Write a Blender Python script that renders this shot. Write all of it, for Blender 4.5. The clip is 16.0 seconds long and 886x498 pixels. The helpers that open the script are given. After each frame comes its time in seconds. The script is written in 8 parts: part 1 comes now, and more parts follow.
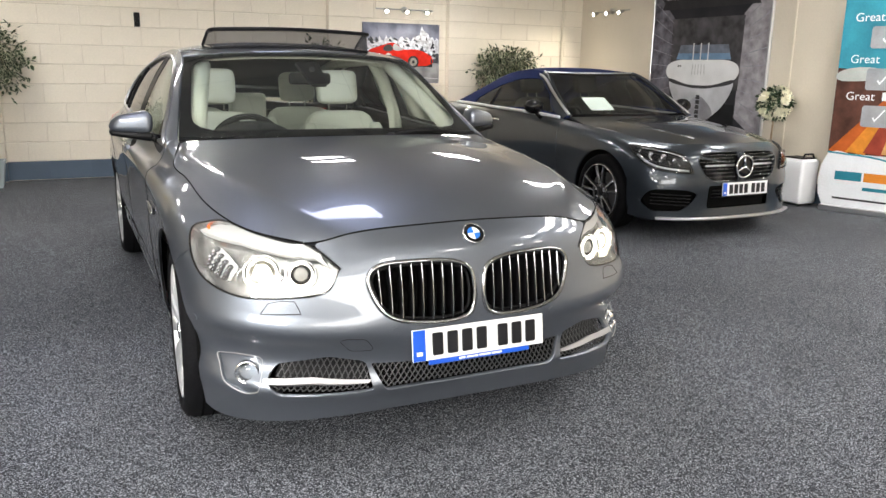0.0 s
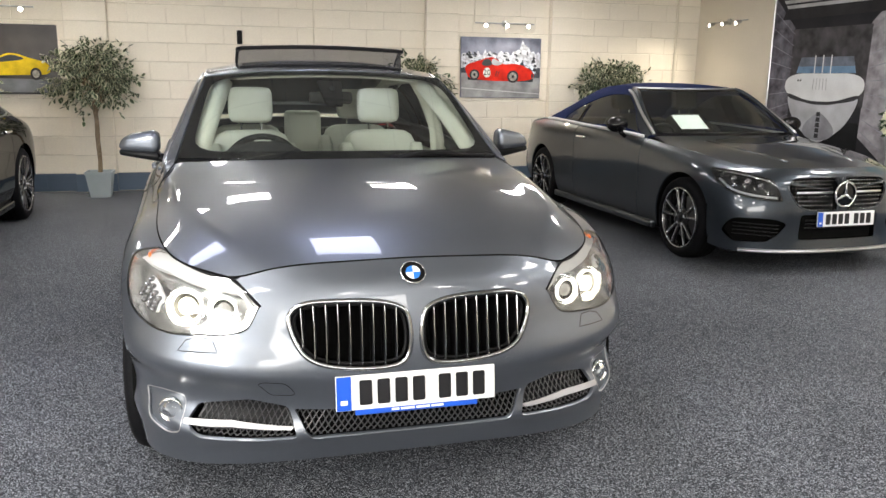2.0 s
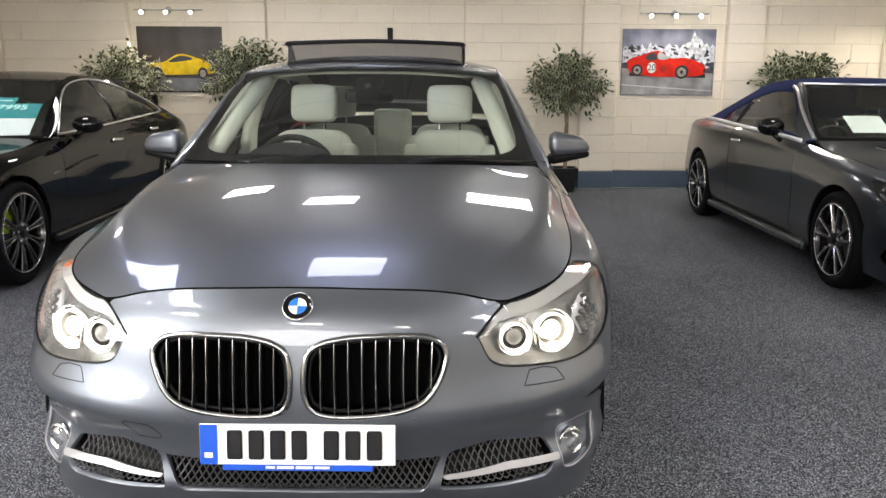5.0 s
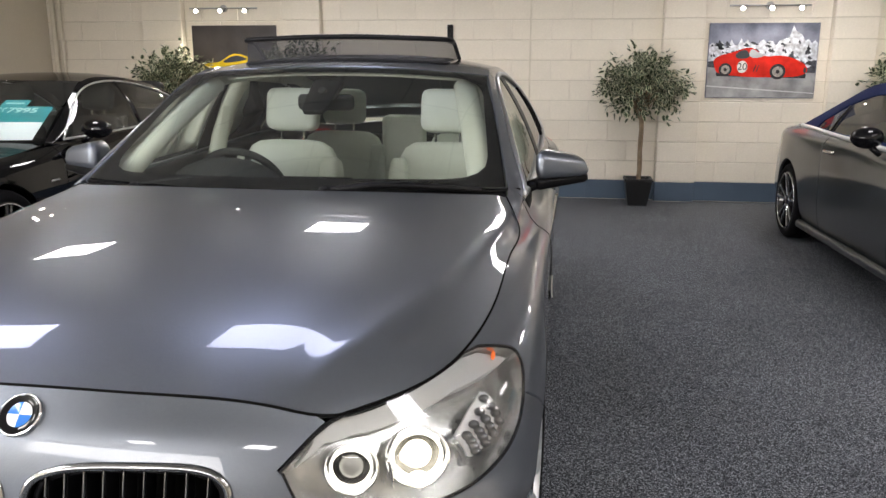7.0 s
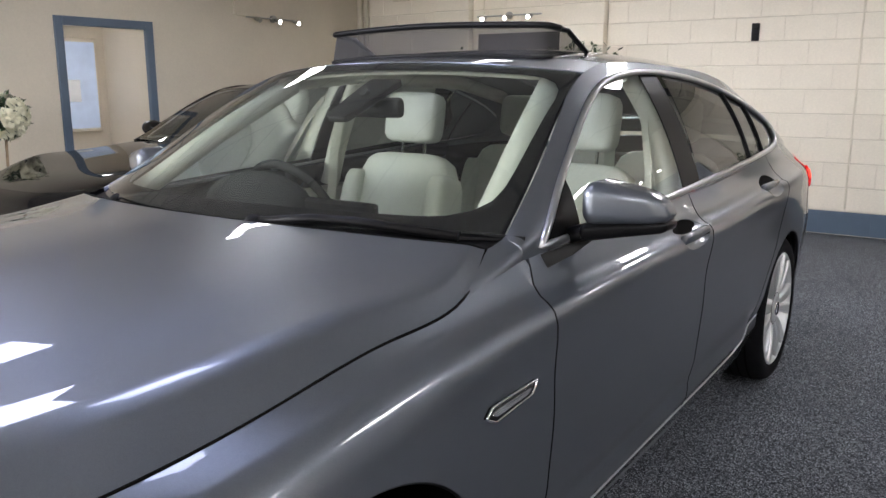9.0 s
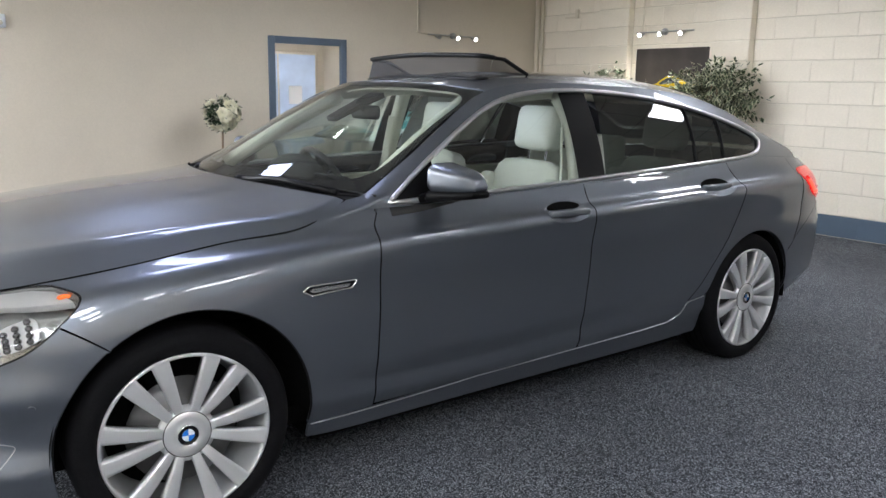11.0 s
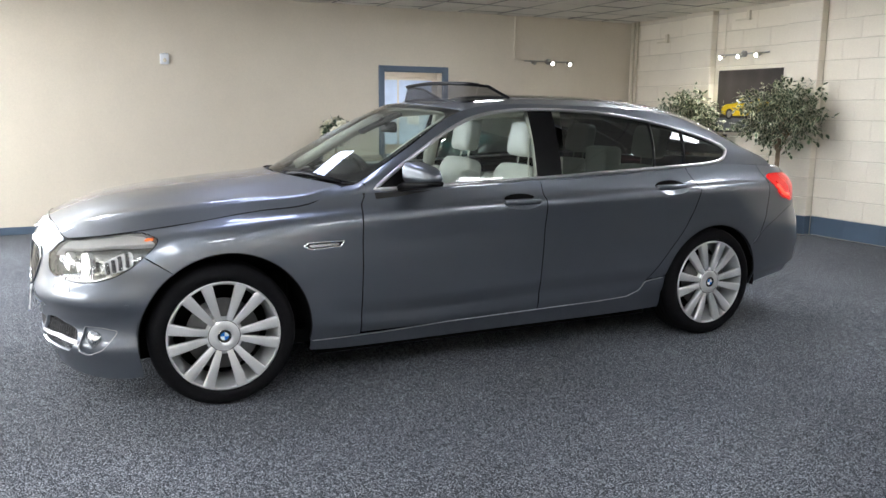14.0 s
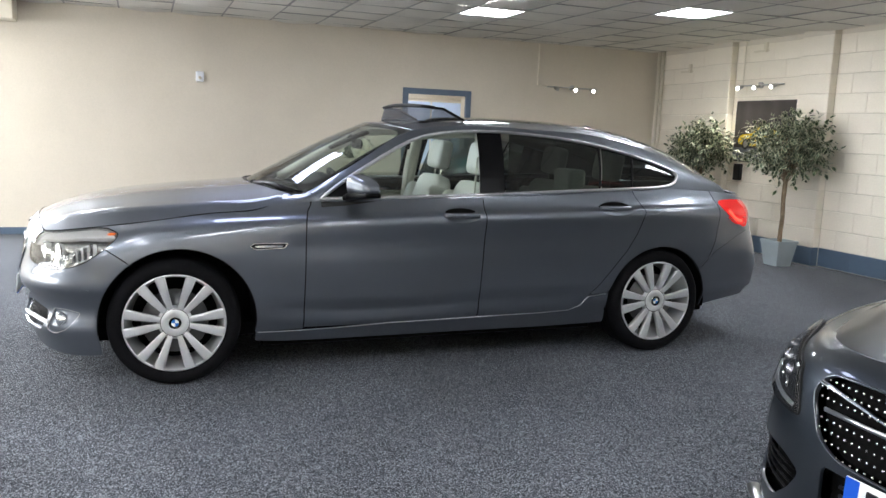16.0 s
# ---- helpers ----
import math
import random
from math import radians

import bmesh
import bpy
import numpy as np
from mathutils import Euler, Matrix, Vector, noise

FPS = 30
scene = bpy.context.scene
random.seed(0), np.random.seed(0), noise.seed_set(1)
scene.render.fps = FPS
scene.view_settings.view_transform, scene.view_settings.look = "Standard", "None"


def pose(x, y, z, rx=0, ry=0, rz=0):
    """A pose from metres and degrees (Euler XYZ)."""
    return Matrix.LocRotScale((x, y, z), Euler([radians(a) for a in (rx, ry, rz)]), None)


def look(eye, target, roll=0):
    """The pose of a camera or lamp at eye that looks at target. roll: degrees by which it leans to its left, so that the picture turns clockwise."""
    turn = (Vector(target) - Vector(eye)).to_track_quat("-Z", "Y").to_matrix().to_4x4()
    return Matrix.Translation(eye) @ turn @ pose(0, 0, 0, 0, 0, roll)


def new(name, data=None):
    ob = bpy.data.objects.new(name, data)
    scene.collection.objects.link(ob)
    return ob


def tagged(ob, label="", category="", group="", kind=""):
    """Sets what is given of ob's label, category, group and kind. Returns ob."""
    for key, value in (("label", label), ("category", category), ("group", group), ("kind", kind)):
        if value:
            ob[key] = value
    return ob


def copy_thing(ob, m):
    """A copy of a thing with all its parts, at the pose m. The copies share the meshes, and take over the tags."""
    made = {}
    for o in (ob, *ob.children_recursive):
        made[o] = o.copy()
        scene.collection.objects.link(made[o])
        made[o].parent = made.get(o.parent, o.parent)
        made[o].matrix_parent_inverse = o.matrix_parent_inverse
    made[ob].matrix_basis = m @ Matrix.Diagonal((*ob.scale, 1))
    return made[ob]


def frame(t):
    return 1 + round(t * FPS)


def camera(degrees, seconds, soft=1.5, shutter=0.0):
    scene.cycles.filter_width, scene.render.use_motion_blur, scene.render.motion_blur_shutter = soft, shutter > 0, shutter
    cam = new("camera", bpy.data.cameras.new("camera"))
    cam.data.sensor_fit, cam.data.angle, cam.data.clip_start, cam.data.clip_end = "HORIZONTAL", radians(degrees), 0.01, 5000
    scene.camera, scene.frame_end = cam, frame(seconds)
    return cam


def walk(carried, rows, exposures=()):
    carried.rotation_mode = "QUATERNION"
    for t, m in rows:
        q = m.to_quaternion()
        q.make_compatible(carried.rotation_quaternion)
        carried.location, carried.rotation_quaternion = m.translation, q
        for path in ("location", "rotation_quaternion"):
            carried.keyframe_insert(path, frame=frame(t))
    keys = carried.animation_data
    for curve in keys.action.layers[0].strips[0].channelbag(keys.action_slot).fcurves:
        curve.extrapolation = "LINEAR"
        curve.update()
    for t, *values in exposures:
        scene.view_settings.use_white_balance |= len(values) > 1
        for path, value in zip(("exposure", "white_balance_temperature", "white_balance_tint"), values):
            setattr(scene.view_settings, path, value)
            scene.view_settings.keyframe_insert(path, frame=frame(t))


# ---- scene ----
cam = camera(58.4, 16.0)

PATH = [
    (0, (-1.276, -3.171, 1.394), (-0.429, -1.416, 0.946), 1.0),
    (0.5, (-1.07, -3.245, 1.409), (-0.296, -1.455, 0.967), 0.9),
    (1, (-0.904, -3.226, 1.411), (-0.207, -1.401, 0.978), 0.9),
    (1.5, (-0.711, -3.173, 1.428), (-0.103, -1.315, 1.003), 0.9),
    (2, (-0.555, -3.15, 1.435), (-0.038, -1.265, 1.011), 0.8),
    (2.5, (-0.379, -3.159, 1.435), (0.05, -1.254, 1.003), 0.5),
    (3, (-0.272, -3.137, 1.431), (0.08, -1.221, 0.98), 0.1),
    (3.2, (-0.232, -3.102, 1.425), (0.093, -1.183, 0.963), 0.1),
    (5.3, (0.501, -2.698, 1.436), (0.439, -0.745, 1.008), 0.7),
    (5.5, (0.563, -2.635, 1.455), (0.473, -0.682, 1.032), 1.0),
    (6, (0.678, -2.393, 1.471), (0.525, -0.442, 1.063), 1.0),
    (6.5, (0.792, -2.199, 1.438), (0.583, -0.254, 1.021), 0.8),
    (7, (0.958, -1.988, 1.442), (0.674, -0.057, 1.005), 0.2),
    (7.5, (1.048, -1.706, 1.433), (0.669, 0.203, 0.971), -0.8),
    (8, (1.099, -1.215, 1.368), (0.566, 0.661, 0.927), -1.7),
    (8.2, (1.182, -1.177, 1.413), (0.561, 0.668, 0.953), -0.9),
    (8.5, (1.341, -0.949, 1.397), (0.538, 0.829, 0.961), -0.8),
    (8.7, (1.471, -0.852, 1.39), (0.528, 0.861, 0.969), -0.5),
    (10.8, (3.105, -0.765, 1.416), (1.564, 0.45, 1.028), 0.9),
    (11, (3.241, -0.78, 1.425), (1.681, 0.408, 1.032), 1.0),
    (11.5, (3.528, -0.765, 1.418), (1.918, 0.356, 1.026), 1.4),
    (12, (3.785, -0.778, 1.428), (2.132, 0.28, 1.043), 1.6),
    (12.5, (3.975, -0.826, 1.419), (2.288, 0.18, 1.044), 1.7),
    (13, (4.242, -0.862, 1.428), (2.523, 0.092, 1.061), 1.3),
    (13.5, (4.456, -0.796, 1.429), (2.711, 0.113, 1.074), 0.9),
    (14, (4.673, -0.657, 1.427), (2.899, 0.2, 1.081), 0.5),
    (14.5, (4.888, -0.589, 1.413), (3.084, 0.209, 1.079), 0.2),
    (15, (5.06, -0.512, 1.427), (3.229, 0.224, 1.102), 0.3),
    (15.5, (5.183, -0.343, 1.431), (3.341, 0.375, 1.125), 1.4),
    (16, (5.307, -0.139, 1.428), (3.458, 0.562, 1.133), 2.2),
]
# the film's own exposure and white balance drift a little
walk(cam, [(t, look(eye, target, roll)) for t, eye, target, roll in PATH],
     [(0, .20, 6900, 11), (3, .18, 6900, 11), (5.5, .06, 6950, 13), (6.5, .03, 6900, 13), (8, .22, 6550, 15), (9.5, .30, 6400, 13), (11, .34, 6250, 11), (13, .42, 6250, 10), (16, .38, 6250, 10)])

# ---- place ----
X0, X1, Y0, Y1, H = -5.36, 6.12, -6.9, 7.36, 2.75
# world, light and exposure
world = bpy.data.worlds.new("showroom_air")
world.use_nodes = True
world.node_tree.nodes["Background"].inputs["Color"].default_value = (0.75, 0.85, 1.0, 1)
world.node_tree.nodes["Background"].inputs["Strength"].default_value = 0.3
scene.world = world
PANEL_POWER = 25


def area_lamp(name, m, power, sx, sy, colour):
    data = bpy.data.lights.new(name, "AREA")
    data.shape, data.size, data.size_y = "RECTANGLE", sx, sy
    data.energy, data.color = power, colour
    ob = new(name, data)
    ob.matrix_world = m
    return ob


# daylight through the shop window in the front wall, behind the camera's start
area_lamp("window_daylight", pose(-1.4, -6.75, 1.95, 90, 0, 0), 170, 5.2, 1.2, (1.0, 0.98, 0.95))
# fill light at an unseen west opening, added to brighten floor and east wall
area_lamp("side_window_daylight", pose(X0 + .14, -4.0, 1.85, 90, 0, -90), 400, 3.0, 1.1, (0.95, 0.98, 1.0))




# ---------- materials ----------
def mat(name, colour, rough=0.5, metal=0.0, vary=0.12, scale=6.0, grain=0.0, grain_scale=200.0,
        bump=0.0, coat=0.0, spec=0.5, emit=None, power=0.0, rvary=0.0, trans=0.0, ior=1.45, alpha=1.0, rand=0.0, coords="Object"):
    """A Principled material with two scales of colour change, bump and roughness change."""
    m = bpy.data.materials.new(name)
    m.use_nodes = True
    nt = m.node_tree
    n, ln = nt.nodes, nt.links
    b = n["Principled BSDF"]
    b.inputs["Roughness"].default_value = rough
    b.inputs["Metallic"].default_value = metal
    b.inputs["Coat Weight"].default_value = coat
    b.inputs["Coat Roughness"].default_value = 0.03
    b.inputs["Specular IOR Level"].default_value = spec
    b.inputs["Transmission Weight"].default_value = trans
    b.inputs["IOR"].default_value = ior
    b.inputs["Alpha"].default_value = alpha
    b.inputs["Base Color"].default_value = (*colour, 1)
    if emit:
        b.inputs["Emission Color"].default_value = (*emit, 1)
        b.inputs["Emission Strength"].default_value = power
    if vary or grain or bump or rvary or rand:
        tc = n.new("ShaderNodeTexCoord")
        big = n.new("ShaderNodeTexNoise")
        big.inputs["Scale"].default_value = scale
        big.inputs["Detail"].default_value = 5
        ln.new(tc.outputs[coords], big.inputs["Vector"])
        fine = n.new("ShaderNodeTexNoise")
        fine.inputs["Scale"].default_value = grain_scale
        fine.inputs["Detail"].default_value = 3
        ln.new(tc.outputs[coords], fine.inputs["Vector"])
        last = None
        hsv = n.new("ShaderNodeHueSaturation")
        hsv.inputs["Color"].default_value = (*colour, 1)
        r1 = n.new("ShaderNodeMapRange")
        r1.inputs["To Min"].default_value, r1.inputs["To Max"].default_value = 1 - vary, 1 + vary
        r1.inputs["From Min"].default_value, r1.inputs["From Max"].default_value = 0.25, 0.75
        ln.new(big.outputs["Fac"], r1.inputs["Value"])
        r2 = n.new("ShaderNodeMapRange")
        r2.inputs["To Min"].default_value, r2.inputs["To Max"].default_value = 1 - grain, 1 + grain
        r2.inputs["From Min"].default_value, r2.inputs["From Max"].default_value = 0.3, 0.7
        ln.new(fine.outputs["Fac"], r2.inputs["Value"])
        mul = n.new("ShaderNodeMath")
        mul.operation = "MULTIPLY"
        ln.new(r1.outputs[0], mul.inputs[0])
        ln.new(r2.outputs[0], mul.inputs[1])
        last = mul
        if rand:
            oi = n.new("ShaderNodeObjectInfo")
            r3 = n.new("ShaderNodeMapRange")
            r3.inputs["To Min"].default_value, r3.inputs["To Max"].default_value = 1 - rand, 1 + rand
            ln.new(oi.outputs["Random"], r3.inputs["Value"])
            mul2 = n.new("ShaderNodeMath")
            mul2.operation = "MULTIPLY"
            ln.new(last.outputs[0], mul2.inputs[0])
            ln.new(r3.outputs[0], mul2.inputs[1])
            last = mul2
        ln.new(last.outputs[0], hsv.inputs["Value"])
        ln.new(hsv.outputs["Color"], b.inputs["Base Color"])
        if bump:
            bp = n.new("ShaderNodeBump")
            bp.inputs["Strength"].default_value = bump
            bp.inputs["Distance"].default_value = 0.003
            ln.new(fine.outputs["Fac"], bp.inputs["Height"])
            ln.new(bp.outputs["Normal"], b.inputs["Normal"])
        if rvary:
            r4 = n.new("ShaderNodeMapRange")
            r4.inputs["To Min"].default_value, r4.inputs["To Max"].default_value = max(0.0, rough - rvary), rough + rvary
            ln.new(big.outputs["Fac"], r4.inputs["Value"])
            ln.new(r4.outputs[0], b.inputs["Roughness"])
    return m


def carpet_material():
    m = mat("carpet_grey_fleck", (0.05, 0.055, 0.065), rough=0.95, vary=0.0)
    nt = m.node_tree
    n, ln = nt.nodes, nt.links
    b = n["Principled BSDF"]
    b.inputs["Specular IOR Level"].default_value = 0.15
    b.inputs["Sheen Weight"].default_value = 0.0
    tc = n.new("ShaderNodeTexCoord")
    fleck = n.new("ShaderNodeTexVoronoi")
    fleck.inputs["Scale"].default_value = 290
    ln.new(tc.outputs["Object"], fleck.inputs["Vector"])
    pick = n.new("ShaderNodeSeparateColor")
    ln.new(fleck.outputs["Color"], pick.inputs["Color"])
    ramp = n.new("ShaderNodeValToRGB")
    e = ramp.color_ramp.elements
    e[0].position, e[0].color = 0.0, (0.0105, 0.0113, 0.0135, 1)
    e[1].position, e[1].color = 1.0, (0.37, 0.39, 0.43, 1)
    for at_, c_ in ((0.55, (0.037, 0.0405, 0.049, 1)), (0.80, (0.146, 0.156, 0.176, 1))):
        k_ = e.new(at_)
        k_.color = c_
    ln.new(pick.outputs[0], ramp.inputs["Fac"])
    wear = n.new("ShaderNodeTexNoise")
    wear.inputs["Scale"].default_value, wear.inputs["Detail"].default_value = 0.9, 6
    ln.new(tc.outputs["Object"], wear.inputs["Vector"])
    wr = n.new("ShaderNodeMapRange")
    wr.inputs["From Min"].default_value, wr.inputs["From Max"].default_value = 0.3, 0.7
    wr.inputs["To Min"].default_value, wr.inputs["To Max"].default_value = 0.95, 1.32
    ln.new(wear.outputs["Fac"], wr.inputs["Value"])
    hsv = n.new("ShaderNodeHueSaturation")
    ln.new(ramp.outputs["Color"], hsv.inputs["Color"])
    ln.new(wr.outputs[0], hsv.inputs["Value"])
    ln.new(hsv.outputs["Color"], b.inputs["Base Color"])
    bp = n.new("ShaderNodeBump")
    bp.inputs["Strength"].default_value, bp.inputs["Distance"].default_value = 0.10, 0.002
    ln.new(fleck.outputs["Distance"], bp.inputs["Height"])
    ln.new(bp.outputs["Normal"], b.inputs["Normal"])
    return m


def paint(name, colour, flake=0.3, rough=0.4, metal=0.88):
    """Metallic car paint under clear lacquer: fine flake and a faint orange peel."""
    m = mat(name, colour, rough=rough, metal=metal, vary=0.03, scale=3, grain=flake, grain_scale=1500, coat=1.0)
    m.node_tree.nodes["Principled BSDF"].inputs["Coat Roughness"].default_value = 0.015
    return m


def clear_glass(name, tint, rough=0.0, dust_haze=0.015):
    """Thin glazing: see-through with a sharp gloss and a pale film, for dust and for hazy reflection put in as colour.
    """
    m = bpy.data.materials.new(name)
    m.use_nodes = True
    n, ln = m.node_tree.nodes, m.node_tree.links
    n.remove(n["Principled BSDF"])
    tr = n.new("ShaderNodeBsdfTransparent")
    tr.inputs["Color"].default_value = (*tint, 1)
    gl = n.new("ShaderNodeBsdfGlossy")
    gl.inputs["Roughness"].default_value = rough
    gl.inputs["Color"].default_value = (1, 1, 1, 1)
    fr = n.new("ShaderNodeFresnel")
    fr.inputs["IOR"].default_value = 1.5
    mx = n.new("ShaderNodeMixShader")
    film = n.new("ShaderNodeBsdfDiffuse")
    film.inputs["Color"].default_value = (0.8, 0.8, 0.76, 1)
    dust_hazed = n.new("ShaderNodeMixShader")
    dust_hazed.inputs[0].default_value = dust_haze
    ln.new(tr.outputs[0], dust_hazed.inputs[1])
    ln.new(film.outputs[0], dust_hazed.inputs[2])
    ln.new(fr.outputs[0], mx.inputs[0])
    ln.new(dust_hazed.outputs[0], mx.inputs[1])
    ln.new(gl.outputs[0], mx.inputs[2])
    ln.new(mx.outputs[0], n["Material Output"].inputs["Surface"])
    return m


M_CARPET = carpet_material()
M_CREAM = mat("cream_wall_paint", (0.68, 0.615, 0.51), rough=0.55, vary=0.05, scale=1.2, grain=0.03, grain_scale=60, bump=0.12, rvary=0.1)
M_BLOCK = mat("cream_painted_block", (0.86, 0.795, 0.68), rough=0.5, vary=0.05, scale=2.0, grain=0.04, grain_scale=90, bump=0.3, rand=0.012)
M_MORTAR = mat("cream_painted_joint", (0.70, 0.64, 0.54), rough=0.7, vary=0.05, scale=3)
M_BLUE = mat("blue_grey_skirting_paint", (0.085, 0.125, 0.18), rough=0.45, vary=0.08, scale=3, grain=0.05, bump=0.15, rand=0.04)
M_TILE = mat("ceiling_tile_mineral", (0.74, 0.71, 0.65), rough=0.9, vary=0.10, scale=1.3, grain=0.08, grain_scale=120, bump=0.2)
M_TBAR = mat("ceiling_grid_metal", (0.30, 0.29, 0.27), rough=0.5, vary=0.05)
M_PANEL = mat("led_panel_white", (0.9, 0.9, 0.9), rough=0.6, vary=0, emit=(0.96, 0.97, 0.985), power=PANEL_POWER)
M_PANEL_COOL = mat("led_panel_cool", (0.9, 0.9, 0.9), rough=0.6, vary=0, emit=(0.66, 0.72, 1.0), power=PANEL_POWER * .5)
M_BMW = paint("space_grey_paint", (0.142, 0.158, 0.184), rough=0.40, metal=0.83)
M_MERC = paint("selenite_grey_paint", (0.038, 0.047, 0.059), rough=.34, metal=.85)
M_BLACKCAR = mat("black_car_paint", (0.004, 0.004, 0.005), rough=0.5, vary=0.02, coat=0.8, spec=0.0)
M_CHROME = mat("bright_chrome", (0.85, 0.86, 0.87), rough=0.07, metal=1.0, vary=0.02)
M_DARKCHROME = mat("smoked_chrome", (0.34, 0.345, 0.35), rough=0.14, metal=1.0, vary=0.03)
M_MESH = mat("grille_mesh_grey", (0.055, 0.055, 0.058), rough=0.4, metal=0.3, vary=0.05)
M_SATIN = mat("satin_aluminium", (0.62, 0.63, 0.65), rough=0.28, metal=1.0, vary=0.04)
M_BELT_BRIGHT = mat("brushed_belt_aluminium", (.74, .75, .77), rough=.5, metal=.6, vary=.05)
M_RIM = mat("silver_wheel_lacquer", (0.62, 0.63, 0.64), rough=0.30, metal=0.5, vary=0.04, scale=8, coat=0.5)
M_LAMPDARK = mat("lamp_dark_chrome", (.22, .22, .23), rough=.22, metal=.9, vary=.4, scale=30)
M_LAMPBLACK = mat("lamp_inner_black", (.010, .010, .011), rough=.25, vary=.2, scale=30, spec=.3)
M_LEDCELL = mat("frosted_led_plate", (.66, .66, .66), rough=.4, metal=.3, vary=.1, scale=40)
M_BLADE = mat("satin_silver_blade", (0.36, 0.36, 0.37), rough=0.4, metal=0.6, vary=0.04)
M_RUBBER = mat("tyre_rubber", (0.006, 0.006, 0.007), spec=.10, rough=0.75, vary=0.2, scale=20, grain=0.2, grain_scale=150, bump=0.15)
M_BLACK = mat("black_plastic", (0.007, 0.007, 0.008), spec=.18, rough=0.45, vary=0.15, scale=15, grain=0.1)
M_GLOSSBLK = mat("gloss_black_trim", (0.005, 0.005, 0.006), rough=0.1, vary=0.0, coat=0.7, spec=0.0)
M_DARK = mat("underbody_black", (0.005, 0.005, 0.005), rough=0.9, vary=0.2, spec=.05)
M_GLASS = clear_glass("windscreen_glass", (0.84, 0.92, 0.84), dust_haze=0.008)
M_SIDEGLASS = clear_glass("side_glass", (0.78, 0.85, 0.81))
M_PRIVACY = clear_glass("dark_rear_glass", (0.13, 0.155, 0.14))
M_SUNROOF = clear_glass("sunroof_tinted_glass", (0.5, 0.53, 0.52))
M_REARSCREEN = clear_glass("rear_screen_glass", (0.62, 0.68, 0.64))
M_LENS = clear_glass("lamp_lens", (0.97, 0.98, 0.98), dust_haze=0.0)
M_LEATHER = mat("oyster_leather", (0.66, 0.675, 0.61), rough=0.5, vary=0.06, scale=7, grain=0.06, grain_scale=220, bump=0.25)
M_CABIN = mat("dark_cabin_plastic", (0.022, 0.022, 0.022), spec=.2, rough=0.6, vary=0.15, scale=9, grain=0.1, bump=0.2)
M_BEIGE = mat("oyster_cabin_lining", (0.58, 0.58, 0.50), rough=0.8, vary=0.05, scale=6, grain=0.06, bump=0.2)
M_WHITE = mat("white_paper", (0.85, 0.87, 0.90), rough=0.6, vary=0.02)
M_PILLAR = mat("black_pillar_film", (0.004, 0.004, 0.0045), rough=0.35, vary=0.1, spec=0.12)

# ---------- building tools ----------
def link_mesh(name, verts, faces, material, parent=None, label="", smooth=False):
    me = bpy.data.meshes.new(name)
    me.from_pydata([tuple(v) for v in verts], [], [tuple(f) for f in faces])
    me.update()
    if material:
        me.materials.append(material)
    if smooth:
        me.shade_smooth()
    ob = new(name, me)
    if parent:
        ob.parent = parent
    if label:
        ob["label"] = label
    return ob


def part(name, bm, material, parent=None, label="", smooth=False, angle=None):
    """Links a bmesh as one mesh object under a thing or a part."""
    me = bpy.data.meshes.new(name)
    if angle is not None:
        for e in bm.edges:
            e.smooth = len(e.link_faces) == 2 and e.calc_face_angle(0) < radians(angle)
        smooth = True
    for f in bm.faces:
        f.smooth = smooth
    bm.to_mesh(me)
    bm.free()
    me.materials.append(material)
    ob = new(name, me)
    if parent:
        ob.parent = parent
    if label:
        ob["label"] = label
    return ob


def thing(name, m, label, category, group=""):
    ob = new(name)
    ob.empty_display_size = 0.2
    ob.matrix_world = m
    return tagged(ob, label, category, group)


def box_bm(x0, x1, y0, y1, z0, z1, bevel=0.0, seg=2, bm=None):
    one = bmesh.new()
    bmesh.ops.create_cube(one, size=1)
    bmesh.ops.transform(one, matrix=Matrix.Translation(((x0 + x1) / 2, (y0 + y1) / 2, (z0 + z1) / 2)) @
                        Matrix.Diagonal((x1 - x0, y1 - y0, z1 - z0, 1)), verts=one.verts)
    if bevel:
        bmesh.ops.bevel(one, geom=one.edges[:], offset=bevel, segments=seg, affect="EDGES", profile=0.5)
    return merge(bm, one)


def merge(bm, one):
    if bm is None:
        return one
    me = bpy.data.meshes.new("tmp")
    one.to_mesh(me)
    one.free()
    bm.from_mesh(me)
    bpy.data.meshes.remove(me)
    return bm


def cyl_bm(a, b, r0, r1=None, seg=16, bm=None, caps=True):
    """A round bar from a to b."""
    a, b = Vector(a), Vector(b)
    one = bmesh.new()
    bmesh.ops.create_cone(one, cap_ends=caps, segments=seg, radius1=r0, radius2=r0 if r1 is None else r1, depth=(b - a).length)
    turn = (b - a).to_track_quat("Z", "Y").to_matrix().to_4x4()
    bmesh.ops.transform(one, matrix=Matrix.Translation((a + b) / 2) @ turn, verts=one.verts)
    return merge(bm, one)


def ball_bm(c, r, bm=None, u=16, v=10):
    one = bmesh.new()
    bmesh.ops.create_uvsphere(one, u_segments=u, v_segments=v, radius=1)
    r = r if hasattr(r, "__len__") else (r, r, r)
    bmesh.ops.transform(one, matrix=Matrix.Translation(c) @ Matrix.Diagonal((*r, 1)), verts=one.verts)
    return merge(bm, one)


def lathe_bm(profile, seg=48, bm=None, closed=False):
    """A solid of revolution round the x axis from (radius, x) pairs."""
    one = bmesh.new() if bm is None else bm
    rings = []
    for r, x in profile:
        rings.append([one.verts.new((x, r * math.cos(2 * math.pi * i / seg), r * math.sin(2 * math.pi * i / seg))) for i in range(seg)])
    n = len(rings)
    for k in range(n if closed else n - 1):
        a, b = rings[k], rings[(k + 1) % n]
        for i in range(seg):
            j = (i + 1) % seg
            one.faces.new((a[i], b[i], b[j], a[j]))
    return one


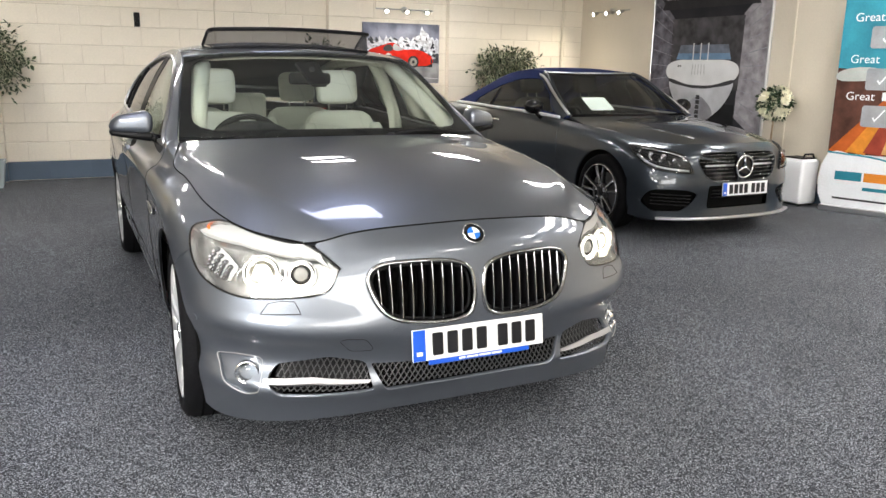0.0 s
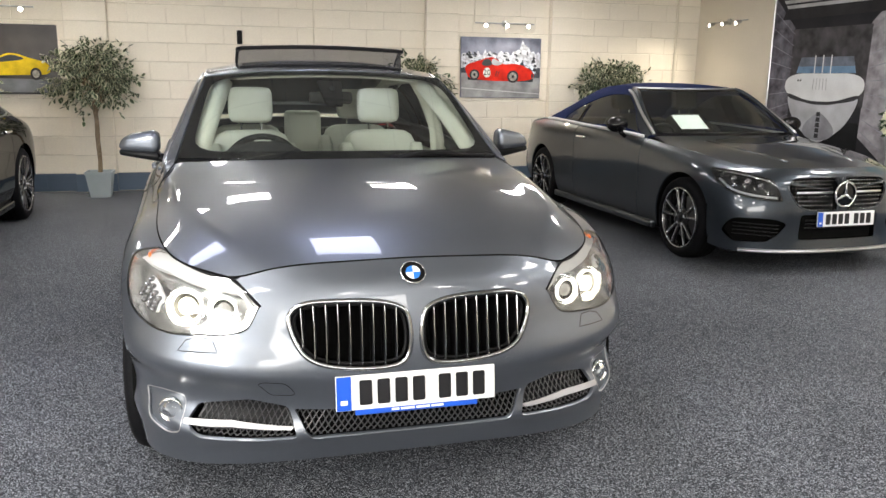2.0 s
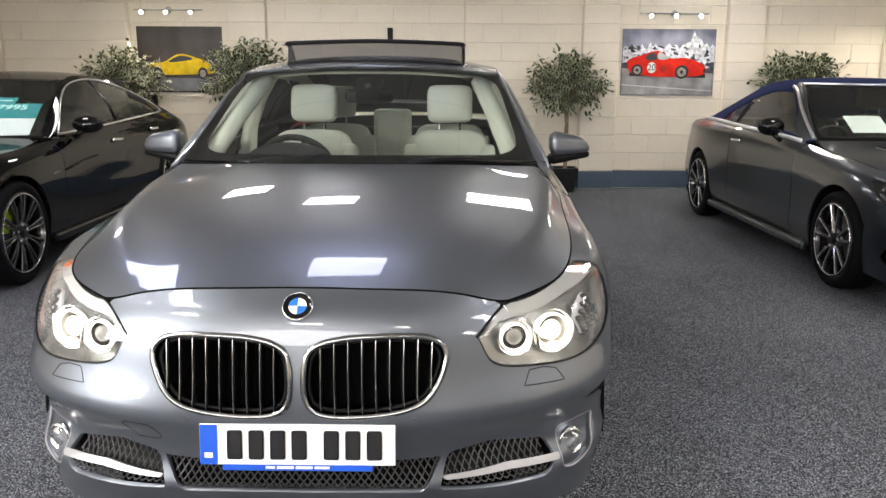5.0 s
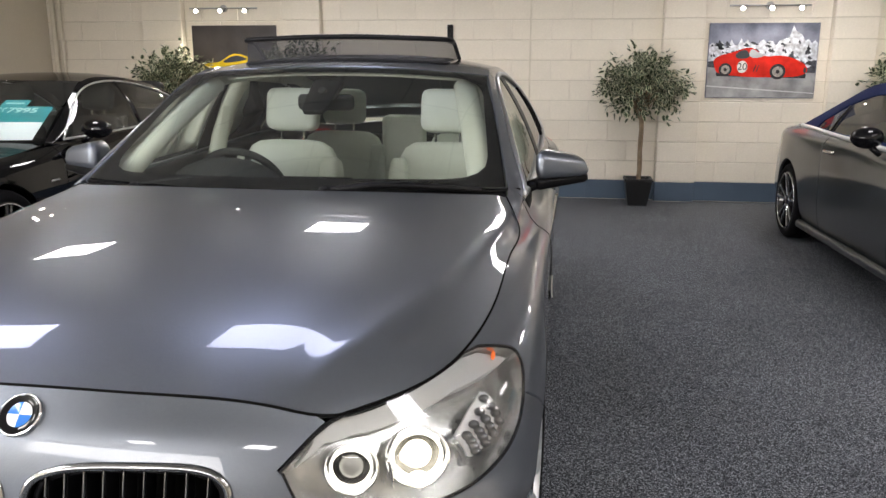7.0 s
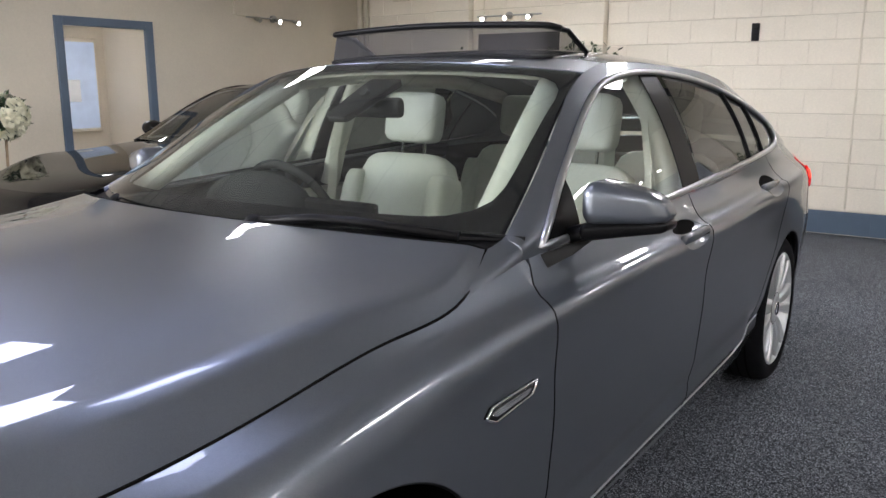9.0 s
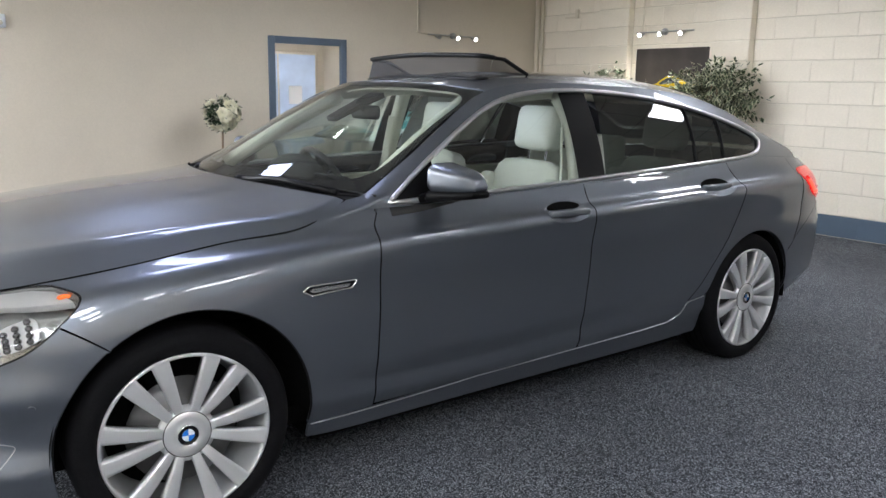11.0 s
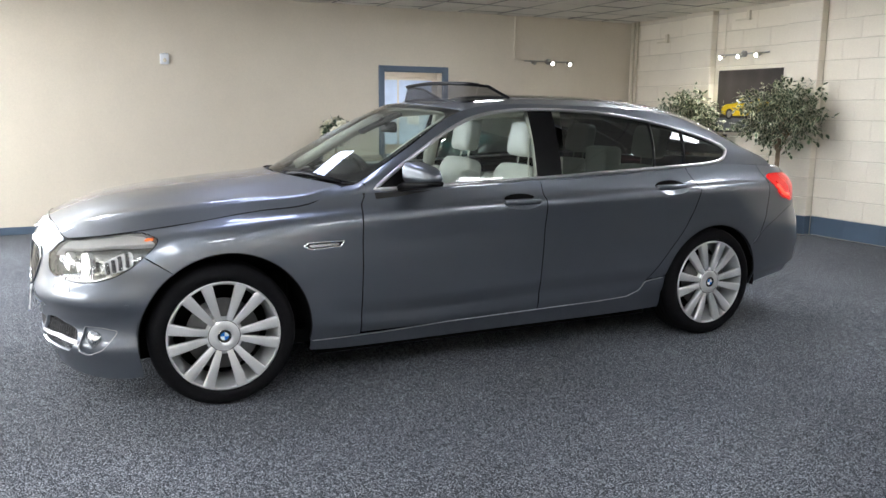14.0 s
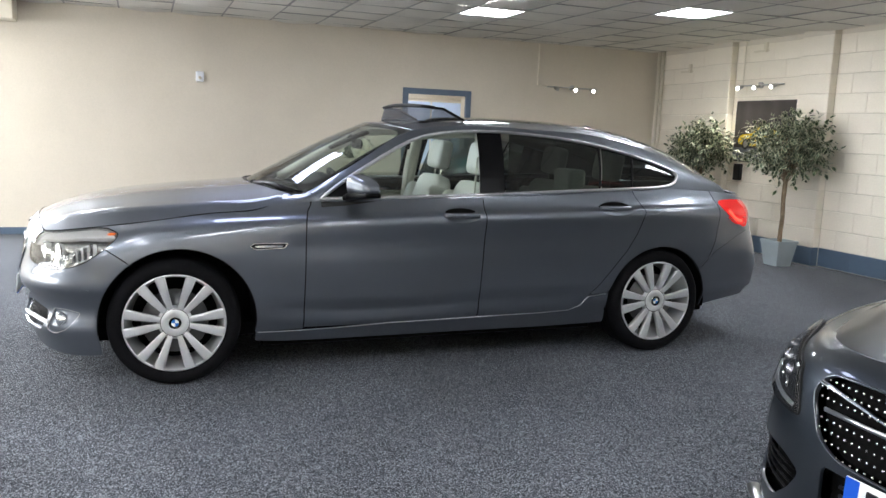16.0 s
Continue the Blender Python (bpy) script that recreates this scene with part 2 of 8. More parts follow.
def tube_bm(points, radius, seg=8, closed=False, bm=None, flat=1.0):
    """A bar of round (or flattened) section along a line of points."""
    one = bmesh.new() if bm is None else bm
    pts = [Vector(p) for p in points]
    n = len(pts)
    rings, up, last = [], Vector((0, 0, 1)), None
    for i, p in enumerate(pts):
        if closed:
            d = pts[(i + 1) % n] - pts[i - 1]
        else:
            d = pts[min(i + 1, n - 1)] - pts[max(i - 1, 0)]
        d.normalize()
        side = d.cross(up) if last is None else last - d * last.dot(d)
        if side.length < 0.05:
            side = d.cross(Vector((1, 0, 0)))
        side.normalize()
        last = side
        top = side.cross(d)
        rings.append([one.verts.new(p + radius * (math.cos(2 * math.pi * k / seg) * side * flat + math.sin(2 * math.pi * k / seg) * top)) for k in range(seg)])
    for i in range(n if closed else n - 1):
        a, b = rings[i], rings[(i + 1) % n]
        for k in range(seg):
            j = (k + 1) % seg
            one.faces.new((a[k], a[j], b[j], b[k]))
    if not closed:
        one.faces.new(rings[0][::-1])
        one.faces.new(rings[-1])
    return one


# ---------- smooth patches for bodywork ----------
def spline_matrix(t):
    """Second derivatives of the natural cubic through knots t, as a matrix on the values."""
    n = len(t)
    h = np.diff(t)
    A, B = np.eye(n), np.zeros((n, n))
    for i in range(1, n - 1):
        A[i, i - 1], A[i, i], A[i, i + 1] = h[i - 1], 2 * (h[i - 1] + h[i]), h[i]
        B[i, i - 1], B[i, i], B[i, i + 1] = 6 / h[i - 1], -6 / h[i - 1] - 6 / h[i], 6 / h[i]
    return np.linalg.solve(A, B)


def spline_weights(t, D, q):
    """Weights on the knots' values for each q."""
    q = np.asarray(q, float)
    i = np.clip(np.searchsorted(t, q) - 1, 0, len(t) - 2)
    h = t[i + 1] - t[i]
    a, b = (t[i + 1] - q) / h, (q - t[i]) / h
    I = np.eye(len(t))
    out = np.clip(q, t[0], t[-1])
    w = a[:, None] * I[i] + b[:, None] * I[i + 1]
    w += ((a ** 3 - a) * h * h / 6)[:, None] * D[i] + ((b ** 3 - b) * h * h / 6)[:, None] * D[i + 1]
    return w


class Patch:
    """A smooth skin through rows of (x, y, z); with mirror, each row begins on the car's middle plane and goes on to both sides."""

    def __init__(self, rows, mirror=True):
        K = np.array(rows, float)
        if mirror:
            L = K[:, :0:-1].copy()
            L[..., 0] *= -1
            K = np.concatenate([L, K], axis=1)
        self.K = K
        du = np.linalg.norm(np.diff(K, axis=1), axis=2).mean(axis=0)
        dv = np.linalg.norm(np.diff(K, axis=0), axis=2).mean(axis=1)
        self.u = np.concatenate([[0], np.cumsum(du)])
        self.v = np.concatenate([[0], np.cumsum(dv)])
        if mirror:
            self.u -= self.u[len(self.u) // 2]
        self.Du, self.Dv = spline_matrix(self.u), spline_matrix(self.v)
        self.umax, self.vmax = self.u[-1], self.v[-1]

    def at(self, U, V):
        wu, wv = spline_weights(self.u, self.Du, np.ravel(U)), spline_weights(self.v, self.Dv, np.ravel(V))
        return np.einsum("nr,nc,rck->nk", wv, wu, self.K, optimize=True)

    def normal(self, U, V, e=0.002):
        U, V = np.ravel(np.asarray(U, float)), np.ravel(np.asarray(V, float))
        a = self.at(U + e, V) - self.at(U - e, V)
        b = self.at(U, V + e) - self.at(U, V - e)
        n = np.cross(a, b)
        return n / np.maximum(np.linalg.norm(n, axis=1), 1e-9)[:, None]

    def find(self, pts, axes=(1, 2), near=None, low=0.0):
        """The (u, v) at which the skin has the given two coordinates, on the side u > 0."""
        pts = np.asarray(pts, float)
        gu = np.linspace(low, self.umax, 160) if near is None else np.linspace(near[0], near[1], 120)
        gv = np.linspace(0, self.vmax, 60)
        GU, GV = [g.ravel() for g in np.meshgrid(gu, gv)]
        G = self.at(GU, GV)[:, axes]
        d = ((pts[:, None] - G[None]) ** 2).sum(2)
        k = d.argmin(1)
        U, V = GU[k].copy(), GV[k].copy()
        for _ in range(12):
            e = 1e-3
            P = self.at(U, V)[:, axes]
            A = (self.at(U + e, V)[:, axes] - P) / e
            B = (self.at(U, V + e)[:, axes] - P) / e
            r = pts - P
            det = A[:, 0] * B[:, 1] - A[:, 1] * B[:, 0]
            det = np.where(abs(det) < 0.03, 0.03 * np.where(det < 0, -1, 1), det)
            U += np.clip((r[:, 0] * B[:, 1] - r[:, 1] * B[:, 0]) / det, -0.05, 0.05)
            V += np.clip((A[:, 0] * r[:, 1] - A[:, 1] * r[:, 0]) / det, -0.05, 0.05)
            U, V = np.clip(U, gu[0], gu[-1]), np.clip(V, 0, self.vmax)
        return np.stack([U, V], 1)


def rounded(pts, r=0.03, step=0.02, seg=5):
    """A closed outline with filleted corners, cut into short steps. A point may carry its own radius."""
    out, n = [], len(pts)
    for i in range(n):
        p = np.array(pts[i][:2], float)
        rr = pts[i][2] if len(pts[i]) > 2 else r
        a, b = np.array(pts[i - 1][:2], float) - p, np.array(pts[(i + 1) % n][:2], float) - p
        la, lb = np.linalg.norm(a), np.linalg.norm(b)
        k = min(rr, la * 0.45, lb * 0.45)
        if k < 1e-4:
            out.append(p)
            continue
        p0, p1 = p + a / la * k, p + b / lb * k
        for s in np.linspace(0, 1, seg):
            out.append((1 - s) ** 2 * p0 + 2 * s * (1 - s) * p + s * s * p1)
    return steps(np.array(out), step)


def steps(out, step, closed=True):
    res, n = [], len(out)
    for i in range(n if closed else n - 1):
        a, b = out[i], out[(i + 1) % n]
        k = max(1, int(np.ceil(np.linalg.norm(b - a) / step)))
        for j in range(k):
            res.append(a + (b - a) * j / k)
    if not closed:
        res.append(out[-1])
    return np.array(res)


def bend(pts, n=8, closed=False):
    """A smooth line through points."""
    p = np.array(pts, float)
    if closed:
        p = np.concatenate([p[-3:], p, p[:3]])
    t = np.concatenate([[0], np.cumsum(np.sqrt(np.linalg.norm(np.diff(p, axis=0), axis=1)) + 1e-6)])
    D = spline_matrix(t)
    lo, hi = (3, len(p) - 3) if closed else (0, len(p) - 1)
    q = np.concatenate([np.linspace(t[i], t[i + 1], n, endpoint=False) for i in range(lo, hi)])
    if not closed:
        q = np.append(q, t[-1])
    return spline_weights(t, D, q) @ p


def panel(name, patch, loops, material, parent, label="", step=0.035, depth=0.014, lift=0.0, centre=(0, 1.6, 0.55), skirt=True):
    """A sheet of bodywork: the part of a patch inside an outline in (u, v), with its edges turned in. More loops are holes."""
    from mathutils.geometry import delaunay_2d_cdt
    loops = [np.asarray(l, float) for l in loops]
    outer = loops[0]
    lo, hi = outer.min(0), outer.max(0)
    gu, gv = np.arange(lo[0] + step / 2, hi[0], step), np.arange(lo[1] + step / 2, hi[1], step)
    G = np.stack([g.ravel() for g in np.meshgrid(gu, gv)], 1)
    edge = np.concatenate(loops)
    if len(G):
        keep = np.ones(len(G), bool)
        for k in range(0, len(G), 2000):
            d = np.sqrt(((G[k:k + 2000, None] - edge[None]) ** 2).sum(2)).min(1)
            keep[k:k + 2000] = d > step * 0.45
        G = G[keep]
    pts = np.concatenate([edge, G]) if len(G) else edge
    faces_in, k = [], 0
    for l in loops:
        faces_in.append(list(range(k, k + len(l))))
        k += len(l)
    # the holes run the other way round
    def area(l):
        return 0.5 * np.sum(l[:, 0] * np.roll(l[:, 1], -1) - l[:, 1] * np.roll(l[:, 0], -1))
    for i, l in enumerate(loops):
        if (area(l) > 0) != (i == 0):
            faces_in[i] = faces_in[i][::-1]
    vs, es, fs, ov, oe, of = delaunay_2d_cdt([Vector(p) for p in pts], [], faces_in, 2 if len(loops) > 1 else 1, 1e-6)
    uv = np.array([tuple(v) for v in vs])
    P, N = patch.at(uv[:, 0], uv[:, 1]), patch.normal(uv[:, 0], uv[:, 1])
    if ((P - np.array(centre)) * N).sum(1).mean() < 0:
        N = -N
    P = P + N * lift
    F = []
    for f in fs:
        if len(f) != 3:
            F.append(tuple(f))
            continue
        a, b, c = (P[i] for i in f)
        flip = np.dot(np.cross(b - a, c - a), N[f[0]]) < 0
        F.append(tuple(f[::-1]) if flip else tuple(f))
    count = {}
    for f in F:
        for i in range(len(f)):
            a, b = f[i], f[(i + 1) % len(f)]
            count[(a, b)] = count.get((a, b), 0) + 1
    rim = [(a, b) for (a, b) in count if (b, a) not in count]
    verts, nor = list(P), [N[i] for f in F for i in f]
    if skirt and depth:
        inner = {}
        for a, b in rim:
            for i in (a, b):
                if i not in inner:
                    inner[i] = len(verts)
                    verts.append(P[i] - N[i] * depth)
        for a, b in rim:
            F.append((b, a, inner[a], inner[b]))
            out = np.cross(P[b] - P[a], N[a])
            out = out / max(np.linalg.norm(out), 1e-9)
            soft_a, soft_b = out + 0.8 * N[a], out + 0.8 * N[b]
            nor += [soft_b / np.linalg.norm(soft_b), soft_a / np.linalg.norm(soft_a), out, out]
    me = bpy.data.meshes.new(name)
    me.from_pydata([tuple(v) for v in verts], [], F)
    me.materials.append(material)
    me.shade_smooth()
    me.normals_split_custom_set([tuple(v) for v in nor])
    me.update()
    ob = new(name, me)
    ob.parent = parent
    if material in (M_GLASS, M_SIDEGLASS, M_LENS):
        ob.visible_shadow = False
    if label:
        ob["label"] = label
    return ob


def flip_u(loop):
    l = np.array(loop, float)
    l[:, 0] *= -1
    return l


def box_loop(u0, u1, v0, v1, step=0.03):
    return steps(np.array([(u0, v0), (u1, v0), (u1, v1), (u0, v1)], float), step)


def trim_line(name, patch, uv, radius, material, parent, closed=False, lift=0.004, label="", flat=1.0, side=1):
    uv = np.asarray(uv, float)
    P, N = patch.at(uv[:, 0] * side, uv[:, 1]), patch.normal(uv[:, 0] * side, uv[:, 1])
    if ((P - np.array((0, 1.6, 0.55))) * N).sum(1).mean() < 0:
        N = -N
    return part(name, tube_bm(P + N * lift, radius, 8, closed, flat=flat), material, parent, label, smooth=True)

# luminaires by centres of the tiles they replace; many are unseen, added as fill
LUMINAIRES_AND_FILL = [(-3.07, 3.5), (-1.87, 5.3), (-.47, 4.1), (1.13, 4.7), (3.53, 5.9), (-.07, .5), (-1.87, .5), (5.33, 1.7), (-1.87, -1.3), (-3.07, -1.3), (2.93, -2.5), (-2.47, -2.5), (-.67, -4.9), (1.73, -4.9), (4.13, -1.3), (4.73, -3.7), (5.33, -1.3), (4.13, -4.9), (2.93, -1.3), (4.73, .5), (3.53, 2.9)]

# ---------- the showroom ----------


def setting(name, bm, material, label, category):
    return tagged(part(name, bm, material), label, category, kind="structure")


setting("floor", box_bm(X0 - 0.2, X1 + 0.2, Y0 - 0.2, Y1 + 0.3, -0.15, 0.0), M_CARPET, "dark grey flecked carpet over the whole showroom floor", "carpet")


def wall_with_hole(name, y_holes, x0, x1, material, label):
    """A wall along y from Y0 to Y1 between x0 and x1, with upright openings (y from, y to, z from, z to)."""
    bm = bmesh.new()
    y = Y0 - 0.2
    for a, b, z0, z1 in y_holes:
        box_bm(x0, x1, y, a, 0, H + 0.3, bm=bm)
        box_bm(x0, x1, a, b, z1, H + 0.3, bm=bm)
        if z0 > 0:
            box_bm(x0, x1, a, b, 0, z0, bm=bm)
        y = b
    box_bm(x0, x1, y, Y1 + 0.3, 0, H + 0.3, bm=bm)
    return setting(name, bm, material, label, "wall")


DOOR_A, DOOR_B, DOOR_T = 3.29, 4.17, 1.93
wall_with_hole("wall_west", [(-5.6, -2.4, 1.2, 2.5), (DOOR_A, DOOR_B, 0.0, DOOR_T)], X0 - 0.2, X0, M_CREAM, "smooth cream plastered wall with a blue-grey framed doorway")
wall_with_hole("wall_east", [], X1, X1 + 0.2, M_CREAM, "smooth cream plastered wall behind the parked cars")
bm = box_bm(X0, -4.1, Y0 - 0.2, Y0, 0, H + 0.3)
box_bm(1.3, X1, Y0 - 0.2, Y0, 0, H + 0.3, bm=bm)
box_bm(-4.1, 1.3, Y0 - 0.2, Y0, 2.6, H + 0.3, bm=bm)
box_bm(-4.1, 1.3, Y0 - 0.2, Y0, 0, 1.3, bm=bm)
setting("wall_south", bm, M_CREAM, "plain cream wall with a wide shop window", "wall")
wall_n = setting("wall_north", box_bm(X0 - 0.2, X1 + 0.2, Y1, Y1 + 0.25, 0, H + 0.3), M_MORTAR, "cream painted blockwork wall with pilasters and a blue-grey base", "wall")

# ceiling: tiles that sag a little in a metal grid; luminaires take the place of some
LIGHTS = []
TX0, TY0, TILE = -5.17, -6.40, 0.6
NXT, NYT = 19, 24


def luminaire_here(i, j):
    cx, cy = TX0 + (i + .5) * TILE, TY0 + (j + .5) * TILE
    return any(abs(cx - x) < TILE / 2 and abs(cy - y) < TILE / 2 for x, y in LUMINAIRES_AND_FILL)


bm = bmesh.new()
rng = random.Random(4)
for i in range(-1, NXT):
    for j in range(-2, NYT + 1):
        xa, ya = TX0 + i * TILE, TY0 + j * TILE
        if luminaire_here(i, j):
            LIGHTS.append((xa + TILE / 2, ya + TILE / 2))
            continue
        tilt = [rng.uniform(-0.010, 0.004) for _ in range(4)]
        sag = rng.uniform(0.004, 0.034)
        g = [[None] * 5 for _ in range(5)]
        for a in range(5):
            for b in range(5):
                fx, fy = a / 4, b / 4
                dz = (tilt[0] * (1 - fx) + tilt[1] * fx) * (1 - fy) + (tilt[2] * (1 - fx) + tilt[3] * fx) * fy
                dz -= sag * 16 * fx * (1 - fx) * fy * (1 - fy)
                x, y = min(max(xa + 0.008 + fx * (TILE - 0.016), X0 - 0.1), X1 + 0.1), min(max(ya + 0.008 + fy * (TILE - 0.016), Y0 - 0.1), Y1 + 0.1)
                g[a][b] = bm.verts.new((x, y, H + 0.006 + dz))
        for a in range(4):
            for b in range(4):
                bm.faces.new((g[a][b], g[a][b + 1], g[a + 1][b + 1], g[a + 1][b]))
box_bm(X0 - 0.2, X1 + 0.2, Y0 - 0.2, Y1 + 0.3, H + 0.1, H + 0.2, bm=bm)
ceiling = setting("ceiling", bm, M_TILE, "suspended ceiling of slightly sagging off-white mineral tiles", "ceiling")
for p in ceiling.data.polygons:
    p.use_smooth = True
bm = bmesh.new()
for i in range(NXT + 1):
    box_bm(TX0 + i * TILE - 0.009, TX0 + i * TILE + 0.009, Y0, Y1, H, H + 0.03, bm=bm)
for j in range(NYT + 1):
    box_bm(X0, X1, TY0 + j * TILE - 0.009, TY0 + j * TILE + 0.009, H - 0.002, H + 0.028, bm=bm)
setting("ceiling_grid", bm, M_TBAR, "thin metal grid that carries the ceiling tiles", "ceiling grid")

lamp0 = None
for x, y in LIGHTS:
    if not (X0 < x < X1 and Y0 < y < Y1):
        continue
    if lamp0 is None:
        lamp0 = thing("ceiling_light", pose(x, y, H), "square white flush luminaire set in the tiled ceiling, many added unseen as fill", "ceiling light", "ceiling lights")
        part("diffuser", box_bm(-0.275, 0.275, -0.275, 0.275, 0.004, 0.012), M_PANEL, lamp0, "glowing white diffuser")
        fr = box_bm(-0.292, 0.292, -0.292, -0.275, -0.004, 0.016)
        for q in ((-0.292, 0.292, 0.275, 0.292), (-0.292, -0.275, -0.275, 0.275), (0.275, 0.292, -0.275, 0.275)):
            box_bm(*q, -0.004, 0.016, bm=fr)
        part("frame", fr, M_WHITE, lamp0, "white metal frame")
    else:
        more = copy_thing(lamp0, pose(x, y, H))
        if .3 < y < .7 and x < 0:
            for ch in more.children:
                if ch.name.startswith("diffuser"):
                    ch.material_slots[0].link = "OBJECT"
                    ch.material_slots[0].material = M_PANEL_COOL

# ---------- the grey hatchback ----------
bmw = thing("grey_hatchback", pose(0, 0, 0), "metallic grey five-door hatchback with lit headlights and open roof vent", "car")

# feature lines of the lower body, from the middle of the nose round the side to the middle of the tail
LIP = [(0, -0.765, 0.222), (0.26, -0.755, 0.218), (0.48, -0.72, 0.205), (0.7, -0.622, 0.185), (0.835, -0.481, 0.178), (0.885, -0.289, 0.195), (0.885, 0.1, 0.25), (0.875, 0.45, 0.215), (0.858, 0.72, 0.2), (0.85, 1.8, 0.2), (0.852, 2.7, 0.21), (0.87, 3.3, 0.27), (0.83, 3.72, 0.33), (0.7, 3.98, 0.34), (0.45, 4.05, 0.34), (0, 4.07, 0.34)]
BASE = [(0, -0.805, 0.33), (0.26, -0.795, 0.33), (0.48, -0.76, 0.33), (0.705, -0.65, 0.335), (0.85, -0.499, 0.34), (0.918, -0.28, 0.345), (0.928, 0.1, 0.345), (0.918, 0.45, 0.35), (0.908, 0.72, 0.335), (0.907, 1.8, 0.345), (0.908, 2.7, 0.36), (0.91, 3.3, 0.38), (0.875, 3.72, 0.41), (0.73, 4.03, 0.42), (0.45, 4.1, 0.42), (0, 4.12, 0.42)]
LOW = [(0, -0.823, 0.46), (0.26, -0.813, 0.46), (0.48, -0.773, 0.465), (0.71, -0.66, 0.47), (0.86, -0.504, 0.48), (0.93, -0.28, 0.49), (0.938, 0.1, 0.49), (0.93, 0.45, 0.495), (0.924, 0.72, 0.47), (0.925, 1.8, 0.48), (0.93, 2.7, 0.5), (0.93, 3.3, 0.53), (0.89, 3.72, 0.55), (0.74, 4.04, 0.56), (0.45, 4.11, 0.56), (0, 4.13, 0.56)]
WAIST = [(0, -0.828, 0.6), (0.26, -0.815, 0.6), (0.48, -0.768, 0.605), (0.712, -0.655, 0.61), (0.865, -0.494, 0.62), (0.936, -0.27, 0.63), (0.945, 0.1, 0.64), (0.939, 0.45, 0.65), (0.936, 0.72, 0.66), (0.94, 1.8, 0.68), (0.944, 2.7, 0.69), (0.943, 3.3, 0.69), (0.9, 3.72, 0.7), (0.75, 4, 0.7), (0.45, 4.08, 0.7), (0, 4.1, 0.7)]
HIGH = [(0, -0.807, 0.73), (0.26, -0.791, 0.73), (0.48, -0.737, 0.715), (0.695, -0.634, 0.7), (0.848, -0.485, 0.705), (0.925, -0.26, 0.75), (0.942, 0.1, 0.77), (0.938, 0.45, 0.785), (0.936, 0.72, 0.79), (0.947, 1.8, 0.82), (0.948, 2.7, 0.84), (0.943, 3.3, 0.85), (0.885, 3.72, 0.86), (0.74, 3.95, 0.86), (0.45, 4.02, 0.87), (0, 4.04, 0.87)]
SHOULDER = [(0, -0.773, 0.82), (0.26, -0.755, 0.815), (0.465, -0.707, 0.795), (0.655, -0.634, 0.752), (0.79, -0.492, 0.778), (0.872, -0.25, 0.84), (0.895, 0.1, 0.88), (0.905, 0.45, 0.9), (0.92, 0.72, 0.91), (0.943, 1.8, 0.94), (0.941, 2.7, 0.965), (0.924, 3.3, 0.983), (0.85, 3.72, 0.98), (0.72, 3.92, 0.98), (0.45, 3.99, 0.99), (0, 4.01, 0.99)]
EDGE = [(0, -0.727, 0.868), (0.26, -0.713, 0.86), (0.435, -0.687, 0.842), (0.575, -0.64, 0.812), (0.708, -0.508, 0.838), (0.79, -0.289, 0.866), (0.824, 0.1, 0.92), (0.838, 0.45, 0.962), (0.835, 0.72, 1), (0.865, 1.8, 1.035), (0.86, 2.7, 1.075), (0.82, 3.3, 1.095), (0.76, 3.7, 1.07), (0.66, 3.88, 1.06), (0.42, 3.95, 1.075), (0, 3.97, 1.085)]
CREASE = []
for a, b in zip(SHOULDER, EDGE):
    t = min(1.0, max(0.0, (a[1] + .40) / .35)) * min(1.0, max(0.0, (3.75 - a[1]) / .4))
    soft = [p + (q - p) * .3 for p, q in zip(a, b)]
    CREASE.append((soft[0] * (1 - t) + (a[0] - .024) * t, soft[1], soft[2] * (1 - t) + (a[2] + .011) * t))
RIDGE = []
for a, b in zip(BASE, LOW):
    t = min(1.0, max(0.0, (a[1] - .45) / .25)) * min(1.0, max(0.0, (3.0 - a[1]) / .4))
    q = [p + (r - p) * .26 for p, r in zip(a, b)]
    RIDGE.append((q[0] - .0055 * t, q[1], q[2]))

# the nose: a fold above the intakes, an undercut below it and a chin lip that stands out again
NOSE = [.15, .35, .85, 1, .8, .12] + [0] * 10


def nose_shift(row, out, up=0.0):
    """Moves the front columns of a row outward and up."""
    res = []
    for (x, y, z), w in zip(row, NOSE):
        d = Vector((x, (y - .2) * .9, 0)).normalized() * out * w
        res.append((x + d.x, y + d.y, z + up * w))
    return res


def mid_row(a, b, f):
    return [tuple(p + (q - p) * f for p, q in zip(u, v)) for u, v in zip(a, b)]


FOLD = nose_shift(mid_row(LOW, WAIST, .22), .006)
UNDER = nose_shift(mid_row(LOW, WAIST, .12), -.008)
CHIN = nose_shift(mid_row(LIP, BASE, .55), .008)
BASE = nose_shift(BASE, .010, -.012)
RIDGE = nose_shift(RIDGE, -.018, -.004)
LOW = nose_shift(LOW, -.020)
side = Patch([LIP, CHIN, BASE, RIDGE, LOW, UNDER, FOLD, WAIST, HIGH, SHOULDER, CREASE, EDGE])


def cross_row(yc, zc, edge, sharp=2.4, bow=2.0):
    """A row of knots from the middle plane to an edge point, crowned like sheet metal."""
    return [(edge[0] * f, yc + (edge[1] - yc) * f ** bow, zc + (edge[2] - zc) * f ** sharp) for f in (0, .3, .58, .82, 1)]


def along_edge(patch, y):
    """The point of a patch's upper edge on the side where y is as given."""
    q = np.linspace(0.45, 2.6, 400)
    p = patch.at(q, np.full_like(q, patch.vmax))
    return p[np.abs(p[:, 1] - y).argmin()]


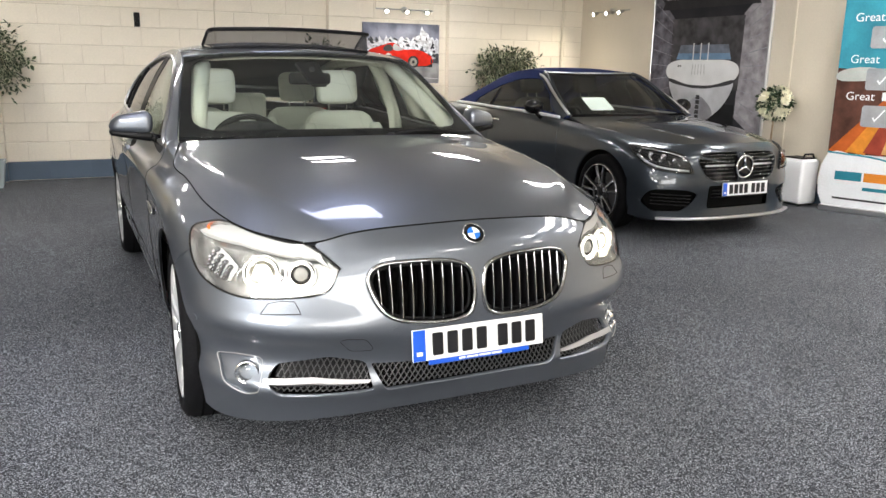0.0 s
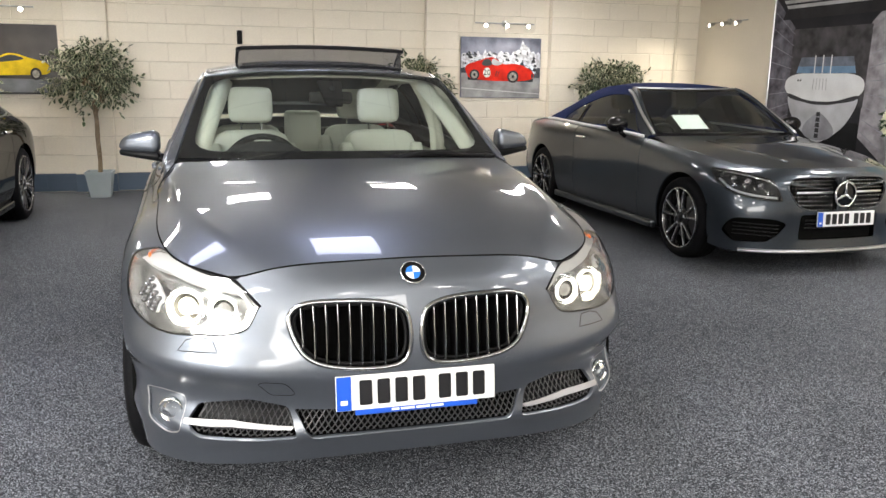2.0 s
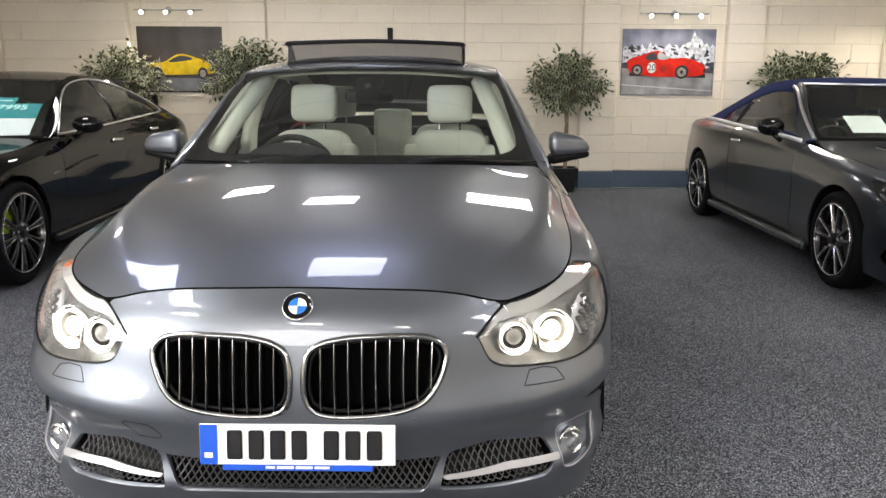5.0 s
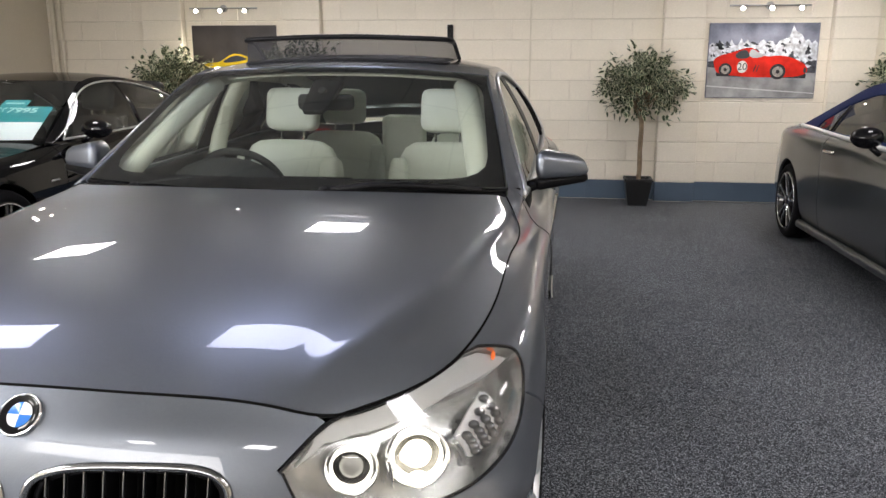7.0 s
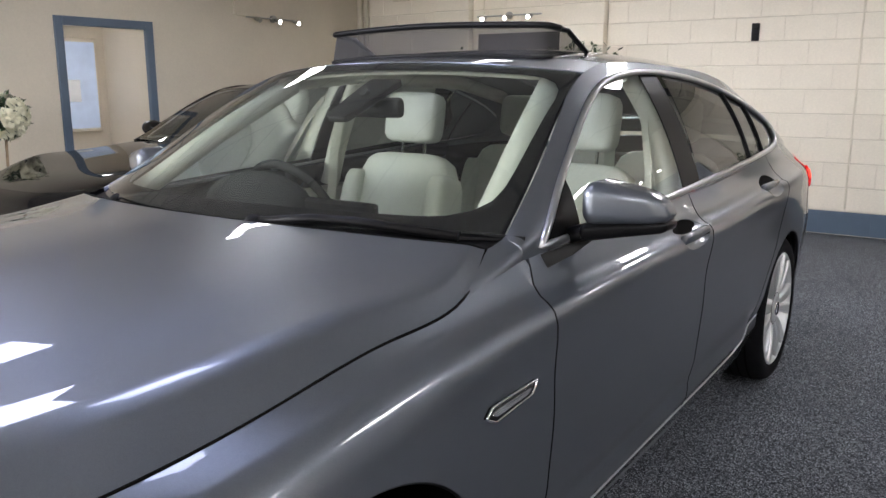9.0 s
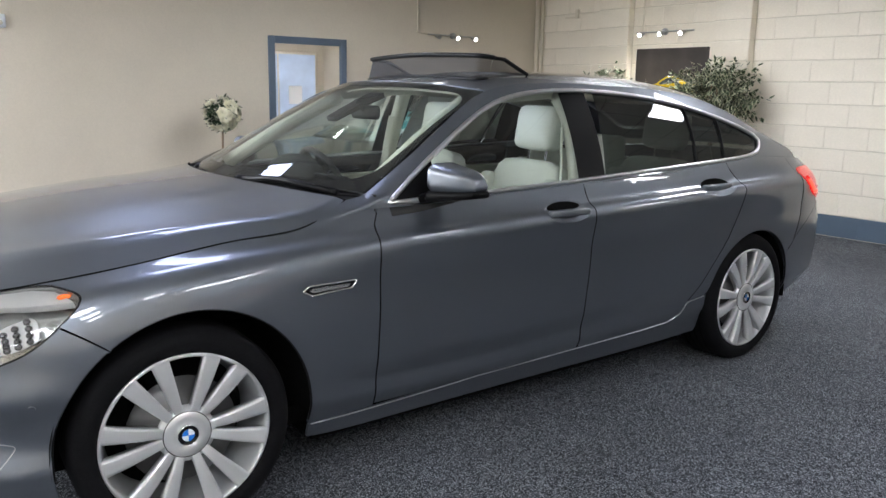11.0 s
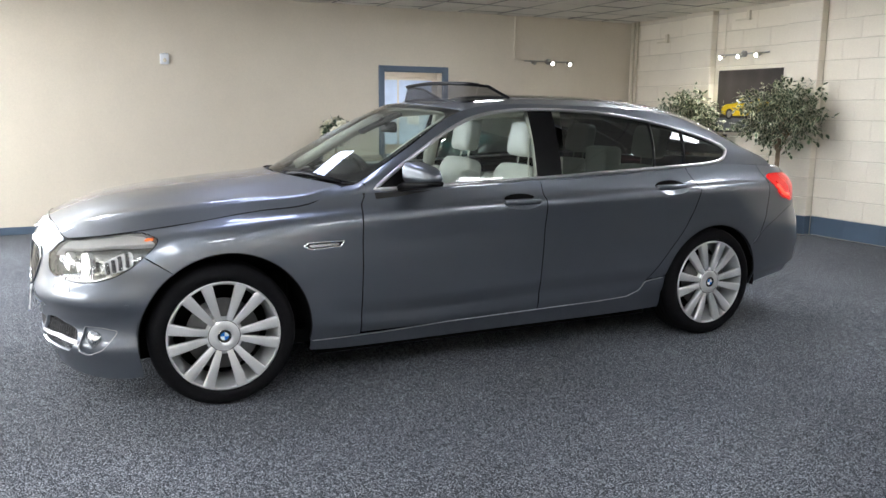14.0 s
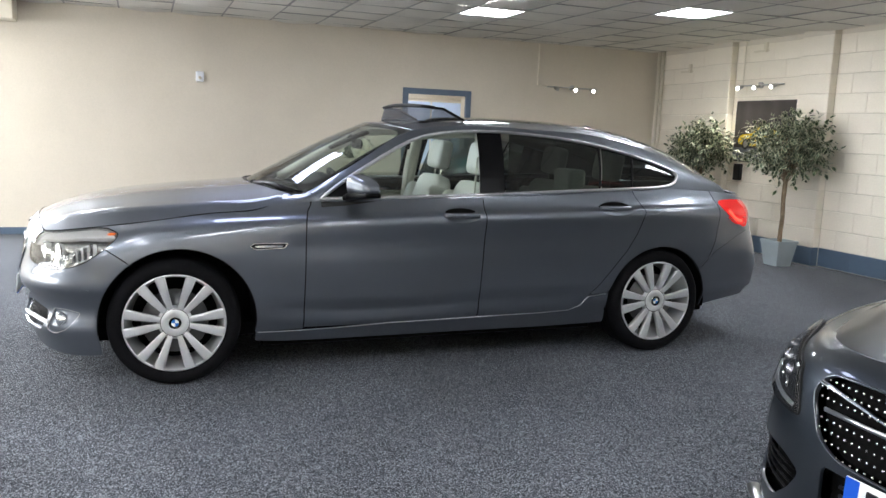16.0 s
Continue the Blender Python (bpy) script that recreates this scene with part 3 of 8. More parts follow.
def bonnet_row(yc, zc, edge, fold, drop):
    """A bonnet row: gently crowned up to a fold, then falling to the shut line."""
    row = []
    for k in (0, .36, .68, .92):
        f = k * fold
        row.append((edge[0] * f, yc + (edge[1] - yc) * f ** 2, zc + (edge[2] - zc) * drop * k ** 2.1))
    for k in (0, .5, 1):
        f = fold + (1 - fold) * k
        row.append((edge[0] * f, yc + (edge[1] - yc) * f ** 2, zc + (edge[2] - zc) * (drop + (1 - drop) * (.88 * k + .12 * k * k))))
    return row


front_u = np.array([0, .29, .55, .75, .81, .905, 1]) * 0.695
hood = Patch([[tuple(p) for p in side.at(front_u, np.full(7, side.vmax))],
              bonnet_row(-.61, .919, along_edge(side, -.548), .80, .42), bonnet_row(-.385, .976, along_edge(side, -.36), .84, .40),
              bonnet_row(-.08, 1.018, along_edge(side, -.05), .90, .46), bonnet_row(.22, 1.045, along_edge(side, .26), .935, .52),
              bonnet_row(.38, 1.057, along_edge(side, .47), .95, .55), bonnet_row(.47, 1.065, (.785, .645, 1.033), .95, .70)])

# the upper side from belt to roof
BELT = [(.835, .72, 1.0), (.853, 1.0, 1.01), (.863, 1.35, 1.02), (.865, 1.8, 1.035), (.86, 2.7, 1.075), (.82, 3.3, 1.095), (.76, 3.70, 1.07)]
RAIL = [(.787, .72, 1.045), (.715, 1.09, 1.26), (.655, 1.38, 1.418), (.642, 1.85, 1.462), (.640, 2.68, 1.43), (.655, 3.1, 1.345), (.69, 3.6, 1.16)]


def between(f, bulge):
    return [tuple(np.array(a) * (1 - f) + np.array(b) * f + np.array((bulge, 0, bulge * .4)) * 4 * f * (1 - f)) for a, b in zip(BELT, RAIL)]


upper = Patch([BELT, between(.33, .018), between(.68, .018), RAIL], mirror=False)
rail_u = [upper.u[0], upper.u[1], upper.u[2]]


def rail_point(y):
    q = np.linspace(0, upper.umax, 500)
    p = upper.at(q, np.full_like(q, upper.vmax))
    return p[np.abs(p[:, 1] - y).argmin()]


screen = Patch([cross_row(.47, 1.05, rail_point(.72), 2.2), cross_row(.77, 1.215, rail_point(.95), 2.2), cross_row(1.04, 1.352, rail_point(1.18), 2.2), cross_row(1.29, 1.462, rail_point(1.40), 2.2)])
roof = Patch([cross_row(1.295, 1.464, rail_point(1.405), 2.2), cross_row(1.7, 1.51, rail_point(1.72), 2.6), cross_row(2.2, 1.528, rail_point(2.2), 2.6),
              cross_row(2.75, 1.507, rail_point(2.72), 2.6), cross_row(3.25, 1.43, rail_point(3.14), 2.6), cross_row(3.65, 1.29, rail_point(3.42), 2.4), cross_row(3.96, 1.12, (.70, 3.66, 1.12), 2.2)])


def yz(pts, lo=0.9):
    return side.find(pts, (1, 2), (lo, side.umax - 0.3))


def xz(pts):
    return side.find(pts, (0, 2), (0.0, 0.95))


def arc(cy, cz, r, a0, a1, n=22):
    return [(cy + r * math.cos(radians(a)), cz + r * math.sin(radians(a))) for a in np.linspace(a0, a1, n)]


VM = side.vmax
ARCH_F, ARCH_R = (0.022, .345, .412), (3.08, .335, .388)
G = 0.0022
HEAD = bend([(.475, .588), (.492, .545), (.522, .496), (.60, .470), (.69, .458), (.79, .452), (.90, .478), (.99, .53), (1.06, .586), (1.122, .662), (1.10, VM - .022)], 8)
head_top = [(u, VM - .004) for u in np.linspace(1.055, .70, 16)]
HEAD_LOOP = np.array([tuple(p) for p in HEAD] + head_top + [(.650, VM - .024), (.562, VM - .086)])
KIDNEY = bend([(.022, .515), (.04, .556), (.11, .582), (.25, .590), (.355, .582), (.388, .548), (.385, .487), (.352, .418), (.29, .381), (.18, .364), (.075, .366), (.026, .40)], 6, closed=True)
SIDE_INTAKE = rounded([(.725, .15), (.70, .196), (.53, .232), (.41, .214), (.37, .112), (.68, .098)], .02, .02)
FOG = rounded([(.945, .198), (.85, .212), (.748, .213), (.737, .105), (.79, .090), (.88, .120)], .022, .015)
MESH = rounded([(.392, .205), (-.392, .205), (-.325, .100), (.325, .100)], .012, .02)

# front bumper with its openings
half = [(0.0, VM)] + [(u, VM) for u in np.linspace(.03, .622, 20)] + [(.632, VM - .026), (.555, VM - .086), (.468, .59)]
half += [(p[0], p[1] - .004) for p in HEAD[1:66]]
seam = yz([(-.345, .752), (-.22, .668)])
half += [tuple(seam[0]), tuple((seam[0] + seam[1]) / 2), tuple(seam[1])]
half += [tuple(p) for p in yz(arc(*ARCH_F, 128, 196, 14))]
half += [(u, 0.0) for u in np.linspace(1.06, .02, 34)]
half = np.array(half)
bumper_loop = np.concatenate([half, flip_u(half)[::-1][:-1]])
bumper = panel("front_bumper", side, [bumper_loop, KIDNEY, flip_u(KIDNEY), SIDE_INTAKE, flip_u(SIDE_INTAKE), FOG, flip_u(FOG), MESH], M_BMW, bmw, step=.03)
trim_line("bonnet_joint", hood, box_loop(-hood.umax, hood.umax, 0.0, hood.vmax), .0032, M_DARK, bmw, closed=True, lift=-.0012)
panel("bonnet", hood, [box_loop(-hood.umax + G, hood.umax - G, G, hood.vmax)], M_BMW, bmw, step=.03, depth=.02)
TAIL_GLASS = rounded([(-.50, roof.vmax - .95), (.50, roof.vmax - .95), (.52, roof.vmax - .14), (-.52, roof.vmax - .14)], .08, .03)
panel("roof_skin", roof, [box_loop(-roof.umax + .001, roof.umax - .001, 0, roof.vmax), rounded([(-.47, .16), (.47, .16), (.47, 1.15), (-.47, 1.15)], .05, .03), TAIL_GLASS], M_BMW, bmw)
panel("windscreen", screen, [box_loop(-screen.umax + .012, screen.umax - .012, .02, screen.vmax - .004)], M_GLASS, bmw, depth=.005)
black_band = [box_loop(-screen.umax + .006, screen.umax - .006, .0, screen.vmax), rounded([(-screen.umax + .062, .085), (screen.umax - .062, .085), (screen.umax - .034, screen.vmax - .04), (-screen.umax + .052, screen.vmax - .04)], .15, .03)]
panel("screen_band", screen, black_band, M_GLOSSBLK, bmw, "black ceramic edge of the windscreen", lift=-.006, depth=.002)
panel("sunroof_glass", roof, [rounded([(-.465, .50), (.465, .50), (.465, 1.145), (-.465, 1.145)], .05, .03)], M_SUNROOF, bmw, "dark glass roof panel")



def cup_loop(y, z):
    return yz([(y + .122 * math.cos(a), z + .042 * math.sin(a)) for a in np.linspace(0, 2 * math.pi, 36, endpoint=False)])


for s in (1, -1):
    def m(loop):
        return np.asarray(loop) if s > 0 else flip_u(loop)
    # wing
    q = [tuple(p) for p in HEAD[66:]] + [(1.05, VM)] + [(u, VM) for u in np.linspace(1.09, float(yz([(.733, 1.0)])[0, 0]), 26)]
    q = [(u + .004, v) for u, v in q[:len(HEAD) - 66]] + q[len(HEAD) - 66:]
    q += [tuple(p) for p in yz([(.738, .985), (.715, .95), (.70, .90), (.697, .80), (.697, .60), (.695, .45), (.695, .35), (.695, .275), (.57, .272), (.432, .270)])]
    q += [tuple(p) for p in yz(arc(*ARCH_F, -10, 126, 30))]
    q += [tuple(p + np.array((.003, .004))) for p in (seam[1], (seam[0] + seam[1]) / 2, seam[0])]
    panel("front_wing", side, [m(steps(np.array(q), .03))], M_BMW, bmw)
    # doors: the gaps between them are real
    d1 = yz([(.742, .988), (.721, .95), (.706, .90), (.703, .80), (.703, .60), (.701, .45), (.701, .35), (.701, .285), (1.2, .288), (1.773, .296), (1.775, .5), (1.782, .8), (1.786, .95), (1.79, 1.02)])
    d1 = np.concatenate([d1, [(u, VM) for u in np.linspace(float(yz([(1.79, 1.03)])[0, 0]), float(yz([(.745, 1.0)])[0, 0]) + .006, 24)]])
    door_f = panel("front_door", side, [m(steps(d1, .03)), m(cup_loop(1.632, .931))], M_BMW, bmw)
    d2 = yz([(1.796, 1.02), (1.792, .95), (1.788, .8), (1.781, .5), (1.779, .296), (2.2, .302), (2.42, .312), (2.50, .345), (2.55, .40), (2.63, .49), (2.72, .60), (2.80, .70), (2.87, .82), (2.915, .95), (2.905, 1.0), (2.875, 1.05)])
    d2 = np.concatenate([d2, [(u, VM) for u in np.linspace(float(yz([(2.86, 1.08)])[0, 0]), float(yz([(1.795, 1.03)])[0, 0]), 24)]])
    door_r = panel("rear_door", side, [m(steps(d2, .03)), m(cup_loop(2.706, .973))], M_BMW, bmw)
    # rear quarter
    k = yz([(2.88, 1.05), (2.911, 1.0), (2.921, .95), (2.876, .82), (2.806, .70), (2.726, .60), (2.636, .49), (2.556, .408), (2.62, .414), (2.69, .422)])
    k = np.concatenate([k, yz(arc(*ARCH_R, 165, 35, 30)), yz([(3.46, .64), (3.51, .76), (3.535, .90), (3.545, 1.0)])])
    k = np.concatenate([k, [(u, VM) for u in np.linspace(float(yz([(3.53, 1.08)])[0, 0]), float(yz([(2.87, 1.08)])[0, 0]), 14)]])
    panel("rear_quarter", side, [m(steps(k, .03))], M_BMW, bmw)
    # sill with a bright line under the doors
    w = np.concatenate([yz([(.432, .264), (1.2, .28), (1.775, .290), (2.2, .296), (2.425, .306), (2.505, .338), (2.55, .392), (2.62, .405), (2.69, .415)]), yz(arc(*ARCH_R, 168, 194, 6)), [(float(u), 0.0) for u in np.linspace(float(yz([(2.70, .26)])[0, 0]), float(yz([(.43, .25)])[0, 0]), 40)]])
    panel("sill", side, [m(steps(w, .03))], M_BMW, bmw)
    trim_line("sill_trim", side, steps(yz([(.44, .268), (1.2, .284), (1.775, .293), (2.2, .299), (2.42, .309), (2.50, .341), (2.55, .396), (2.68, .412)]), .03, False), .0028, M_SATIN, bmw, side=s, lift=.001, label="thin bright sill line")
    # dark lines along the door gaps, put in for the shade inside them
    for gap in ([(.742, .988), (.718, .95), (.7035, .90), (.700, .80), (.700, .60), (.698, .45), (.698, .285)],
                [(1.793, 1.02), (1.789, .95), (1.785, .8), (1.778, .5), (1.777, .30)],
                [(2.878, 1.05), (2.908, 1.0), (2.918, .95), (2.873, .82), (2.803, .70), (2.723, .60), (2.633, .49), (2.553, .404)],
                [(3.463, .64), (3.513, .76), (3.538, .90), (3.548, 1.0)]):
        trim_line("gap_seal", side, steps(yz(gap), .03, False), .0034, M_DARK, bmw, side=s, lift=-.0018)
    # tail
    tl = bend(yz([(3.568, 1.008), (3.585, .968), (3.69, .892), (3.80, .842), (3.845, .875), (3.86, 1.0), (3.80, 1.022), (3.66, 1.025)]), 5, closed=True)
    lamp = panel("tail_lamp", side, [m(tl)], mat("tail_lamp_red", (0.30, 0.005, 0.006), rough=0.15, vary=0.05, emit=(1.0, 0.015, 0.012), power=.40, coat=.5) if s > 0 else bpy.data.materials["tail_lamp_red"], bmw, "glowing red tail lamp", lift=.004, depth=.008)
    panel("lamp_back", side, [m(tl)], M_DARK, lamp, lift=-.02, depth=0)
    for lo_, hi_ in ((.975, .935), (.915, .890)):
        tq = bend(yz([(3.625, lo_), (3.70, hi_ - .02), (3.80, hi_ - .025)]), 6)
        trim_line("light_guide", side, tq, .005, bpy.data.materials["tail_lamp_red"], lamp, side=s, lift=.008)
    tb = bend(yz([(3.63, .955), (3.70, .90), (3.76, .885)]), 6)
    trim_line("light_bar", side, tb, .012, mat("tail_light_bar", (0.6, 0.05, 0.03), rough=0.2, vary=0, emit=(1, 0.06, 0.035), power=1.8) if s > 0 else bpy.data.materials["tail_light_bar"], lamp, side=s)
    # upper side: sheet metal with the window opening, glass, pillars, bright surround
    WIN = bend([(.800, 1.022), (.93, 1.112), (1.15, 1.243), (1.34, 1.345), (1.50, 1.398), (1.68, 1.424), (1.85, 1.432), (2.1, 1.428), (2.45, 1.400), (2.80, 1.340), (3.10, 1.262), (3.235, 1.212)], 6)
    WIN = np.concatenate([WIN, bend([(3.262, 1.185), (3.23, 1.145), (3.16, 1.118), (3.02, 1.103)], 5), steps(np.array([(2.9, 1.098), (2.4, 1.077), (1.8, 1.05), (1.3, 1.032), (.83, 1.018)]), .05, False)])
    win = upper.find(WIN, (1, 2))
    frame_loop = box_loop(0.0, upper.umax, 0.0, upper.vmax)

    class Side:
        """The upper patch on one side of the car."""
        umax, vmax, u = upper.umax, upper.vmax, upper.u

        def at(self, U, V):
            p = upper.at(U, V)
            return p * np.array((s, 1, 1))

        def normal(self, U, V, e=.002):
            n = upper.normal(U, V, e) * np.array((s, 1, 1))
            return n
    up = Side()
    panel("window_frame_panel", up, [frame_loop, win], M_BMW, bmw)

    def clip_win(y0, y1, lean=0.0):
        """The part of the window outline between two slanted lines."""
        q = []
        for y, z in WIN:
            sh = (z - 1.05) * lean
            q.append((min(max(y, y0 + sh), y1 + sh), z))
        q = np.array(q)
        keep = [0]
        for i in range(1, len(q)):
            if np.linalg.norm(q[i] - q[keep[-1]]) > .008:
                keep.append(i)
        return upper.find(q[keep], (1, 2))
    panel("front_window", up, [clip_win(1.02, 1.775, .10)], M_SIDEGLASS, door_f, lift=-.008, depth=.003)
    panel("rear_window", up, [clip_win(1.95, 2.62, .25)], M_PRIVACY, door_r, lift=-.008, depth=.003)
    panel("quarter_window", up, [clip_win(2.63, 3.3, .25)], M_PRIVACY, bmw, lift=-.009, depth=.003)
    panel("pillar_trim", up, [clip_win(1.78, 1.945, .10)], M_PILLAR, bmw, "black door pillar", lift=-.006, depth=.004)
    panel("mirror_triangle", up, [clip_win(.80, 1.015, .10)], M_PILLAR, bmw, lift=-.006, depth=.004)
    for y in (2.62, 2.865):
        q = upper.find([(y, 1.09), (y + .03, 1.2), (y + .06, 1.36 - (y - 2.62) * .25)], (1, 2))
        trim_line("window_divider", up, steps(q, .03, False), .007, M_BLACK, bmw, lift=-.005)
    trim_line("window_surround", up, win, .0105, M_SATIN, bmw, closed=True, lift=.001, label="satin bright window surround")
    # mirror
    hub = new("door_mirror")
    hub.parent = bmw
    hub.matrix_basis = pose(s * .966, 1.02, 1.085)
    bm = box_bm(-.096, .100, -.068, .068, -.036, .078, .038, 7)
    for v in bm.verts:
        out = v.co.x * s
        k = min(1.0, max(0.0, (out + .07) / .17))
        v.co.y = v.co.y * (1 - .35 * k * k) + out * .30 - .012 * k * max(0.0, v.co.z) / .078
        v.co.z *= (1 - .46 * k ** 1.8) if v.co.z > 0 else (1 - .25 * k)
        v.co.x -= s * .022 * k * max(0.0, v.co.z) / .05
    part("shell", bm, M_BMW, hub, smooth=True)
    bm = box_bm(-.094, .098, -.066, .066, -.070, -.026, .016, 4)
    for v in bm.verts:
        out = v.co.x * s
        k = min(1.0, max(0.0, (out + .07) / .17))
        v.co.y = v.co.y * (1 - .35 * k * k) + out * .30
        v.co.z *= 1 - .40 * k
    part("lower_shell", bm, M_PILLAR, hub, "gloss black lower shell", smooth=True)
    part("arm", tube_bm([(-s * .04, -.012, -.040), (-s * .09, -.045, -.050), (-s * .13, -.075, -.062)], .020, 10, flat=1.7), M_PILLAR, hub, smooth=True)
    # handles, side vent
    for dr, y, z in ((door_f, 1.632, .931), (door_r, 2.706, .973)):
        c, n = side.at(*yz([(y, z)]).T)[0], side.normal(*yz([(y, z)]).T)[0]
        rows = []
        for k in np.linspace(1, .02, 7):
            lp = yz([(y + k * .123 * math.cos(a), z + k * .043 * math.sin(a)) for a in np.linspace(0, 2 * math.pi, 36, endpoint=False)])
            pp = side.at(lp[:, 0] * s, lp[:, 1])
            rows.append(pp - np.array((s * (.002 + .022 * (1 - k * k)), 0, 0)))
        link_mesh("handle_cup", [tuple(v) for r_ in rows for v in r_], [(a * 36 + b, a * 36 + (b + 1) % 36, a * 36 + 36 + (b + 1) % 36, a * 36 + 36 + b) for a in range(6) for b in range(36)], M_BMW, dr, smooth=True)
        bm = box_bm(-.012, .012, -.118, .118, -.016, .016, .011, 4)
        for v in bm.verts:
            v.co.x -= s * 9 * v.co.y ** 2 * .15
        bmesh.ops.translate(bm, vec=(s * (c[0] + .014), y, z), verts=bm.verts)
        part("door_handle", bm, M_BMW, dr, smooth=True)
    vent = rounded(yz([(.390, .762), (.412, .778), (.598, .779), (.578, .752), (.425, .745)]), .006, .02)
    vt = panel("wing_vent", side, [m(vent)], M_PILLAR, bmw, "chrome wing vent with side repeater", lift=.006)
    trim_line("vent_frame", side, vent, .0034, M_CHROME, vt, closed=True, lift=.008, side=s)
    panel("repeater", side, [m(rounded(yz([(.412, .763), (.424, .769), (.575, .769), (.564, .758), (.432, .754)]), .006, .02))], mat("repeater_lens", (.62, .62, .63), rough=.2, vary=.05, metal=.8, coat=1) if s > 0 else bpy.data.materials["repeater_lens"], vt, lift=.0085, depth=.004)
    # headlamp
    lamp = panel("headlamp", side, [m(HEAD_LOOP)], M_LENS, bmw, "clear headlamp lens", lift=.0, depth=.004)
    panel("housing", side, [m(HEAD_LOOP)], mat("headlamp_silver", (.58, .58, .57), rough=.26, metal=.8, vary=.4, scale=16) if s > 0 else bpy.data.materials["headlamp_silver"], lamp, lift=-.075, depth=0)
    brow = np.array(head_top + [(.652, VM - .026), (.562, VM - .088), (.50, .592), (.575, VM - .105), (.68, VM - .062), (.80, VM - .056), (.95, VM - .062), (1.03, VM - .085), (1.105, VM - .11), (1.10, VM - .03)])
    panel("brow", side, [m(steps(brow, .02))], mat("lamp_brow_silver", (.50, .50, .49), rough=.5, metal=.1, vary=.05) if s > 0 else bpy.data.materials["lamp_brow_silver"], lamp, "silver-grey brow over the bulbs", lift=-.022, depth=.03)
    trim_line("lamp_gasket", side, HEAD_LOOP, .004, M_BLACK, lamp, closed=True, lift=-.004, side=s)
    wall = []
    P, N = side.at(HEAD_LOOP[:, 0] * s, HEAD_LOOP[:, 1]), side.normal(HEAD_LOOP[:, 0] * s, HEAD_LOOP[:, 1])
    n = len(P)
    sgn = 1 if ((P - np.array((0, 1.6, .55))) * N).sum(1).mean() > 0 else -1
    link_mesh("surround", list(P - sgn * N * .003) + list(P - sgn * N * .087), [(i, (i + 1) % n, n + (i + 1) % n, n + i) for i in range(n)], bpy.data.materials["headlamp_silver"], lamp, smooth=True)
    for u, v, r, glow in ((.612, .590, .041, 1), (.765, .622, .051, 1)):
        c, nn = side.at([u * s], [v])[0], side.normal([u * s], [v])[0] * sgn
        aim = Vector((nn[0] * .45, -1, .05)).normalized()
        mx = aim.to_track_quat("X", "Z").to_matrix().to_4x4()
        c = Vector(c) - Vector(nn) * .052
        b1 = lathe_bm([(r * .90, .012), (r * .93, .018), (r * .99, .018), (r * 1.02, .010), (r * 1.0, -.004), (r * .90, -.004)], 40)
        b1.transform(Matrix.Translation(c) @ mx)
        part("light_ring", b1, mat("light_ring_white", (.9, .9, .88), rough=.3, vary=0, emit=(1, .97, .86), power=1.6) if (s > 0 and u < .7) else bpy.data.materials["light_ring_white"], lamp, "glowing ring", smooth=True)
        b2 = lathe_bm([(r * 1.30, .014), (r * 1.26, .020), (r * 1.18, .008), (r * 1.06, -.010), (r * 1.0, -.014)], 40)
        b2.transform(Matrix.Translation(c) @ mx)
        part("lamp_cup", b2, M_CHROME, lamp, "chrome cup round the bulb", smooth=True)
        b2 = lathe_bm([(r * .86, .004), (r * .70, -.010), (r * .5, -.022), (r * .25, -.028), (.0005, -.03)], 32)
        b2.transform(Matrix.Translation(c) @ mx)
        part("reflector_bowl", b2, M_LAMPDARK, lamp, "bright reflector bowl", smooth=True)
        b2 = ball_bm((.0, 0, 0), (r * .34, r * .58, r * .58), u=18, v=12)
        b2.transform(Matrix.Translation(c) @ mx)
        hot = u > .7
        key = "projector_lit" if hot else "projector_dim"
        if key not in bpy.data.materials:
            mat(key, (.9, .9, .88) if hot else (.22, .22, .22), rough=.1, vary=0, emit=(1, .94, .70), power=2.8 if hot else .05, coat=1)
        part("projector", b2, bpy.data.materials[key], lamp, "lit projector lens" if hot else "projector lens", smooth=True)
    u0, v0 = .745, .505
    c, nn = side.at([u0 * s], [v0])[0], side.normal([u0 * s], [v0])[0] * sgn
    b1 = ball_bm(Vector(c) - Vector(nn) * .045, (.022, .02, .016), u=16, v=10)
    part("cornering_lamp", b1, bpy.data.materials["projector_lit"], lamp, "lit lower lamp", smooth=True)
    for u_ in (.690, .845, .858):
        v_ = np.linspace(.50, .625, 6)
        P_, N_ = side.at(np.full(6, u_ * s), v_), side.normal(np.full(6, u_ * s), v_) * sgn
        part("reflector_rib", tube_bm(P_ - N_ * .045, .007, 6, flat=.5), M_CHROME, lamp, smooth=True)
    # LED grid and amber marker
    panel("led_plate", side, [m(rounded([(.866, .512), (.935, .535), (1.004, .570), (1.004, .672), (.935, .662), (.866, .634)], .02, .02))], M_LEDCELL, lamp, lift=-.040, depth=.01)
    for a in range(4):
        for b in range(4):
            u, v = .885 + a * .033, .535 + b * .026 + a * .014
            c, nn = side.at([u * s], [v])[0], side.normal([u * s], [v])[0] * sgn
            b1 = ball_bm(Vector(c) - Vector(nn) * .035, (.0125, .011, .0095), u=10, v=6)
            part("led_cell", b1, M_LAMPDARK, lamp, smooth=True)
    c, nn = side.at([1.100 * s], [VM - .075])[0], side.normal([1.100 * s], [VM - .075])[0] * sgn
    bm = ball_bm(Vector(c) - Vector(nn) * .020, (.005, .019, .008), u=14, v=8)
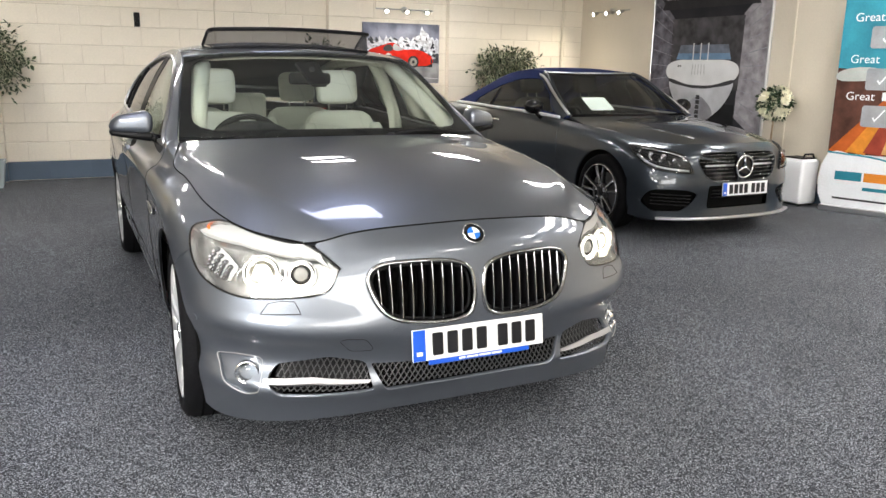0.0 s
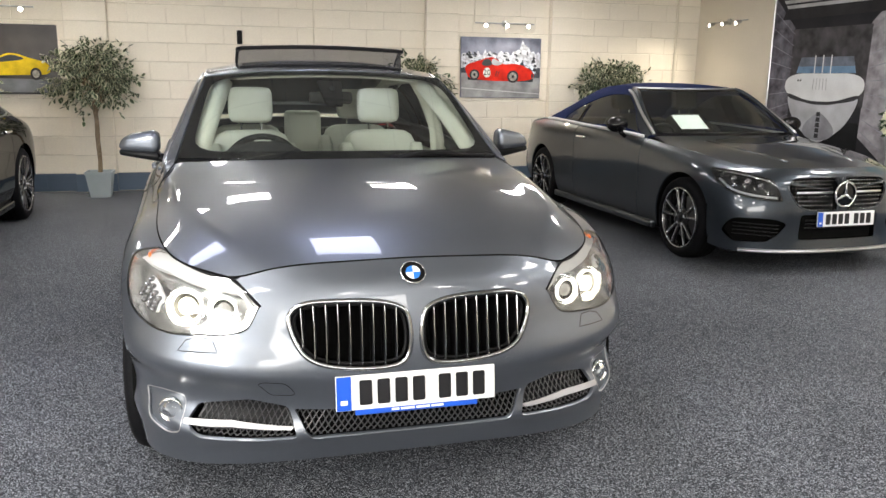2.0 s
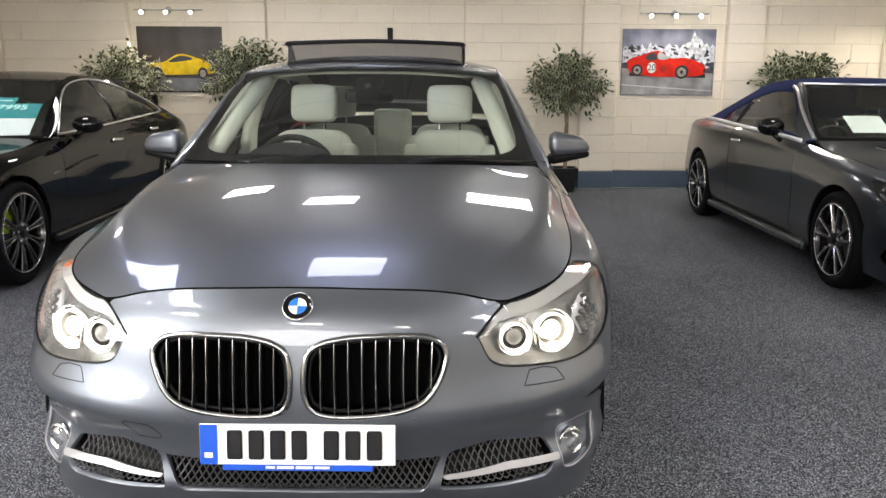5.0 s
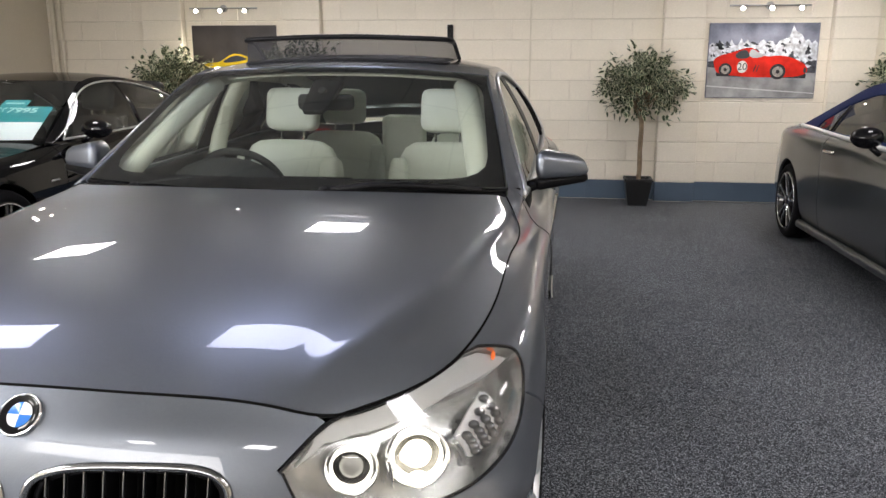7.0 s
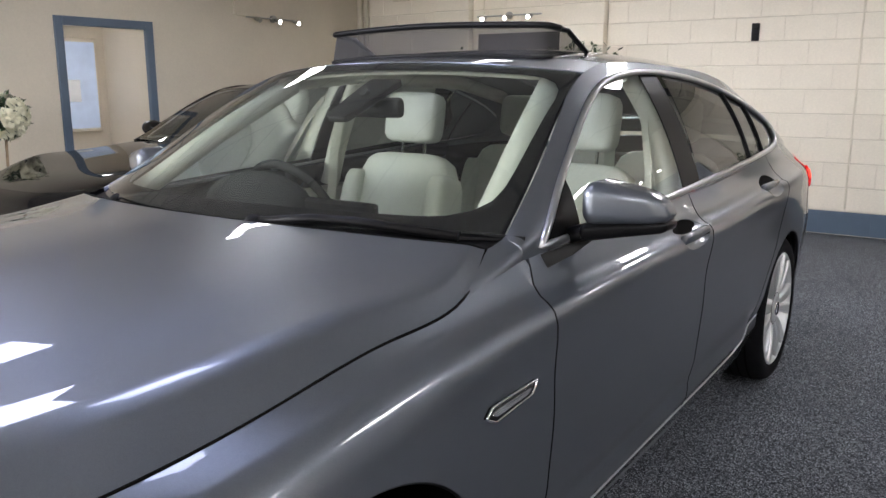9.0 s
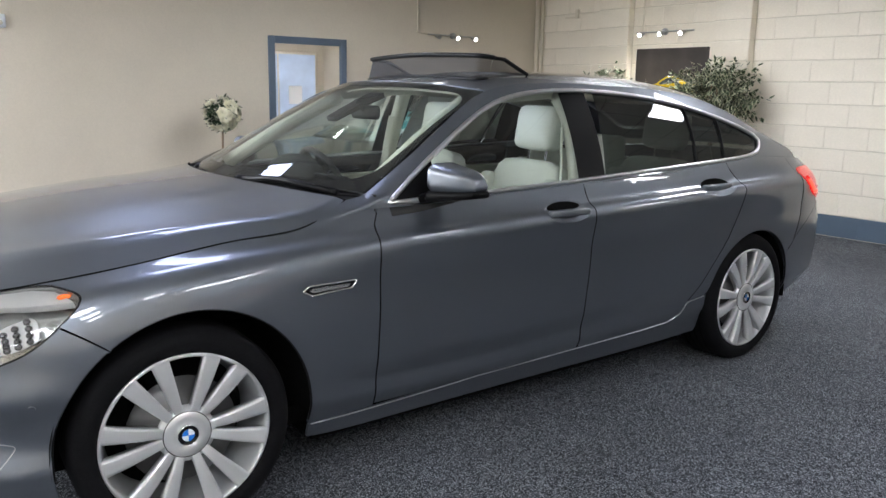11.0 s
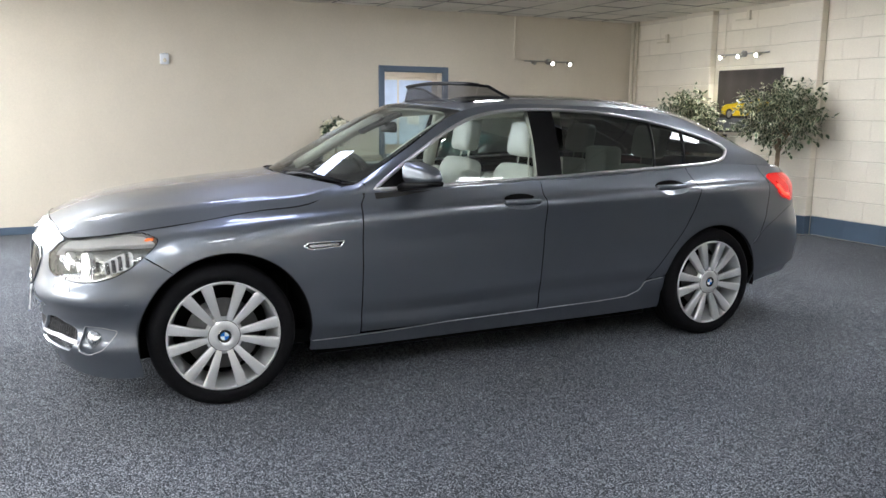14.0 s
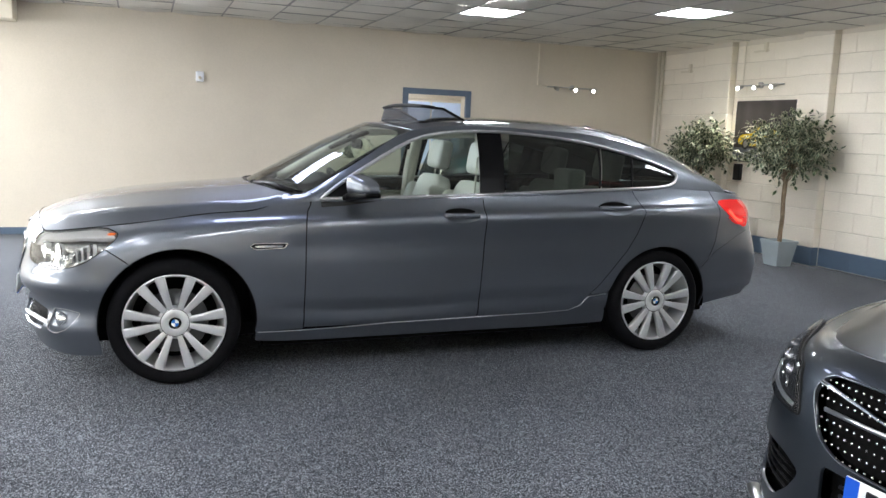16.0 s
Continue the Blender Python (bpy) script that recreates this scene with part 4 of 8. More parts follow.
    part("amber_marker", bm, mat("amber_marker_glow", (.8, .15, .03), rough=.25, vary=.1, emit=(1, .22, .05), power=.6) if s > 0 else bpy.data.materials["amber_marker_glow"], lamp, "amber side marker", smooth=True)
    # kidney grille
    kid = panel("kidney_grille", side, [m(KIDNEY)], M_DARK, bmw, "chrome-framed kidney grille with upright slats", lift=-.075, depth=0)
    trim_line("grille_frame", side, KIDNEY, .0085, M_DARKCHROME, kid, closed=True, lift=.0, side=s, label="polished chrome frame")
    trim_line("grille_inner_edge", side, (KIDNEY - KIDNEY.mean(0)) * np.array((.935, .90)) + KIDNEY.mean(0), .006, M_BLACK, kid, closed=True, lift=-.02, side=s)
    P, N = side.at(KIDNEY[:, 0] * s, KIDNEY[:, 1]), side.normal(KIDNEY[:, 0] * s, KIDNEY[:, 1]) * sgn
    n = len(P)
    link_mesh("grille_tunnel", list(P - N * .004) + list(P - N * .078), [(i, (i + 1) % n, n + (i + 1) % n, n + i) for i in range(n)], M_DARK, kid, smooth=True)
    for i in range(9):
        u = .062 + i * .0365
        vs = KIDNEY[np.argsort(abs(KIDNEY[:, 0] - u))[:10], 1]
        lo, hi = vs[vs < .48].mean() + .004, vs[vs > .48].mean() - .004
        v = np.linspace(lo, hi, 9)
        P, N = side.at(np.full(9, u * s), v), side.normal(np.full(9, u * s), v) * sgn
        P = P - N * .006
        verts, faces = [], []
        for p, nr in zip(P, N):
            verts += [p + np.array((-.0021, 0, 0)), p + nr * .004, p + np.array((.0021, 0, 0)), p - nr * .004 + np.array((.001, 0, 0)), p - nr * .004 - np.array((.001, 0, 0))]
        for a in range(8):
            for b in range(5):
                faces.append((a * 5 + b, a * 5 + (b + 1) % 5, a * 5 + 5 + (b + 1) % 5, a * 5 + 5 + b))
        link_mesh("slat", verts, faces, M_DARKCHROME, kid, smooth=True)
        link_mesh("slat_fin", [tuple(v) for q_, nr in zip(P, N) for v in (q_ - nr * .004 + np.array((-.0028, 0, 0)), q_ - nr * .004 + np.array((.0028, 0, 0)), q_ - nr * .055 + np.array((.0028, 0, 0)), q_ - nr * .055 - np.array((.0028, 0, 0)))], [(a * 4 + b, a * 4 + (b + 1) % 4, a * 4 + 4 + (b + 1) % 4, a * 4 + 4 + b) for a in range(8) for b in range(4)], M_BLACK, kid)
    # lower intake with blades, fog lamp
    intake = panel("side_intake", side, [m(SIDE_INTAKE)], M_BLACK, bmw, lift=-.045, depth=0)
    blade = rounded([(.735, .150), (.575, .162), (.385, .152), (.392, .142), (.575, .146), (.73, .134)], .008, .02)
    panel("air_blade", side, [m(blade)], M_BLADE, intake, "silver air blade", lift=.004, depth=.03)
    fog = panel("fog_lamp", side, [m(FOG)], M_BMW, bmw, "round fog lamp in a grey recess", lift=-.012, depth=0)
    c, nn = side.at([.802 * s], [.162])[0], side.normal([.802 * s], [.162])[0] * sgn
    aim = Vector((nn[0] * .6, -1, 0)).normalized()
    mx = Matrix.Translation(Vector(c) - Vector(nn) * .012) @ aim.to_track_quat("X", "Z").to_matrix().to_4x4()
    b1 = lathe_bm([(.040, -.02), (.042, .014), (.037, .018), (.034, .006), (.03, -.012), (.0005, -.018)], 32)
    b1.transform(mx)
    part("reflector", b1, M_CHROME, fog, smooth=True)
    b1 = lathe_bm([(.035, .006), (.029, .016), (.016, .021), (.0005, .023)], 28)
    b1.transform(mx)
    part("lens", b1, M_LENS, fog, smooth=True)
    trim_line("fog_bezel", side, FOG, .0025, M_BLADE, fog, closed=True, lift=-.002, side=s)
    # washer cover, parking sensors
    wash = steps(np.array([(.722, .398), (.703, .438), (.665, .452), (.622, .452), (.60, .408)]), .01)
    trim_line("washer_cover_joint", side, wash, .0016, M_BLACK, bumper, closed=True, lift=-.0004, side=s)
    for u, v in ((.306, .345), (1.0, .325)):
        c, nn = side.at([u * s], [v])[0], side.normal([u * s], [v])[0] * sgn
        part("parking_sensor", cyl_bm(Vector(c) - Vector(nn) * .002, Vector(c) + Vector(nn) * .0015, .011, seg=20), M_BMW, bumper)
    # dark liners behind the wheels
    for (cy, cz, r), nm in ((ARCH_F, "front_arch_liner"), (ARCH_R, "rear_arch_liner")):
        prof = arc(cy, cz, r + .006, -6, 186, 30)
        verts = [(s * .90, y, z) for y, z in prof] + [(s * .58, y, z) for y, z in prof]
        verts.append((s * .58, cy, cz))
        n = len(prof)
        faces = [(i, i + 1, n + i + 1, n + i) for i in range(n - 1)] + [(n + i, n + i + 1, 2 * n) for i in range(n - 1)]
        link_mesh(nm, verts, faces, M_DARK, bmw)
        # the arch edge is coloured black to stand for the shade there
        flange = yz(arc(cy, cz, r, -8, 188, 44))
        trim_line("arch_lip", side, flange, .005, M_BLACK, bmw, side=s, lift=-.007)
    # filler between bonnet, wing and pillar
    c0, c1 = along_edge(side, .47), along_edge(side, .735)
    fill = Patch([[tuple(c0), tuple((c0 + c1) / 2), tuple(c1)], [tuple(c0 * .5 + np.array((.785, .645, 1.033)) * .5 + (.004, 0, .003)), (.823, .66, 1.014), (.829, .735, 1.030)], [(.786, .647, 1.033), (.787, .69, 1.04), (.785, .735, 1.052)]], mirror=False)

    class FSide:
        umax, vmax = fill.umax, fill.vmax

        def at(self, U, V):
            return fill.at(U, V) * np.array((s, 1, 1))

        def normal(self, U, V, e=.002):
            return fill.normal(U, V, e) * np.array((s, 1, 1))
    panel("pillar_base", FSide(), [box_loop(0, fill.umax, 0, fill.vmax)], M_BMW, bmw, step=.02, skirt=False)

# dark shell behind the gaps
for s in (1, -1):
    q = np.concatenate([yz([(.45, .30), (1.2, .30), (2.6, .33)]), yz(arc(3.08, .335, .40, 165, 30, 20)), yz([(3.5, .60), (3.5, 1.06)]), yz([(2.9, 1.06), (1.8, 1.02), (.74, .97), (.4, .94), (.0, .89), (-.12, .85)]), yz(arc(.022, .345, .425, 100, -5, 20))])
    panel("inner_shell", side, [steps(q, .05) if s > 0 else flip_u(steps(q, .05))], M_DARK, bmw, lift=-.016, depth=0, step=.08)

# tow cover on one side of the bumper
tow = rounded([(-.489, .303), (-.470, .316), (-.405, .313), (-.384, .268), (-.393, .258), (-.462, .256)], .012, .01)
trim_line("tow_cover_joint", side, tow, .0014, M_BLACK, bumper, closed=True, lift=-.0003)
# rear body
q = np.concatenate([yz(arc(*ARCH_R, -12, 34, 14)), yz([(3.466, .64), (3.516, .76), (3.541, .90), (3.551, 1.0)]), [(u, VM) for u in np.linspace(float(yz([(3.536, 1.08)])[0, 0]), side.umax - .001, 24)], [(u, 0) for u in np.linspace(side.umax - .001, float(yz([(3.47, .30)])[0, 0]), 40)]])
for s in (1, -1):
    rb = panel("rear_body", side, [steps(q, .03) if s > 0 else flip_u(steps(q, .03))], M_BMW, bmw)
    trim_line("bumper_joint", side, steps(yz([(3.42, .58), (3.52, .685), (3.64, .745), (3.74, .79), (3.84, .82)]), .03, False), .0018, M_BLACK, rb, side=s, lift=-.0005)
# diamond mesh of the lower grille
lower = panel("lower_grille", side, [MESH], M_DARK, bmw, "black diamond mesh lower grille", lift=-.05, depth=0)
bm = bmesh.new()


def lattice(patch, u_from, u_to, inside, pitch, lean, r, lift, bm):
    for k in np.arange(u_from - .3, u_to + .3, pitch):
        for d in (1, -1):
            t = np.linspace(0.07, .24, 18)
            u = k + d * lean * (t - .15)
            ok = np.array([inside(a, b) for a, b in zip(u, t)])
            if ok.sum() < 2:
                continue
            i = np.where(ok)[0]
            P, N = patch.at(u[i], t[i]), patch.normal(u[i], t[i])
            N *= np.sign(-N[:, 1:2])
            tube_bm(P - N * lift, r, 4, bm=bm)


def in_mesh(u, v):
    return .103 < v < .203 and abs(u) < .325 + (v - .10) * .63


lattice(side, -.42, .42, in_mesh, .021, .62, .0022, .012, bm)
part("diamond_mesh", bm, M_MESH, lower)
for s in (1, -1):
    bm = bmesh.new()
    lattice(side, min(s * .36, s * .72), max(s * .36, s * .72), lambda u, v: (.385 + (.205 - v) * .0 < abs(u) < .70) and .104 < v < .20 + .025 * (abs(u) > .45), .021, .62, .0022, .02, bm)
    part("intake_mesh", bm, M_MESH, lower)
# emblem: a blue and white roundel
ub, vb = 0.0, float(xz([(0.001, .826)])[0, 1])
c, nn = side.at([ub], [vb])[0], side.normal([ub], [vb])[0]
nn = Vector(nn if nn[1] < 0 else -nn)
mx = Matrix.Translation(Vector(c) + nn * .001) @ nn.to_track_quat("X", "Z").to_matrix().to_4x4()
M_EMBLEM_BLUE = mat("emblem_blue", (.02, .16, .55), rough=.15, vary=0, coat=1)
M_EMBLEM_WHITE = mat("emblem_white", (.8, .82, .84), rough=.15, vary=0, coat=1)


def emblem(parent, mx, r):
    b = lathe_bm([(r, -.002), (r, .003), (r * .94, .006), (r * .88, .004), (r * .6, .0035)], 40)
    b.transform(mx)
    e = part("emblem", b, M_GLOSSBLK, parent, "round emblem quartered in blue and white", smooth=True)
    b = lathe_bm([(r * 1.03, -.002), (r * 1.03, .004), (r * .96, .0065), (r * .95, .004)], 40)
    b.transform(mx)
    part("rim_ring", b, M_CHROME, e, smooth=True)
    for q in range(4):
        b = bmesh.new()
        vs = [b.verts.new((.0055, 0, 0))] + [b.verts.new((.0042, r * .6 * math.cos(a), r * .6 * math.sin(a))) for a in np.linspace(q * math.pi / 2, (q + 1) * math.pi / 2, 9)]
        for i in range(1, 9):
            b.faces.new((vs[0], vs[i], vs[i + 1]))
        b.transform(mx)
        part("quarter", b, M_EMBLEM_BLUE if q % 2 else M_EMBLEM_WHITE, e)
    return e


emblem(bmw, mx, .040)
# number plate: plain bars for its characters
M_PLATE = mat("plate_white", (.80, .81, .82), rough=.25, vary=.02, coat=.5)
M_PLATE_BLUE = mat("plate_band_blue", (.01, .09, .55), rough=.3, vary=.02)
M_INK = mat("plate_black", (.008, .008, .01), rough=.35, vary=0)


def number_plate(parent, mx, groups, w=.52, h=.111, band=True):
    b = box_bm(-w / 2, w / 2, -.004, .004, -h / 2, h / 2, .003, 2)
    b.transform(mx)
    pl = part("number_plate", b, M_PLATE, parent, "white number plate with dark character bars")
    if band:
        b = box_bm(-w / 2 + .002, -w / 2 + .048, -.0055, -.003, -h / 2 + .002, h / 2 - .002)
        b.transform(mx)
        part("blue_band", b, M_PLATE_BLUE, pl)
        b = box_bm(-w / 2 + .014, -w / 2 + .036, -.0065, -.004, -h / 2 + .02, -h / 2 + .034)
        b.transform(mx)
        part("band_mark", b, M_PLATE, pl)
    cw, x = .050, -w / 2 + .07
    for g in groups:
        for _ in range(g):
            b = box_bm(x + .004, x + cw - .006, -.0062, -.003, -.0395, .0395, .004, 1)
            b.transform(mx)
            part("character_bar", b, M_INK, pl)
            x += cw + .007
        x += .028
    return pl


pm = pose(0, -.838, .467, -7)
number_plate(bmw, pm, (4, 3))
b = box_bm(-.20, .20, -.003, .003, -.072, -.052, .002, 1)
b.transform(pm)
st = part("dealer_strip", b, M_PLATE_BLUE, bmw, "blue strip under the number plate")
for x0, x1 in ((-.085, -.06), (-.055, -.01), (-.005, .04), (.045, .085)):
    b = box_bm(x0, x1, -.0042, -.002, -.0655, -.0585)
    b.transform(pm)
    part("lettering_bar", b, M_PLATE, st)


# ---------- wheels ----------
def wheel(parent, x, y, r, rim_r, w, outward, spokes, rim_mat, cap, disc_mat, steer=0, spin=0.0, caliper=None):
    """A tyre on an alloy rim; spokes is a list of (angle, width at hub, width at rim)."""
    hub = new("wheel")
    hub.parent = parent
    hub.matrix_basis = pose(x, y, r, 0, 0, (0 if outward > 0 else 180) + steer)
    t = lathe_bm([(rim_r + .004, -w + .01), (rim_r + .02, -w), (r - .035, -w - .004), (r - .012, -w + .012), (r - .001, -w + .035), (r, -w / 2), (r - .001, -.035), (r - .012, -.010), (r - .035, .006), (rim_r + .03, .006), (rim_r + .012, .0), (rim_r + .004, -.012)], 72, closed=True)
    tyre = part("tyre", t, M_RUBBER, hub, smooth=True)
    bm = bmesh.new()
    for xx in (-w * .25, -w * .42, -w * .58, -w * .75):
        lathe_bm([(r + .0006, xx - .004), (r + .0009, xx), (r + .0006, xx + .004)], 72, bm=bm)
    part("tread_groove", bm, M_DARK, tyre)
    bm = lathe_bm([(rim_r + .005, -.010), (rim_r + .007, -.003), (rim_r, .002), (rim_r - .005, -.002), (rim_r - .008, -.014), (rim_r - .014, -.03), (rim_r - .035, -w * .6), (rim_r - .02, -w + .01)], 72)
    rim = part("rim", bm, rim_mat, hub, smooth=True)
    for a, w0, w1 in spokes:
        a = radians(a + spin)
        bm = bmesh.new()
        prev = None
        for f in np.linspace(0, 1, 7):
            rad = .055 + (rim_r - .003 - .055) * f
            hw = (w0 + (w1 - w0) * f) / 2
            xf = -.020 + .020 * f + .008 * math.sin(math.pi * f)
            ring = [bm.verts.new((xx, rad * math.cos(a) - oo * math.sin(a), rad * math.sin(a) + oo * math.cos(a))) for xx, oo in ((xf, -hw), (xf + .0015, -hw * .6), (xf + .0015, hw * .6), (xf, hw), (xf - .035, hw * .8), (xf - .035, -hw * .8))]
            if prev:
                for k in range(6):
                    bm.faces.new((prev[k], prev[(k + 1) % 6], ring[(k + 1) % 6], ring[k]))
            prev = ring
        part("spoke", bm, rim_mat, rim, angle=35)
    part("hub_disc", lathe_bm([(.092, -.035), (.090, -.018), (.060, -.009), (.036, -.007), (.034, -.012), (.0005, -.012)], 40), rim_mat, rim, smooth=True)
    part("hub_groove", lathe_bm([(.0775, -.0155), (.0765, -.0135), (.0745, -.0125), (.0735, -.0135)], 40), M_BLACK, rim)
    if cap:
        emblem(rim, pose(-.008, 0, 0), .033)
    else:
        part("centre_cap", lathe_bm([(.034, -.012), (.032, -.004), (.0005, -.003)], 28), M_BLACK, rim, smooth=True)
    for q in range(0 if cap else 5):
        aa = 2 * math.pi * q / 5 + .3
        part("wheel_bolt", cyl_bm((-.014, .056 * math.cos(aa), .056 * math.sin(aa)), (-.006, .056 * math.cos(aa), .056 * math.sin(aa)), .009, seg=8), M_SATIN, rim)
    part("brake_disc", lathe_bm([(.175, -.075), (.175, -.067), (.10, -.067), (.09, -.05), (.0005, -.05)], 40), disc_mat, hub, smooth=True)
    if caliper:
        bm = bmesh.new()
        ring = []
        for a in np.linspace(radians(caliper[1]), radians(caliper[1] + 70), 9):
            ring.append([bm.verts.new((xx, rr * math.cos(a), rr * math.sin(a))) for xx, rr in ((-.04, .12), (-.035, .17), (-.045, .20), (-.10, .20), (-.10, .12))])
        for i in range(8):
            for k in range(5):
                bm.faces.new((ring[i][k], ring[i][(k + 1) % 5], ring[i + 1][(k + 1) % 5], ring[i + 1][k]))
        bm.faces.new(ring[0])
        bm.faces.new(ring[-1][::-1])
        part("brake_caliper", bm, caliper[0], hub, angle=40)
    part("wheel_back", lathe_bm([(rim_r - .02, -w * .75), (.0005, -w * .75)], 40), M_DARK, hub)
    return hub


M_DISC = mat("brake_disc_steel", (.12, .12, .12), rough=.45, metal=.7, vary=.15, scale=20)
PAIRS = [(k * 60 + d, .025, .057) for k in range(6) for d in (-12, 12)]
for y, x in ((0, .918), (3.07, .922)):
    for s in (1, -1):
        wheel(bmw, s * x, y, .348, .262, .245, s, PAIRS, M_RIM, True, M_DISC, spin=-1.0, steer=-3 if y == 0 else 0)

# ---------- cabin ----------
part("cabin_floor", box_bm(-.78, .78, .35, 2.6, .23, .30), M_DARK, bmw)
part("engine_bay", box_bm(-.62, .62, -.60, .40, .22, .60, .05), M_DARK, bmw)
bm = bmesh.new()
box_bm(-.82, .82, .48, 2.62, .17, .29, bm=bm)
box_bm(-.60, .60, -.55, 3.7, .19, .30, bm=bm)
part("underbody", bm, M_DARK, bmw)
# dashboard with a cowl and binnacle
dash = bmesh.new()
prof = [(.42, .98), (.62, 1.012), (.86, 1.015), (1.0, .995), (1.06, .93), (1.04, .80), (1.0, .55), (.42, .55)]
verts, faces = [], []
for x in (-.76, .76):
    verts += [(x, y, z) for y, z in prof]
n = len(prof)
faces = [(i, (i + 1) % n, n + (i + 1) % n, n + i) for i in range(n)] + [tuple(range(n))[::-1], tuple(range(n, 2 * n))]
link_mesh("dashboard", verts, faces, M_CABIN, bmw)
bm = ball_bm((-.37, 1.03, .985), (.235, .12, .118), u=24, v=12)
part("instrument_binnacle", bm, M_CABIN, bmw, smooth=True)
part("dash_screen", box_bm(-.13, .16, 1.0, 1.04, .93, 1.035, .012), M_GLOSSBLK, bmw)
# steering wheel on the driver's side
tilt = pose(-.37, 1.20, .955, -62, 0, 0)
bm = tube_bm([tilt @ Vector((.187 * math.cos(a), .187 * math.sin(a), 0)) for a in np.linspace(0, 2 * math.pi, 40, endpoint=False)], .016, 10, closed=True)
sw = part("steering_wheel", bm, M_CABIN, bmw, smooth=True)
bm = ball_bm((0, 0, -.01), (.075, .065, .03), u=16, v=8)
for aa in (0, 180, 250, 290):
    cyl_bm((0, 0, -.005), (.18 * math.cos(radians(aa)), .18 * math.sin(radians(aa)), 0), .02, .014, 8, bm=bm)
bm.transform(tilt)
part("steering_hub", bm, M_CABIN, sw, smooth=True)


def cushion(w, d, h, bulge, seg=10, top=0.0):
    """A padded block, with rounded edges and a crowned face."""
    bm = bmesh.new()
    bmesh.ops.create_cube(bm, size=1)
    bmesh.ops.subdivide_edges(bm, edges=bm.edges[:], cuts=6, use_grid_fill=True)
    for v in bm.verts:
        p = v.co * 2
        q = Vector((math.copysign(abs(p.x) ** .9, p.x), math.copysign(abs(p.y) ** .9, p.y), math.copysign(abs(p.z) ** .9, p.z)))
        k = max(abs(p.x), abs(p.y), abs(p.z))
        n4 = (abs(p.x) ** 6 + abs(p.y) ** 6 + abs(p.z) ** 6) ** (1 / 6)
        f = k / n4 if n4 else 1
        taper = 1 - top * max(0, p.z)
        v.co = Vector((p.x * f * w / 2 * taper, p.y * f * d / 2 * (1 + bulge * (1 - p.x * p.x) * (1 - p.z * p.z)), p.z * f * h / 2))
    return bm


def car_seat(parent, x, y, z, leather, width=.52):
    seat = new("seat")
    seat.parent = parent
    seat.matrix_basis = pose(x, y, z)
    b = cushion(width, .54, .17, 0)
    b.transform(pose(0, -.02, .0, 6))
    part("squab", b, leather, seat, smooth=True)
    b = cushion(width, .15, .60, .35, top=.12)
    b.transform(pose(0, .29, .33, -16))
    part("backrest", b, leather, seat, smooth=True)
    for sx in (-1, 1):
        b = cushion(.10, .18, .50, .1, top=.1)
        b.transform(pose(sx * width * .43, .245, .30, -16))
        part("bolster", b, leather, seat, smooth=True)
    b = cushion(.265, .11, .215, .25)
    b.transform(pose(0, .395, .775, -10))
    part("headrest", b, leather, seat, smooth=True)
    for sx in (-.06, .06):
        part("headrest_post", cyl_bm((sx, .375, .60), (sx, .39, .70), .007, seg=8), M_CHROME, seat)
    return seat


for sx in (-.37, .37):
    car_seat(bmw, sx * 1.08, 1.575, .475, M_LEATHER)
for sx in (-.40, .40):
    car_seat(bmw, sx, 2.56, .45, M_LEATHER, .56)
part("rear_centre_rest", box_bm(-.13, .13, 2.80, 2.95, .60, 1.18, .03), M_LEATHER, bmw)
part("centre_console", box_bm(-.13, .13, 1.0, 2.2, .3, .72, .04), M_CABIN, bmw)
panel("headlining", roof, [rounded([(-.56, .03), (.56, .03), (.56, roof.vmax - 1.2), (-.56, roof.vmax - 1.2)], .1, .06), rounded([(-.44, .2), (.44, .2), (.44, 1.1), (-.44, 1.1)], .05, .05)], M_BEIGE, bmw, lift=-.035, depth=.01, step=.08)
panel("tailgate_glass", roof, [TAIL_GLASS], M_REARSCREEN, bmw, lift=.002, depth=.003)
part("rear_bulkhead", box_bm(-.70, .70, 3.02, 3.1, .3, 1.05, .03), M_CABIN, bmw)
for s in (1, -1):
    # lining of the doors and pillars
    dl = np.concatenate([yz([(.80, .98), (.78, .5), (2.7, .5), (2.9, 1.0)])])
    panel("door_lining", side, [rounded(dl, .03, .05) if s > 0 else flip_u(rounded(dl, .03, .05))], M_BEIGE, bmw, lift=-.09, depth=.02, step=.08)
    part("belt_top_pad", tube_bm([(s * .83, .80, .975), (s * .835, 1.7, 1.005), (s * .82, 2.8, 1.05)], .030, 8), M_CABIN, bmw, smooth=True)
    part("screen_pillar_lining", tube_bm([(s * .690, .80, 1.04), (s * .625, 1.09, 1.22), (s * .555, 1.39, 1.385)], .036, 8, flat=1.4), M_BEIGE, bmw, smooth=True)
    part("middle_pillar_lining", tube_bm([(s * .79, 1.84, .95), (s * .755, 1.86, 1.12), (s * .69, 1.87, 1.30), (s * .61, 1.86, 1.43)], .042, 8), M_BEIGE, bmw, smooth=True)
    part("roof_side_lining", tube_bm([(s * .60, 1.40, 1.40), (s * .592, 1.85, 1.43), (s * .59, 2.6, 1.40), (s * .60, 3.05, 1.32)], .035, 8), M_BEIGE, bmw, smooth=True)
    part("seat_belt", tube_bm([(s * .69, 1.82, 1.27), (s * .72, 1.80, 1.1), (s * .74, 1.78, .8)], .022, 6, flat=.15), M_BEIGE, bmw)
bm = box_bm(-.118, .118, 1.20, 1.23, 1.285, 1.35, .02, 3)
mir = part("rear_view_mirror", bm, M_CABIN, bmw, smooth=True)
